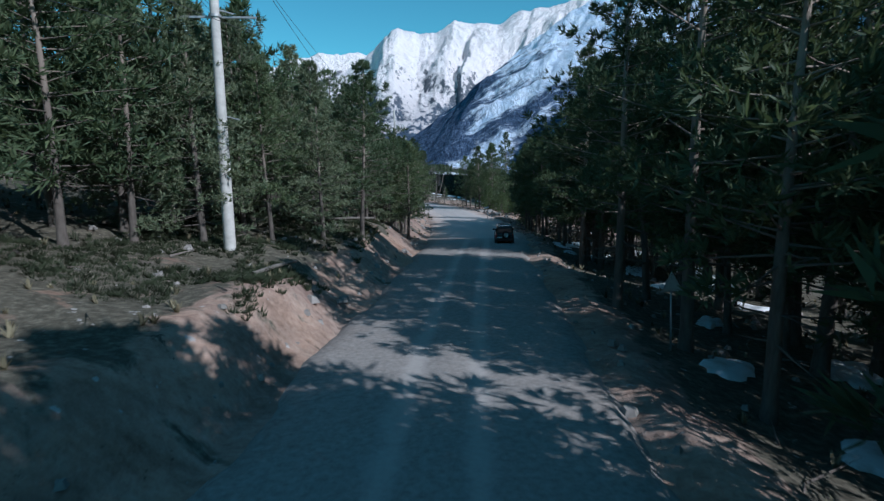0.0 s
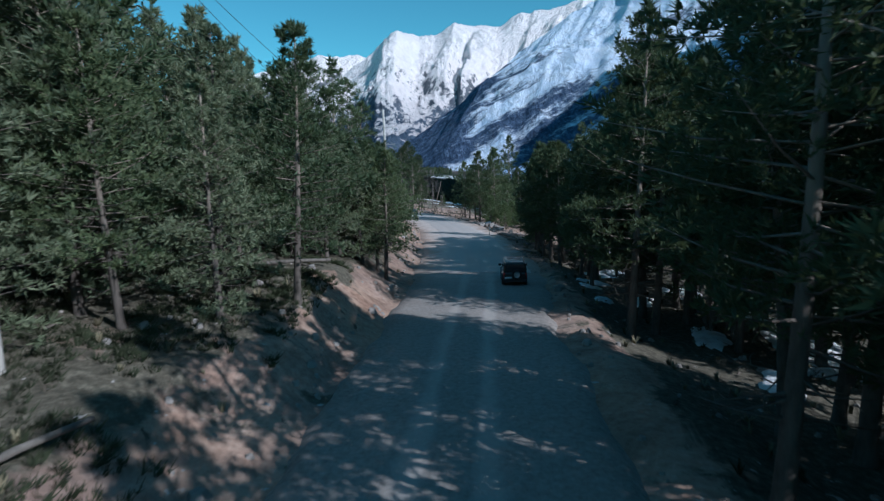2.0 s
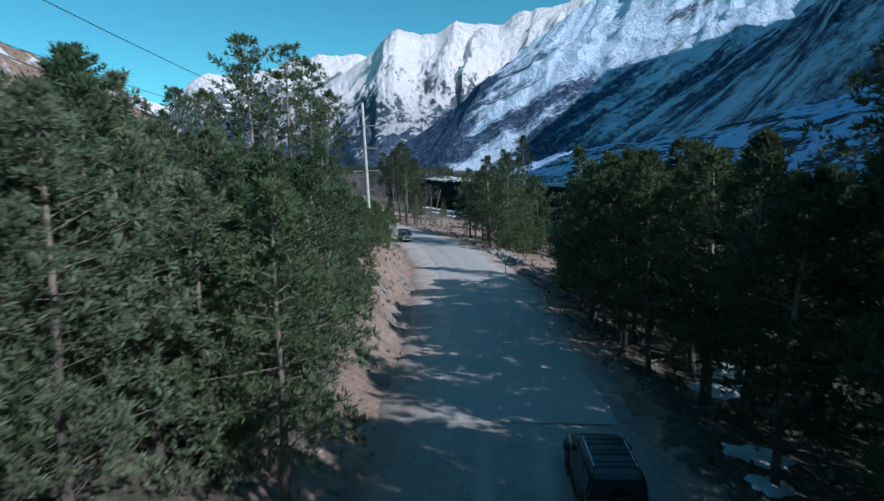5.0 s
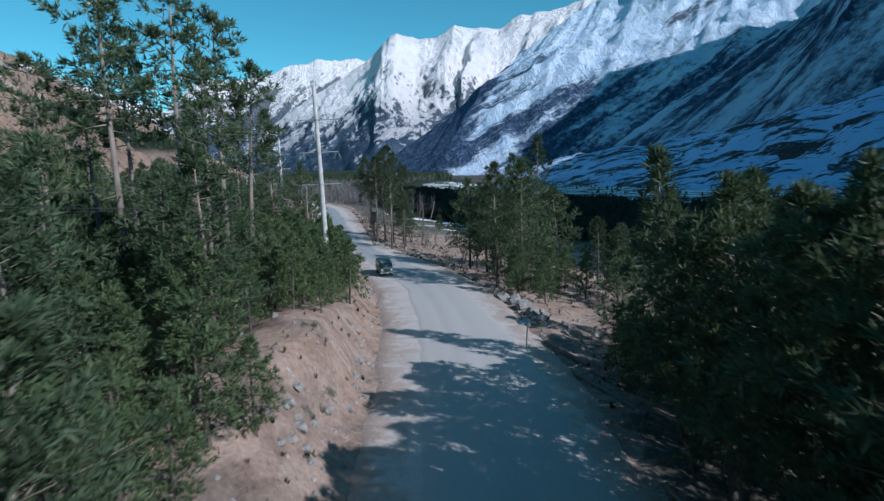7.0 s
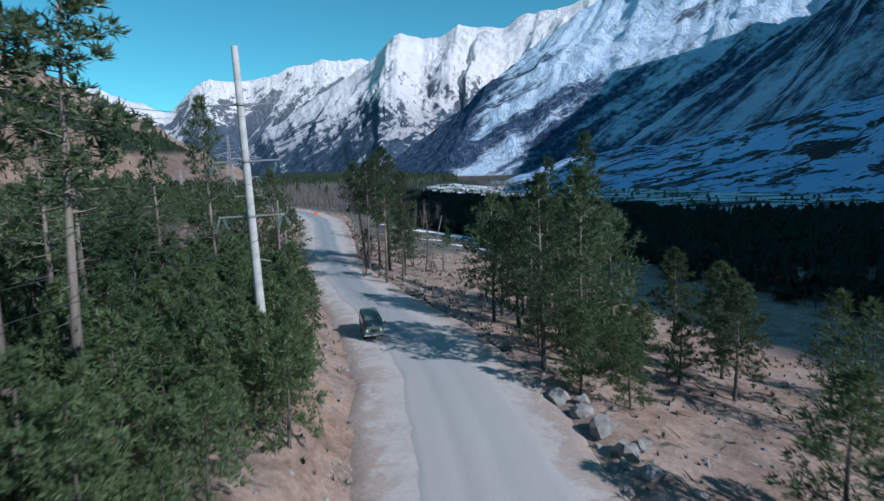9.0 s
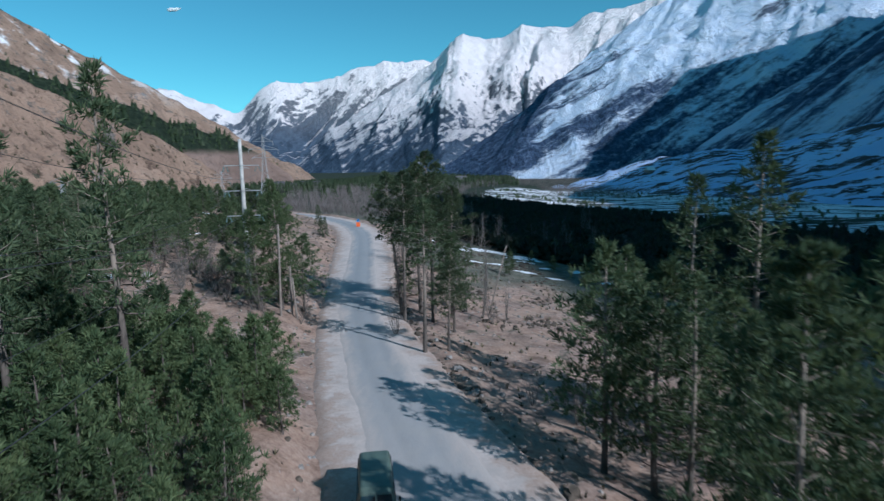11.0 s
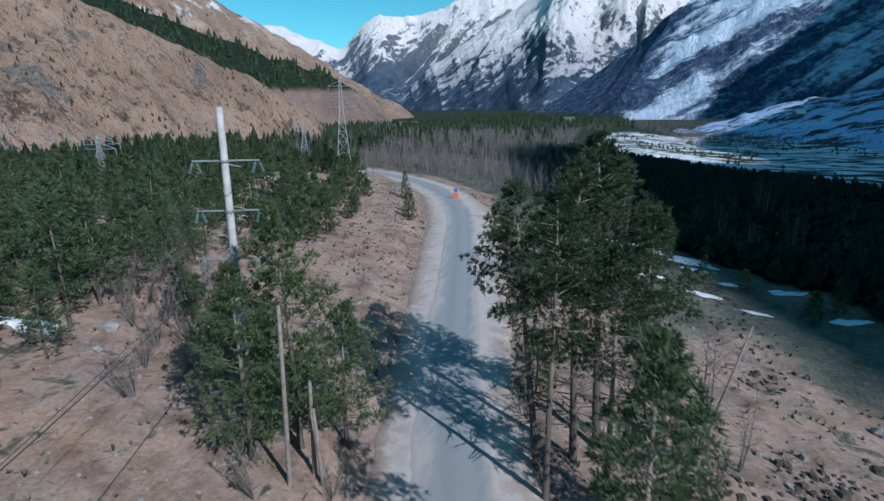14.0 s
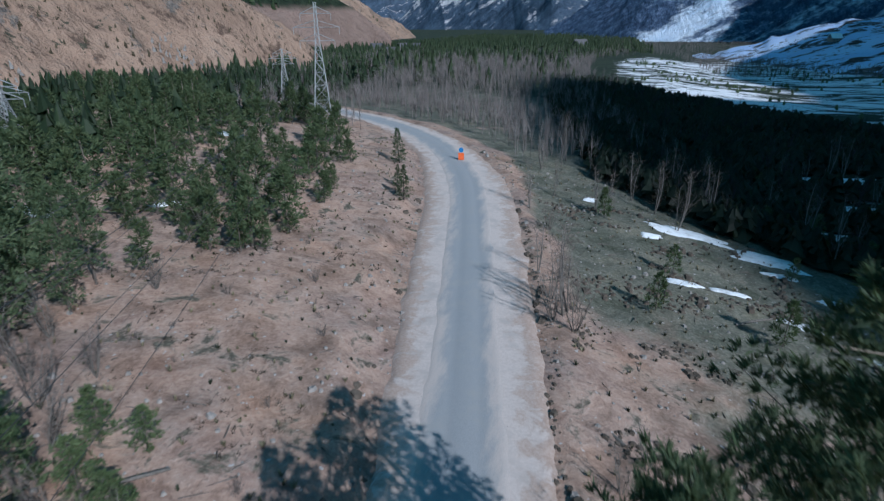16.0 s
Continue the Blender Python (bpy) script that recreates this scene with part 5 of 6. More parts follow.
SHRUB_TEXT = {
    "low": ("shrub", "leafless brown shrub on dry ground"),
    "bush": ("bush", "bare grey many-stemmed bush"),
    "birch": ("birch_tree", "slender leafless birch with pale stems"),
}


def shrub(kind, x, y, scale=1.0):
    name, label = SHRUB_TEXT[kind]
    root = new(name)
    root.empty_display_size = 0.2
    root.matrix_basis = pose(x, y, on_land(x, y), 0, 0, float(tree_rng.uniform(0, 360))) @ Matrix.Diagonal((scale, scale, scale, 1))
    tagged(root, label, "tree" if kind == "birch" else "shrub", "bare shrubs and trees")
    for n_, me in zip(("stem", "twig_mass"), SHRUBS[kind][int(tree_rng.integers(2))]):
        piece(n_, me, root)["kind"] = "stuff"
    return root


ROADSIDE_SHRUBS = (("birch", -17.3, 235.0, 1.0), ("bush", -18.0, 233.6, 1.25), ("bush", -16.2, 233.0, 1.1), ("bush", -16.4, 236.4, 1.1), ("birch", -20.5, 243.0, 0.7), ("birch", -24.3, 263.8, 0.8), ("bush", -21.0, 257.0, 1.0), ("birch", -14.0, 269.4, 0.75), ("birch", -7.7, 275.0, 0.95), ("birch", -1.0, 273.4, 1.0), ("birch", 10.9, 269.3, 1.1), ("birch", -25.8, 288.6, 1.0), ("bush", -36.5, 193.5, 1.0), ("bush", -33.5, 195.5, 0.9), ("bush", -31.0, 193.0, 0.8), ("bush", -35.2, 197.6, 1.0), ("bush", -30.6, 197.4, 0.8), ("bush", -39.0, 197.0, 1.0), ("bush", -41.0, 207.0, 1.0), ("bush", -44.5, 209.5, 1.1), ("bush", -47.5, 207.0, 1.0), ("bush", -50.5, 212.0, 1.2),)
CLEARING_SHRUBS = (("birch", -2.2, 202.8, 1.25), ("birch", -4.4, 205.2, 1.35), ("birch", -17.0, 236.0, 0.95), ("birch", -18.6, 237.6, 0.8), ("bush", -48.6, 205.2, 1.1), ("bush", -45.4, 203.0, 1.0), ("bush", -43.0, 203.6, 1.2), ("bush", -41.0, 200.4, 1.0), ("bush", -37.0, 200.6, 1.1), ("bush", -28.6, 194.6, 0.9), ("bush", -27.0, 191.0, 0.8), ("bush", -24.6, 188.6, 0.8), ("bush", -21.6, 190.6, 0.7), ("bush", -39.6, 202.4, 1.1), ("bush", -46.8, 211.0, 1.1), ("bush", -44.0, 213.0, 1.0), ("bush", -50.0, 215.4, 1.1), ("bush", -32.4, 197.0, 0.9), ("bush", -38.0, 204.5, 0.9), ("bush", -35.0, 199.0, 1.0), ("bush", -33.0, 203.0, 0.9), ("bush", -53.0, 217.0, 1.2), ("bush", -55.0, 203.0, 1.1), ("low", -38.6, 231.0, 0.9), ("low", -34.0, 223.5, 0.7), ("bush", -49.0, 224.0, 0.8), ("bush", -52.0, 235.0, 0.9), ("bush", -1.0, 201.0, 1.0), ("birch", 0.8, 203.5, 0.7), ("bush", -12.5, 216.0, 0.7), ("bush", -11.0, 219.0, 0.8), ("bush", 15.8, 60.0, 0.9), ("birch", 16.7, 59.0, 0.7), ("bush", 5.6, 170.5, 0.9), ("bush", 2.8, 173.5, 0.7), ("bush", -13.0, 203.0, 0.8), ("bush", -10.6, 189.0, 0.9), ("bush", -14.5, 150.0, 0.6), ("low", -20.0, 178.0, 0.9), ("low", -19.0, 172.0, 1.0),)
for kind, x, y, sc in ROADSIDE_SHRUBS + CLEARING_SHRUBS:
    shrub(kind, x, y, sc)
for k in range(46):
    x, y = float(tree_rng.uniform(-62, -30)), float(tree_rng.uniform(186, 262))
    if lateral(np.array([x]), np.array([y]))[0] < -10 and free(x, y, 1.5):
        shrub("low", x, y, float(tree_rng.uniform(0.25, 0.7)))
for k in range(40):
    x, y = float(tree_rng.uniform(-20, 40)), float(tree_rng.uniform(170, 285))
    if lateral(np.array([x]), np.array([y]))[0] > 9 and free(x, y, 1.5):
        shrub("low", x, y, float(tree_rng.uniform(0.2, 0.6)))
for k in range(26):
    x, y = float(tree_rng.uniform(-24, 30)), float(tree_rng.uniform(262, 320))
    if lateral(np.array([x]), np.array([y]))[0] > 12:
        shrub("birch", x, y, float(tree_rng.uniform(0.7, 1.1)))


# ---- the far woods ----
def far_woods(name, spots, tall, material, label, seed, bare=False, level=False):
    """Many small trees as one sheet of stuff: skirts of ragged blades, or bare stems."""
    rng = np.random.default_rng(seed)
    verts, faces = [], []
    xs, ys = spots[:, 0], spots[:, 1]
    zs = height(xs, ys)
    for x, y, z in zip(xs, ys, zs):
        h = tall * (rng.uniform(0.8, 1.05) if level else rng.uniform(0.55, 1.2))
        if bare:
            for j in range(19):
                b = len(verts)
                w = rng.uniform(0, 6.28)
                t0 = 0.0 if j == 0 else rng.uniform(0.15, 0.6)
                reach = 0.03 if j == 0 else rng.uniform(0.1, 0.3)
                r = 0.07 if j == 0 else 0.035
                tip = (x + math.cos(w) * reach * h, y + math.sin(w) * reach * h, z + h * (1.0 if j == 0 else min(1, t0 + rng.uniform(0.25, 0.5))))
                verts += [(x - r * math.sin(w), y + r * math.cos(w), z + t0 * h - 0.2), (x + r * math.sin(w), y - r * math.cos(w), z + t0 * h - 0.2), tip]
                faces.append((b, b + 1, b + 2))
            continue
        rad = h * rng.uniform(0.17, 0.27)
        tiers = 7 if level else 5
        for t in range(tiers):
            b = len(verts)
            q = t / tiers
            top = z + h * min(0.93 if level else 1.0, 0.30 + 0.78 * (q + 0.2))
            low = z + h * (0.10 + 0.80 * q)
            rr = rad * (1.5 * (1 - q * q) if level else (1 - q) ** 0.8) + 0.1
            verts.append((x + rng.normal(0, 0.1), y + rng.normal(0, 0.1), top))
            n = 9 if level else 7
            for s in range(n):
                w = 6.2832 * (s + rng.uniform(-0.3, 0.3)) / n
                r = rr * rng.uniform(0.55, 1.25)
                verts.append((x + math.cos(w) * r, y + math.sin(w) * r, low + rng.normal(0, 0.05 * h)))
            faces += [(b, b + 1 + s, b + 1 + (s + 1) % n) for s in range(n) if rng.uniform() > (0.38 if level else 0.12)]
    ob = new(name, mesh_of(name, verts, faces, material))
    return tagged(ob, label, "woodland", kind="stuff")


def scatter(count, x0, x1, y0, y1, seed, keep=8.0, test=None):
    rng = np.random.default_rng(seed)
    p = np.stack([rng.uniform(x0, x1, count), rng.uniform(y0, y1, count)], 1)
    ok = (np.abs(lateral(p[:, 0], p[:, 1])) > keep) | (p[:, 1] > 345)
    if test is not None:
        ok &= test(p[:, 0], p[:, 1])
    return p[ok]


def edge_line(y):
    """Where the shaded wood on the river plain begins."""
    return np.interp(y, EDGE_Y, EDGE_X)


CLEARINGS = ((27, 309), (27, 344), (19, 277), (26, 292), (-6, 323), (48, 318), (55, 282), (42, 262))


def open_spot(x, y):
    """True away from the snowy clearings in the shaded wood."""
    ok = np.ones(len(x), bool)
    for cx, cy in CLEARINGS:
        ok &= ~((np.abs(x - cx) < 10) & (y - cy > -9) & (y - cy < 3))
    return ok


def far_line(x):
    """Where the shaded wood ends at the snow of the river flats."""
    return np.interp(x, [-60, -41, -13, 5, 20, 36, 50, 70, 92, 240], [470, 462, 452, 402, 382, 362, 342, 318, 298, 250])


FAR_GREEN = make_needles("far_conifers", (0.014, 0.026, 0.014), (0.034, 0.055, 0.026), (0.065, 0.09, 0.04))
# Dark copies of the far woods, with the plain's shade put into the colour.
DEEP = make_needles("conifers_darkened_for_shade", (0.010, 0.017, 0.012), (0.022, 0.034, 0.022), (0.040, 0.054, 0.032))
DEEP_BARE = simple("stems_darkened_for_shade", (0.055, 0.05, 0.05), 0.9, 0, 0.4, 0.3, 0.1)
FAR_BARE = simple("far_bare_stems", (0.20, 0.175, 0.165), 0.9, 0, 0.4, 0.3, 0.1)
far_woods("dark_wood", np.concatenate([scatter(7500, -45, 230, 160, 470, 5, 12, lambda x, y: (x > edge_line(y) + 5) & (y < far_line(x)) & open_spot(x, y)), scatter(6000, -45, 75, 235, 400, 55, 12, lambda x, y: (x > edge_line(y) + 2) & (y < far_line(x)) & open_spot(x, y))]), 5.0, DEEP, "dense conifer wood, its colour darkened for the shaded plain", 1, level=True)
far_woods("shaded_bare_wood", scatter(5200, -45, 230, 160, 470, 56, 12, lambda x, y: (x > edge_line(y) + 3) & (y < far_line(x)) & open_spot(x, y)), 6.6, DEEP_BARE, "leafless trees, darkened for shade, among the conifers", 11, True)
far_woods("bare_wood", scatter(5200, -130, 20, 290, 640, 6, 12, lambda x, y: (x > edge_line(y) - 70) & (x < edge_line(y) + np.where(y < 330, 4, 18))), 8.0, FAR_BARE, "grey leafless trees on the valley floor", 2, True)
far_woods("left_wood", scatter(1500, -330, -70, 236, 480, 7, 34, lambda x, y: x < -70 - 0.25 * (y - 236)), 7.5, FAR_GREEN, "green pine wood below the brown hill", 3)
far_woods("valley_wood", scatter(5200, -420, 60, 430, 1900, 8, 8, lambda x, y: x < np.interp(y, FLAT_Y, FLAT_X) - 20), 10.0, FAR_GREEN, "wide conifer wood filling the valley", 4)
far_woods("valley_bare_wood", scatter(2600, -260, 0, 400, 800, 9, 8, lambda x, y: x < np.interp(y, FLAT_Y, FLAT_X) - 6), 8.0, FAR_BARE, "brown leafless wood in the valley", 5, True)
far_woods("flat_wood", scatter(2600, -40, 300, 790, 1500, 57, 8), 8.0, FAR_BARE, "grey leafless wood at the foot of the far slope", 12, True)
far_woods("fan_wood", scatter(2400, 40, 330, 560, 790, 10, 8), 6.5, FAR_BARE, "grey leafless scrub at the foot of the snow slope", 6, True)
far_woods("flat_scrub", scatter(900, -10, 230, 330, 720, 58, 8, lambda x, y: (y > far_line(x) + 6) & (fbm(x / 24.0, y / 24.0, 3, 91) > 0.5)), 2.2, NEEDLES_DARK, "low dark scrub on the snowy river flats", 13, level=True)


def hill_growth(name, hill, count, x0, x1, y0, y1, tall, material, label, seed, keep=0.0, foot=-99.0):
    """Small trees or bushes standing on a hillside, as one object of stuff."""
    rng = np.random.default_rng(seed)
    verts, faces = [], []
    base = bpy.data.objects[hill]
    while count > 0:
        count -= 1
        x, y = float(rng.uniform(x0, x1)), float(rng.uniform(y0, y1))
        hit, place, normal, _ = base.ray_cast((x, y, 900), (0, 0, -1))
        if not hit or place.z < foot + float(rng.normal(0, 7)) or float(fbm(np.array([x / 60]), np.array([y / 60]), 3, seed)[0]) < keep:
            continue
        h = tall * rng.uniform(0.45, 1.25)
        for t in range(3):
            b = len(verts)
            n, rr = 6, h * (0.36 - 0.09 * t) * rng.uniform(0.8, 1.2)
            verts.append((x + rng.normal(0, 0.1 * h), y + rng.normal(0, 0.1 * h), place.z + h * (0.5 + 0.27 * t)))
            for k in range(n):
                w = 6.2832 * k / n + rng.uniform(-0.3, 0.3)
                r = rr * rng.uniform(0.6, 1.3)
                verts.append((x + math.cos(w) * r, y + math.sin(w) * r, place.z + h * (0.27 * t - 0.12)))
            faces += [(b, b + 1 + k, b + 1 + (k + 1) % n) for k in range(n)]
    return tagged(new(name, mesh_of(name, verts, faces, material)), label, "woodland", kind="stuff")


bpy.context.view_layer.update()
HILL_SCRUB = simple("hill_scrub", (0.075, 0.062, 0.04), 0.9, 0, 0.5, 0.3, 0.1)
hill_growth("hill_trees", "hill_wooded", 3000, -760, -300, 560, 1130, 10.0, FAR_GREEN, "conifers covering the steep hillside", 71, 0.0, WOOD_FOOT)
hill_growth("hill_bushes", "hill_near", 3400, -420, -110, 230, 620, 1.9, HILL_SCRUB, "brown bushes dotted over the dry hillside", 72, 0.42)
hill_growth("hill_rocks", "hill_near", 2600, -300, -110, 280, 500, 2.2, STONE, "dark rock outcrops breaking through the dry slope", 74, 0.55)
hill_growth("far_hill_trees", "hill_far", 420, -1200, -520, 1100, 1900, 6.5, FAR_GREEN, "scattered conifers on the far slope", 73, 0.5)


# ---- stones, snow and litter ----
def lump(seed, rough=0.55):
    bm = bmesh.new()
    bmesh.ops.create_icosphere(bm, subdivisions=2, radius=1.0)
    rng = np.random.default_rng(seed)
    o = Vector(rng.uniform(0, 50, 3))
    for v in bm.verts:
        n = noise.noise(v.co * 1.1 + o) + 0.7 * noise.noise(v.co * 2.9 + o)
        v.co *= 1 + rough * n
        v.co.z *= 0.7
    return bm_mesh("boulder", bm, STONE)


LUMPS = [lump(s) for s in range(60, 65)]
for x, y, r in ((8.6, 141.0, 0.9), (9.5, 138.4, 0.7), (10.6, 133.2, 0.8), (10.1, 136.0, 0.95), (11.2, 131.0, 0.6), (12.4, 127.0, 0.45), (6.8, 145.6, 0.55), (11.9, 134.4, 0.5), (9.9, 140.2, 0.55), (7.6, 143.2, 0.6), (12.8, 129.4, 0.4),
                (-5.1, 107.2, 0.32), (-4.3, 106.5, 0.25), (-4.2, 104.4, 0.3), (-5.2, 105.6, 0.36), (-3.8, 103.6, 0.28), (-5.8, 104.2, 0.3), (-3.6, 104.9, 0.2), (-4.9, 103.2, 0.26), (-4.0, 108.5, 0.35), (-4.6, 105.2, 0.4), (-3.4, 113.8, 0.3), (-3.6, 115.8, 0.35), (-3.2, 110.5, 0.28), (-3.9, 118.5, 0.4), (-4.2, 121.6, 0.3), (-4.8, 124.0, 0.35),
                (-3.2, 178.6, 0.4), (-2.6, 176.2, 0.35), (-1.6, 173.5, 0.4), (-2.1, 180.3, 0.3), (-4.4, 181.5, 0.3), (14.4, 213.0, 1.1), (13.0, 214.5, 0.7), (-46.5, 201.5, 0.8), (-44.0, 198.0, 0.5), (-50.4, 198.4, 0.6)):
    m = pose(x, y, on_land(x, y) + 0.12 * r, 0, 0, x * 77) @ Matrix.Diagonal((r, r * 0.85, r, 1))
    tagged(piece("boulder", LUMPS[int(abs(x * 10)) % 5], None, m), "pale grey rough boulder at the roadside", "boulder", "roadside boulders")


def many(name, spots, maker, material, label, seed, category):
    """Small pieces spread over the land as one object of stuff."""
    rng = np.random.default_rng(seed)
    verts, faces = [], []
    zs = height(spots[:, 0], spots[:, 1])
    for (x, y), z in zip(spots, zs):
        v, f = maker(rng)
        b = len(verts)
        verts += [(x + p[0], y + p[1], z + p[2]) for p in v]
        faces += [tuple(b + i for i in q) for q in f]
    return tagged(new(name, mesh_of(name, verts, faces, material)), label, category, kind="stuff")


def pebble(rng):
    r = rng.uniform(0.05, 0.20) * rng.choice([1, 1, 1, 1.8])
    a = rng.uniform(0, 6.28)
    pts = [(math.cos(a + k * 1.256) * r * rng.uniform(0.7, 1.2), math.sin(a + k * 1.256) * r * rng.uniform(0.7, 1.2), -0.03) for k in range(5)]
    pts += [(p[0] * 0.6, p[1] * 0.6, r * rng.uniform(0.5, 0.9)) for p in pts]
    return pts, [(k, (k + 1) % 5, 5 + (k + 1) % 5, 5 + k) for k in range(5)] + [(5, 6, 7, 8, 9)]


def stick(rng):
    ln, a, r = rng.uniform(0.4, 1.9), rng.uniform(0, 6.28), rng.uniform(0.02, 0.06)
    dx, dy, lift = math.cos(a) * ln, math.sin(a) * ln, rng.uniform(0.02, 0.4)
    nx, ny = -math.sin(a) * r, math.cos(a) * r
    pts = [(nx, ny, 0.03), (-nx, -ny, 0.03), (0, 0, 0.03 + 2 * r), (dx, dy, lift)]
    return pts, [(0, 1, 3), (1, 2, 3), (2, 0, 3)]


def tussock(rng):
    pts, fs = [], []
    h = rng.uniform(0.15, 0.5)
    for k in range(9):
        a, t = rng.uniform(0, 6.28), rng.uniform(0.1, 0.9)
        b = len(pts)
        pts += [(math.cos(a + 1.5) * 0.07, math.sin(a + 1.5) * 0.07, -0.02), (-math.cos(a + 1.5) * 0.07, -math.sin(a + 1.5) * 0.07, -0.02), (math.cos(a) * h * t, math.sin(a) * h * t, h * (1.1 - 0.5 * t))]
        fs.append((b, b + 1, b + 2))
    return pts, fs


DRY = simple("dry_grass", (0.21, 0.185, 0.12), 0.9, 0, 0.5, 0.8, 0.1)
SCRUB = simple("dark_scrub", (0.055, 0.06, 0.04), 0.9, 0, 0.5, 0.8, 0.1)
far_side = lambda lo, hi: (lambda x, y: (np.abs(lateral(x, y)) > lo) & (np.abs(lateral(x, y)) < hi))
many("stones", scatter(5200, -70, 40, 8, 290, 21, 4.4, far_side(5.2, 30)), pebble, STONE, "scattered grey stones beside the road", 1, "stones")
many("edge_stones", scatter(15000, -60, 30, 8, 300, 22, 4.8, lambda x, y: np.abs(np.abs(lateral(x, y)) - np.interp(y, STATION, ROAD_W)) < 0.9), pebble, STONE, "loose stones along the road's edge", 2, "stones")
many("fallen_branches", scatter(2000, -66, 40, 8, 290, 23, 6.4, far_side(6.5, 34)), stick, TWIG, "fallen grey branches and twigs", 3, "branches")
many("grass", scatter(4600, -66, 42, 8, 292, 24, 6.4, far_side(6.8, 36)), tussock, DRY, "tufts of dry yellow-grey grass", 4, "grass")
many("scrub", scatter(2000, -66, 42, 8, 292, 25, 6.4, far_side(7.2, 36)), tussock, SCRUB, "low dark heather and scrub", 5, "scrub")


def heather(rng):
    pts, fs = [], []
    h = rng.uniform(0.08, 0.32)
    for k in range(13):
        a, t, r = rng.uniform(0, 6.28), rng.uniform(0.2, 1.3), rng.uniform(0, 0.16)
        x, y, b = math.cos(a) * r, math.sin(a) * r, len(pts)
        pts += [(x + 0.025, y, -0.02), (x - 0.025, y + 0.02, -0.02), (x + math.cos(a) * h * t, y + math.sin(a) * h * t, h * rng.uniform(0.5, 1.1))]
        fs.append((b, b + 1, b + 2))
    return pts, fs


UNDER = simple("dark_undergrowth", (0.062, 0.074, 0.042), 0.9, 0, 0.5, 0.8, 0.1)
many("undergrowth", scatter(6500, -19, -5.5, 31, 66, 28, 6.4, lambda x, y: fbm(x / 3.0, y / 3.0, 3, 88) > 0.46), heather, UNDER, "low dark green undergrowth below the pines", 8, "undergrowth")
CLOD = simple("dark_clods", (0.10, 0.082, 0.066), 0.95, 0, 0.4, 0.8, 0.1)


def clod(rng):
    v, f = pebble(rng)
    return [(p[0] * 1.5, p[1] * 1.9, p[2] * 1.2) for p in v], f


# Clods line the eroded edge; their dark colour stands in for its shadow.
many("eroded_edge", scatter(16000, -40, 10, 150, 262, 27, 3.0, lambda x, y: (np.abs(lateral(x, y) - np.interp(y, STATION, ROAD_W) - 0.15 - 0.5 * np.sin(y * 0.7) * np.sin(y * 0.23)) < 0.32) | ((np.abs(-lateral(x, y) - np.interp(y, STATION, ROAD_W) - 0.9 - 0.8 * np.sin(y * 0.55)) < 0.3) & (np.sin(y * 1.9) > 0.3))), clod, CLOD, "dark clods drawing the shadow line of the eroded road edge", 7, "soil")


many("rubble", scatter(9000, -24, 30, 200, 272, 29, 8.5, lambda x, y: (lateral(x, y) > 8.5) & (lateral(x, y) < 36) & (fbm(x / 6.0, y / 4.0, 4, 93) > 0.56)), clod, CLOD, "dark rubble and torn turf beside the road", 9, "rubble")
many("clearing_tufts", scatter(5000, -66, -20, 196, 262, 30, 8.5, lambda x, y: (lateral(x, y) < -8.5) & (fbm(x / 3.0, y / 3.0, 4, 95) > 0.60)), heather, CLOD, "dark dry tufts scattered on the bare clearing", 10, "tufts")


def snow_patch(x, y, a, b, turn, seed):
    verts, faces, rings, n = [], [], 6, 26
    for r in range(rings + 1):
        q = r / rings
        for k in range(n):
            w = 6.2832 * k / n
            e = 0.25 + 1.5 * float(fbm(np.array([math.cos(w) * 2.4 + seed]), np.array([math.sin(w) * 2.4]), 4, seed, 0.6)[0])
            px, py = math.cos(w) * a * q * e, math.sin(w) * b * q * e
            c, s = math.cos(radians(turn)), math.sin(radians(turn))
            gx, gy = x + px * c - py * s, y + px * s + py * c
            verts.append((gx, gy, on_land(gx, gy) + 0.16 * (1 - q * q) + (0.05 if r < rings else -0.12)))
    faces = [(r * n + k, r * n + (k + 1) % n, (r + 1) * n + (k + 1) % n, (r + 1) * n + k) for r in range(rings) for k in range(n)]
    me = mesh_of("snow_patch", verts, faces, SNOW, True)
    return tagged(new("snow_patch", me), "leftover patch of old snow on the ground", "snow", "snow patches")


OPEN_SNOW = ((-4.5, 267.5, 6.0, 1.7, -8), (4.9, 263.0, 4.5, 2.0, -10), (-5.8, 250.5, 2.2, 1.1, 0), (9.4, 254.2, 1.6, 0.8, 10), (-17.0, 275.4, 1.2, 1.0, 0), (-8.6, 263.5, 1.6, 0.8, 20), (-76.4, 272.9, 3.0, 1.4, 0), (-62.0, 241.0, 2.0, 0.9, 30), (-70.0, 232.0, 2.6, 1.0, 10), (-51.6, 198.8, 2.6, 1.3, 10), (-57.0, 207.0, 1.6, 0.8, 0), (20.6, 58.5, 5.0, 2.2, 70), (18.8, 90.4, 2.6, 1.3, 40), (21.0, 76.2, 3.6, 1.7, 60), (16.6, 86.0, 2.6, 1.2, 30), (22.5, 66.5, 2.4, 1.6, 80))
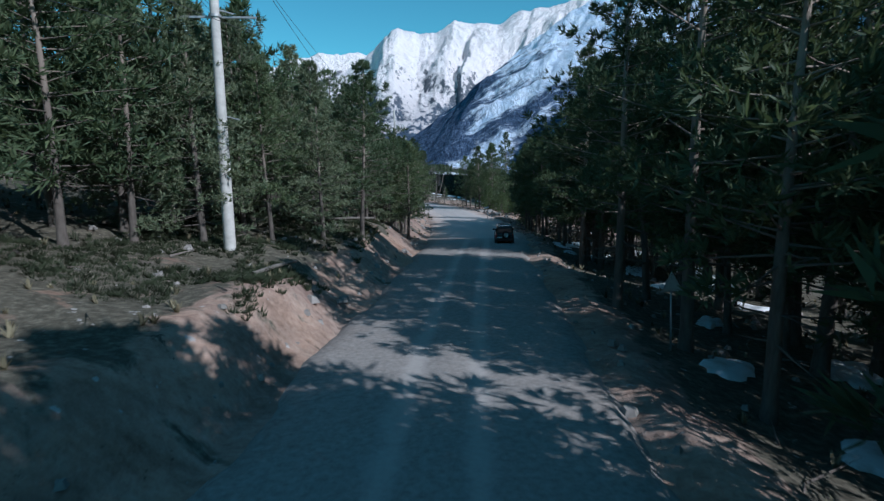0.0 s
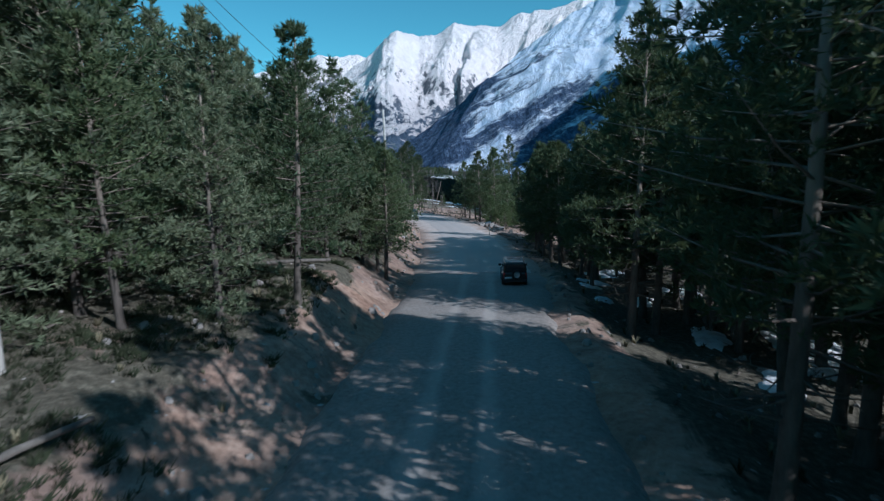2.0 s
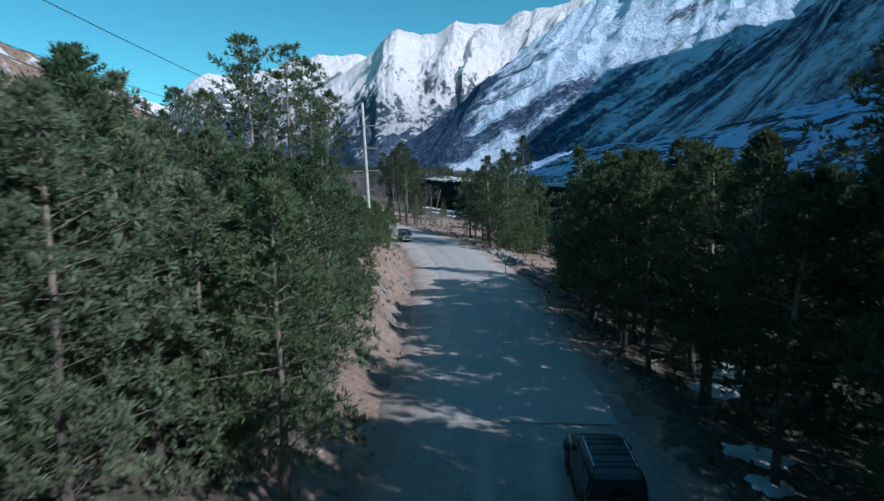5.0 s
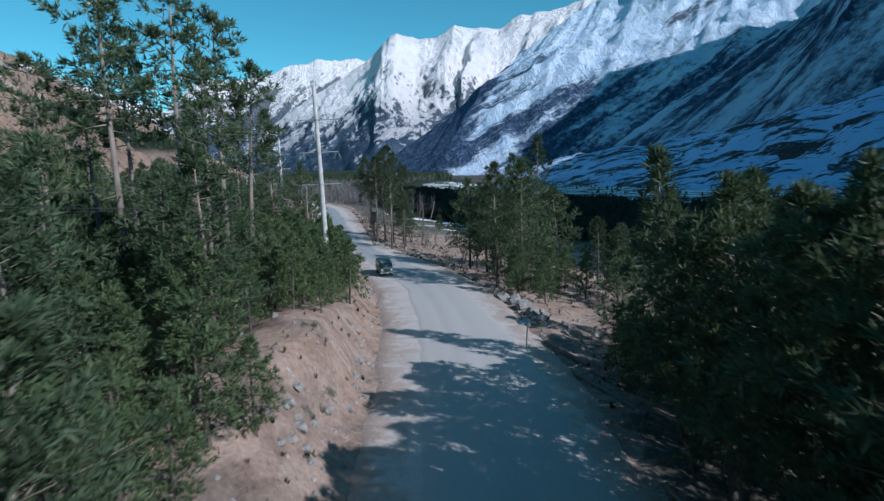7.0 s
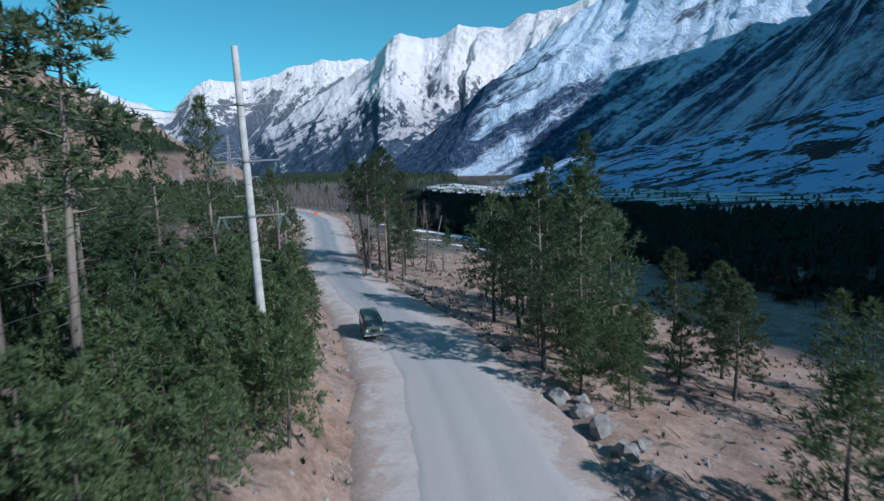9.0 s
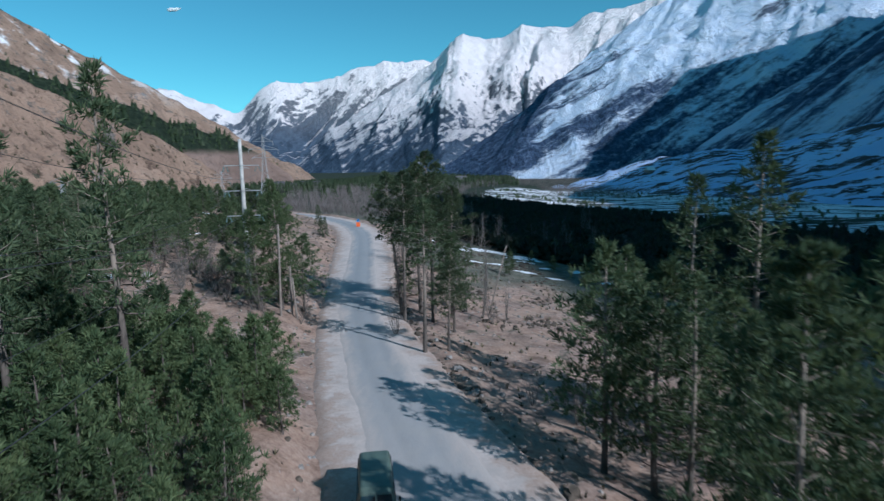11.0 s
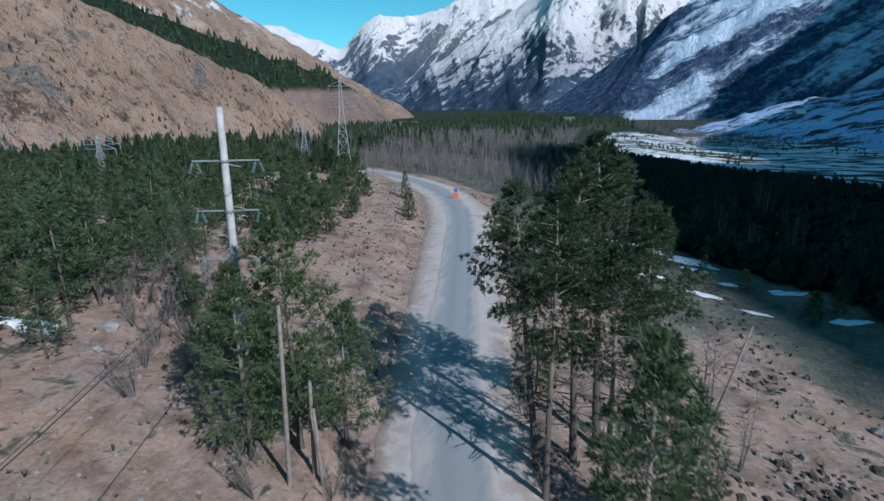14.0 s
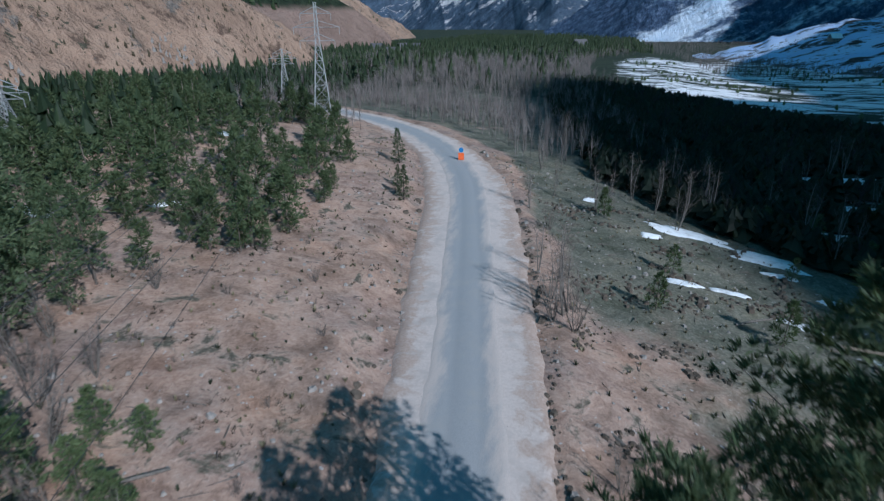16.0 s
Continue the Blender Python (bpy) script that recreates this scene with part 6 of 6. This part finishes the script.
SHADE_SNOW = ((13.4, 76.1, 1.7, 1.0, 20), (15.4, 70.4, 2.4, 1.1, 60), (12.4, 73.6, 1.2, 0.6, 30), (15.3, 59.3, 2.4, 1.0, 70), (14.2, 50.4, 2.0, 0.9, 60), (9.8, 33.0, 1.6, 0.8, 50), (10.8, 27.4, 1.4, 0.8, 40), (11.8, 67.6, 1.3, 0.6, 60), (15.6, 53.0, 2.0, 0.8, 75), (12.6, 40.6, 1.2, 0.6, 50), (-1.2, 250.6, 2.2, 0.8, -15), (4.8, 246.4, 2.4, 0.8, -15), (10.5, 241.5, 1.8, 0.6, -10), (-42.0, 157.0, 2.2, 0.9, 0), (15.2, 34.5, 2.4, 1.2, 50), (18.5, 47.5, 2.0, 1.2, 80), (17.0, 254.7, 3.0, 0.9, 0), (5.3, 259.1, 2.0, 0.7, 0), (22.0, 246.0, 2.4, 0.9, 10), (27.0, 118.0, 2.2, 0.9, 10), (-33.0, 138.0, 2.0, 1.0, 0), (26.0, 276.0, 9.0, 1.3, -8), (40.0, 262.0, 10.0, 1.5, -6), (52.0, 240.0, 9.0, 1.4, -12), (34.0, 296.0, 8.0, 1.3, -5), (60.0, 280.0, 12.0, 1.6, -8), (20.0, 300.0, 6.0, 1.0, -5), (48.0, 220.0, 8.0, 1.2, -10))
for k, (x, y, a, b, turn) in enumerate(OPEN_SNOW + SHADE_SNOW):
    snow_patch(x, y, a, b, turn, 100 + k)
for k, (x, y) in enumerate(CLEARINGS):
    snow_patch(x, y, 8.0, 2.2, -14, 150 + k)


# ---- small things along the road ----
def road_sign(x, y, turn):
    root = new("road_sign")
    root.matrix_basis = pose(x, y, on_land(x, y), 0, 3, turn)
    tagged(root, "bent grey metal road sign on a thin post", "road sign")
    bm = bmesh.new()
    bar(bm, (0, 0, -0.3), (0, 0, 2.3), 0.045, 10)
    piece("post", bm_mesh("post", bm, STEEL, True), root)
    bm = bmesh.new()
    box_bm(bm, (0.95, 0.62, 0.03), pose(-0.3, 0.05, 2.3, 12, -14, 8), 0.008)
    piece("plate", bm_mesh("plate", bm, STEEL), root)
    return root


road_sign(8.4, 122.4, 0)


def warning_sign(x, y, turn):
    root = new("warning_sign")
    root.matrix_basis = pose(x, y, on_land(x, y), 0, -2, turn)
    tagged(root, "grey triangular road sign on a thin steel post", "road sign")
    bm = bmesh.new()
    bar(bm, (0, 0, -0.4), (0, 0, 2.75), 0.035, 10)
    piece("post", bm_mesh("post", bm, STEEL, True), root)
    for name, size, y0, mat, label in (("plate", 0.50, -0.045, STEEL, "grey triangular plate"), ("face", 0.38, -0.062, PALE_SIGN, "pale inner triangle")):
        bm = bmesh.new()
        bmesh.ops.create_cone(bm, cap_ends=True, segments=3, radius1=size, radius2=size, depth=0.02, matrix=Matrix.Translation((0, y0, 2.52)) @ pose(0, 0, 0, 90, 0, 0))
        top = max(v.co.z for v in bm.verts)
        if sum(abs(v.co.z - top) < 1e-4 for v in bm.verts) != 2:
            bmesh.ops.rotate(bm, verts=bm.verts, cent=(0, y0, 2.52), matrix=Matrix.Rotation(radians(30), 3, "Y"))
        piece(name, bm_mesh(name, bm, mat), root, label=label)
    return root


PALE_SIGN = simple("faded_sign_paint", (0.46, 0.47, 0.45), 0.6, 0, 0.12, 4.0)
warning_sign(7.8, 33.6, 8)
ORANGE = simple("orange_paint", (0.72, 0.13, 0.03), 0.5, 0, 0.15, 3.0)
BLUE = simple("blue_paint", (0.03, 0.17, 0.42), 0.5, 0, 0.15, 3.0)


def work_sign(x, y):
    root = new("roadworks_sign")
    root.matrix_basis = pose(x, y, on_land(x, y), 0, 0, 12)
    tagged(root, "orange roadworks board with a round blue sign above", "road sign")
    bm = bmesh.new()
    bar(bm, (0, 0, -0.2), (0, 0, 2.4), 0.04, 10)
    piece("post", bm_mesh("post", bm, STEEL, True), root)
    bm = bmesh.new()
    box_bm(bm, (1.0, 0.04, 1.2), Matrix.Translation((0, -0.06, 0.95)), 0.01)
    piece("board", bm_mesh("board", bm, ORANGE), root, label="orange board")
    bm = bmesh.new()
    bmesh.ops.create_cone(bm, cap_ends=True, segments=24, radius1=0.42, radius2=0.42, depth=0.03, matrix=pose(0, -0.07, 2.05, 90, 0, 0))
    piece("disc", bm_mesh("disc", bm, BLUE), root, label="round blue sign")
    return root


work_sign(-39.2, 285.0)


def pallet(x, y, turn):
    root = new("wooden_pallet")
    root.matrix_basis = pose(x, y, on_land(x, y) + 0.05, 62, 0, turn)
    tagged(root, "weathered wooden pallet leaning on the ground", "pallet")
    for k in range(6):
        bm = bmesh.new()
        box_bm(bm, (0.2, 1.3, 0.03), Matrix.Translation((-0.75 + k * 0.3, 0.6, 0.09)), 0.006)
        piece("slat", bm_mesh("slat", bm, WOOD), root)
    for k in range(3):
        bm = bmesh.new()
        box_bm(bm, (1.75, 0.09, 0.1), Matrix.Translation((0, 0.05 + k * 0.55, 0.02)), 0.006)
        piece("bearer", bm_mesh("bearer", bm, WOOD), root)
    return root


pallet(-24.0, 180.6, 30)


def log_(x, y, ln, r, turn, z=0.1):
    v, f = tubes([([Vector((0, 0, 0)), Vector((ln * 0.5, 0.06, 0.04)), Vector((ln, 0, 0))], [r, r * 0.9, r * 0.7], 9)])
    ob = piece("fallen_log", mesh_of("fallen_log", v, f, BARK_GREY, True), None, pose(x, y, on_land(x, y) + r * 0.6, 0, float(tree_rng.normal(0, 2)), turn))
    return tagged(ob, "grey fallen log lying on bare ground", "log", "fallen logs")


for x, y, ln, r, turn in ((12.0, 118.0, 6.0, 0.16, 108), (13.2, 110.0, 7.0, 0.18, 112), (11.6, 96.0, 6.0, 0.14, 95), (-37.5, 205.5, 4.0, 0.12, 40), (-12.2, 220.5, 5.5, 0.15, 130), (16.0, 208.0, 4.0, 0.12, 20), (16.6, 180.0, 5.0, 0.13, 60), (-5.0, 214.0, 3.0, 0.12, 80), (-2.0, 243.0, 4.0, 0.12, 30), (-8.6, 37.0, 3.2, 0.1, 70), (-9.6, 60.0, 3.6, 0.12, 20)):
    log_(x, y, ln, r, turn)

PLASTER = simple("grey_timber", (0.24, 0.21, 0.19), 0.9, 0, 0.15, 0.8)
ROOF = simple("dark_roof", (0.10, 0.095, 0.10), 0.7, 0, 0.2, 1.0)


def house(x, y, z, w, d, h, turn, label, snowy=True):
    """A small far house: walls, gabled roof, door and windows."""
    root = new("house")
    root.matrix_basis = pose(x, y, z, 0, 0, turn)
    tagged(root, label, "house", "far houses in the valley")
    bm = bmesh.new()
    box_bm(bm, (w, d, h + 6), Matrix.Translation((0, 0, h / 2 - 3)))
    piece("wall", bm_mesh("wall", bm, PLASTER), root)
    pitch, over, th = 0.55 * d, 0.6, 0.3
    v = [(-w / 2 - over, -d / 2 - over, h - 0.25), (w / 2 + over, -d / 2 - over, h - 0.25), (w / 2 + over, 0, h + pitch), (-w / 2 - over, 0, h + pitch), (w / 2 + over, d / 2 + over, h - 0.25), (-w / 2 - over, d / 2 + over, h - 0.25)]
    v += [(a, b, c + th) for a, b, c in v]
    f = [(6, 7, 8, 9), (9, 8, 10, 11), (3, 2, 1, 0), (5, 4, 2, 3), (0, 1, 7, 6), (4, 5, 11, 10), (1, 2, 8, 7), (2, 4, 10, 8), (3, 0, 6, 9), (5, 3, 9, 11)]
    piece("roof", mesh_of("roof", v, f, SNOW if snowy else ROOF), root, label="snow-covered gabled roof" if snowy else "")
    for k in range(3):
        bm = bmesh.new()
        box_bm(bm, (1.3, 0.1, 1.5), Matrix.Translation((-w / 3 + k * w / 3, -d / 2 - 0.02, h * 0.55)))
        piece("window", bm_mesh("window", bm, ROOF), root)
    return root


def fan_z(x, y):
    hit, place, *_ = bpy.data.objects["snow_fan"].ray_cast((x, y, 900), (0, 0, -1))
    return place.z if hit else on_land(x, y)


for x, y, w, d, h, turn in ((150, 745, 8, 6, 2.2, 20), (205, 800, 9, 6, 2.4, 10)):
    house(x, y, fan_z(x, y), w, d, h, turn, "far house with a snow-covered roof")
for x, y, w, d, h, turn in ((-62, 980, 16, 12, 4, 30), (-265, 930, 12, 9, 4, 0), (-290, 950, 12, 9, 4, 40), (-315, 920, 14, 9, 4, 10), (-235, 760, 10, 8, 4, 20)):
    house(x, y, on_land(x, y) - 0.1, w, d, h, turn, "far pale house among valley trees", False)


# a small cloud
def cloud():
    bm = bmesh.new()
    rng = np.random.default_rng(5)
    for k in range(34):
        bmesh.ops.create_icosphere(bm, subdivisions=2, radius=float(rng.uniform(4, 11)), matrix=Matrix.Translation((float(rng.normal(0, 17)), 0, float(rng.normal(0, 4)))) @ Matrix.Diagonal((1.6, 1, 0.7, 1)))
    ob = piece("cloud", bm_mesh("cloud", bm, SNOW, True), None, Matrix.Translation((-1970, 3560, 1010)))
    return tagged(ob, "single small white cloud in a clear sky", "cloud", kind="structure")


cloud()


# ---- vehicles ----
PAINT = simple("black_green_paint", (0.018, 0.022, 0.022), 0.25, 0.1, 0.15, 1.5, 0.6)
VAN_PAINT = simple("grey_green_paint", (0.10, 0.135, 0.11), 0.45, 0, 0.2, 2.0, 0.5)
WINDOW = simple("dark_car_glass", (0.02, 0.025, 0.03), 0.06, 0, 0.05, 2.0, 0.7)
TYRE = simple("tyre_rubber", (0.02, 0.02, 0.02), 0.85, 0, 0.2, 5.0)
RIM = simple("wheel_alloy", (0.45, 0.45, 0.46), 0.35, 0.8, 0.1, 5.0)
TRIM = simple("black_plastic", (0.025, 0.025, 0.027), 0.6, 0, 0.15, 3.0)
CHROME = simple("bright_metal", (0.62, 0.62, 0.63), 0.2, 0.9, 0.08, 3.0)
LAMP_RED = simple("red_lamp_glass", (0.30, 0.015, 0.012), 0.2, 0, 0.1, 3.0)
LAMP_CLEAR = simple("clear_lamp_glass", (0.70, 0.70, 0.66), 0.12, 0, 0.08, 3.0)
PLATE = simple("plate_white", (0.7, 0.7, 0.68), 0.5, 0, 0.05, 3.0)


def loft(name, sections, material, round_=0.12):
    """A body from cross-sections along y: (y, half width low, half width high, z low, z high), corners rounded."""
    verts, faces, n = [], [], 16
    for y, wl_, wh, z0, z1 in sections:
        r = min(round_, (z1 - z0) * 0.4)
        pts = []
        for cx, cz, a0 in ((1, 0, -90), (1, 1, 0), (-1, 1, 90), (-1, 0, 180)):
            for k in range(4):
                a = radians(a0 + 30 * k)
                w = wh if cz else wl_
                pts.append((cx * (w - r) + math.cos(a) * r, y, (z1 - r if cz else z0 + r) + math.sin(a) * r))
        verts += pts
    for s in range(len(sections) - 1):
        for k in range(n):
            p, q = s * n + k, s * n + (k + 1) % n
            faces.append((p, p + n, q + n, q))
    faces.append(tuple(range(n)))
    faces.append(tuple(range((len(sections) - 1) * n + n - 1, (len(sections) - 1) * n - 1, -1)))
    return mesh_of(name, verts, faces, material, False)


def slab(name, size, m, material, bevel=0.015):
    bm = bmesh.new()
    box_bm(bm, size, m, bevel)
    return bm_mesh(name, bm, material)


def panel(name, corners, thick, material):
    """A thin pane given by four corners, with its own thickness."""
    c = [Vector(p) for p in corners]
    nrm = (c[1] - c[0]).cross(c[3] - c[0]).normalized() * thick
    v = [tuple(p) for p in c] + [tuple(p + nrm) for p in c]
    f = [(3, 2, 1, 0), (4, 5, 6, 7), (0, 1, 5, 4), (1, 2, 6, 5), (2, 3, 7, 6), (3, 0, 4, 7)]
    return mesh_of(name, v, f, material)


def lathe_x(profile, material, name, sides=28):
    """A round part about the x axis from (x, radius) pairs."""
    verts, faces = [], []
    for x, r in profile:
        verts += [(x, math.cos(6.28319 * k / sides) * r, math.sin(6.28319 * k / sides) * r) for k in range(sides)]
    for s in range(len(profile) - 1):
        faces += [(s * sides + k, s * sides + (k + 1) % sides, (s + 1) * sides + (k + 1) % sides, (s + 1) * sides + k) for k in range(sides)]
    return mesh_of(name, verts, faces, material, True)


def tyre_mesh(r, w):
    return lathe_x([(-w / 2, r * 0.62), (-w / 2, r * 0.90), (-w * 0.36, r), (w * 0.36, r), (w / 2, r * 0.90), (w / 2, r * 0.62)], TYRE, "tyre")


def rim_mesh(r, w):
    return lathe_x([(w * 0.47, r * 0.64), (w * 0.42, r * 0.58), (w * 0.30, r * 0.52), (w * 0.36, r * 0.2), (w * 0.40, r * 0.12), (w * 0.40, 0.001)], RIM, "rim")


def add_wheels(root, places, r, w):
    for x, y, z in places:
        t = piece("wheel", tyre_mesh(r, w), root, pose(x, y, z, 0, 0, 0 if x > 0 else 180), "black rubber tyre")
        piece("rim", rim_mesh(r, w), t, label="silver alloy rim")


def suv(x, y, turn):
    """A dark off-road car seen from behind, with a spare wheel on its tail door."""
    root = new("off_road_car")
    root.matrix_basis = pose(x, y, on_land(x, y) + 0.30, 0, 0, turn)
    tagged(root, "black four-wheel-drive car with a rear spare wheel", "car")
    piece("body", loft("body", [(-2.28, 0.80, 0.80, 0.46, 0.98), (-2.2, 0.88, 0.88, 0.42, 1.08), (-1.4, 0.92, 0.90, 0.38, 1.10), (0.4, 0.92, 0.90, 0.38, 1.08), (1.2, 0.92, 0.88, 0.38, 1.06), (2.1, 0.88, 0.82, 0.40, 0.98), (2.30, 0.78, 0.72, 0.46, 0.86)], PAINT), root)
    piece("cabin", loft("cabin", [(-2.18, 0.86, 0.72, 1.02, 1.70), (-2.05, 0.87, 0.73, 1.02, 1.82), (-1.2, 0.88, 0.75, 1.02, 1.86), (0.2, 0.88, 0.74, 1.02, 1.84), (0.55, 0.87, 0.70, 1.02, 1.70), (1.15, 0.84, 0.80, 1.00, 1.12)], PAINT, 0.09), root)
    piece("rear_window", panel("rear_window", [(-0.66, -2.185, 1.20), (0.66, -2.185, 1.20), (0.60, -2.165, 1.66), (-0.60, -2.165, 1.66)], 0.02, WINDOW), root, label="dark tinted rear window")
    piece("windscreen", panel("windscreen", [(0.70, 1.06, 1.16), (-0.70, 1.06, 1.16), (-0.62, 0.56, 1.68), (0.62, 0.56, 1.68)], 0.03, WINDOW), root)
    for side in (-1, 1):
        for y0, y1 in ((-2.0, -1.25), (-1.15, -0.30), (-0.20, 0.60)):
            c = [(side * 0.885, y0, 1.16), (side * 0.885, y1, 1.16), (side * 0.775, y1 - (0.12 if y1 > 0.5 else 0), 1.68), (side * 0.775, y0, 1.68)]
            piece("side_window", panel("side_window", c if side > 0 else c[::-1], 0.015, WINDOW), root)
        piece("mirror", slab("mirror", (0.22, 0.12, 0.18), Matrix.Translation((side * 1.02, 0.75, 1.18)), TRIM, 0.03), root)
        piece("roof_rail", slab("roof_rail", (0.05, 1.9, 0.05), Matrix.Translation((side * 0.62, -0.9, 1.91)), CHROME, 0.015), root, label="bright roof rail")
        piece("tail_lamp", slab("tail_lamp", (0.13, 0.06, 0.42), Matrix.Translation((side * 0.80, -2.24, 0.86)), LAMP_RED, 0.02), root)
        piece("headlamp", slab("headlamp", (0.34, 0.08, 0.18), Matrix.Translation((side * 0.60, 2.26, 0.74)), LAMP_CLEAR, 0.03), root)
        piece("sill", slab("sill", (0.10, 1.7, 0.07), Matrix.Translation((side * 0.95, -0.1, 0.34)), TRIM, 0.02), root)
        for yy in (-1.42, 1.40):
            bm = bmesh.new()
            bmesh.ops.create_cone(bm, cap_ends=True, segments=28, radius1=0.46, radius2=0.46, depth=0.06, matrix=pose(side * 0.91, yy, 0.42, 0, 90, 0))
            piece("wheel_arch", bm_mesh("wheel_arch", bm, TRIM), root)
    piece("rear_bumper", slab("rear_bumper", (1.78, 0.20, 0.22), Matrix.Translation((0, -2.32, 0.50)), TRIM, 0.05), root)
    piece("front_bumper", slab("front_bumper", (1.78, 0.22, 0.24), Matrix.Translation((0, 2.30, 0.50)), TRIM, 0.06), root)
    piece("number_plate", slab("number_plate", (0.52, 0.02, 0.115), Matrix.Translation((-0.50, -2.335, 0.72)), PLATE, 0.004), root, label="blank pale plate")
    spare = piece("spare_wheel", tyre_mesh(0.37, 0.24), root, pose(0.12, -2.42, 0.98, 0, 0, -90))
    piece("rim", rim_mesh(0.37, 0.24), spare, label="silver rim")
    for k in range(3):
        piece("roof_bar", slab("roof_bar", (1.26, 0.05, 0.04), Matrix.Translation((0, -1.6 + k * 0.7, 1.93)), TRIM, 0.01), root)
    add_wheels(root, [(sx * 0.82, sy, 0.08) for sx in (-1, 1) for sy in (-1.42, 1.40)], 0.38, 0.26)
    return root


def van(x, y, turn):
    """A bonnetless grey-green van with round headlamps."""
    root = new("van")
    root.matrix_basis = pose(x, y, on_land(x, y) + 0.32, 0, 0, turn)
    tagged(root, "old grey-green box van with round headlamps", "van")
    piece("body", loft("body", [(-2.2, 0.84, 0.80, 0.45, 1.15), (-2.12, 0.93, 0.90, 0.40, 1.22), (0.0, 0.96, 0.94, 0.38, 1.24), (1.7, 0.95, 0.93, 0.38, 1.22), (2.05, 0.92, 0.88, 0.42, 1.14), (2.2, 0.80, 0.78, 0.48, 1.02)], VAN_PAINT, 0.16), root)
    piece("cabin", loft("cabin", [(-2.15, 0.88, 0.74, 1.12, 1.80), (-2.02, 0.92, 0.80, 1.12, 1.98), (0.0, 0.94, 0.82, 1.12, 2.04), (1.45, 0.93, 0.80, 1.12, 1.98), (1.75, 0.90, 0.76, 1.12, 1.82), (2.02, 0.88, 0.82, 1.06, 1.18)], VAN_PAINT, 0.2), root)
    for side in (-1, 1):
        c = [(side * 0.05, 2.02, 1.20), (side * 0.78, 2.0, 1.20), (side * 0.70, 1.80, 1.74), (side * 0.05, 1.82, 1.76)]
        piece("windscreen", panel("windscreen", c[::-1] if side > 0 else c, 0.03, WINDOW), root, label="split windscreen pane")
        for y0, y1 in ((-2.0, -1.2), (-1.1, -0.25), (-0.15, 0.65), (0.75, 1.45)):
            c = [(side * 0.935, y0, 1.26), (side * 0.935, y1, 1.26), (side * 0.845, y1, 1.72), (side * 0.845, y0, 1.72)]
            piece("side_window", panel("side_window", c if side > 0 else c[::-1], 0.015, WINDOW), root)
        bm = bmesh.new()
        bmesh.ops.create_cone(bm, cap_ends=True, segments=20, radius1=0.115, radius2=0.10, depth=0.08, matrix=pose(side * 0.62, 2.18, 0.86, 90, 0, 0))
        piece("headlamp", bm_mesh("headlamp", bm, LAMP_CLEAR, True), root, label="round clear headlamp")
        piece("mirror", slab("mirror", (0.10, 0.06, 0.26), Matrix.Translation((side * 1.10, 1.75, 1.42)), TRIM, 0.02), root)
        piece("tail_lamp", slab("tail_lamp", (0.10, 0.05, 0.2), Matrix.Translation((side * 0.78, -2.2, 0.8)), LAMP_RED, 0.02), root)
    piece("front_bumper", slab("front_bumper", (1.8, 0.12, 0.16), Matrix.Translation((0, 2.28, 0.46)), CHROME, 0.03), root, label="pale steel bumper")
    piece("rear_bumper", slab("rear_bumper", (1.8, 0.12, 0.16), Matrix.Translation((0, -2.28, 0.46)), TRIM, 0.03), root)
    piece("number_plate", slab("number_plate", (0.52, 0.02, 0.115), Matrix.Translation((0, 2.355, 0.47)), PLATE, 0.004), root, label="blank pale plate")
    piece("grille", slab("grille", (0.7, 0.03, 0.2), Matrix.Translation((0, 2.2, 0.82)), TRIM, 0.01), root)
    add_wheels(root, [(sx * 0.80, sy, 0.06) for sx in (-1, 1) for sy in (-1.25, 1.20)], 0.37, 0.22)
    return root


suv(5.9, 72.0, -4.0)
van(-5.8, 157.6, 180 + 14)
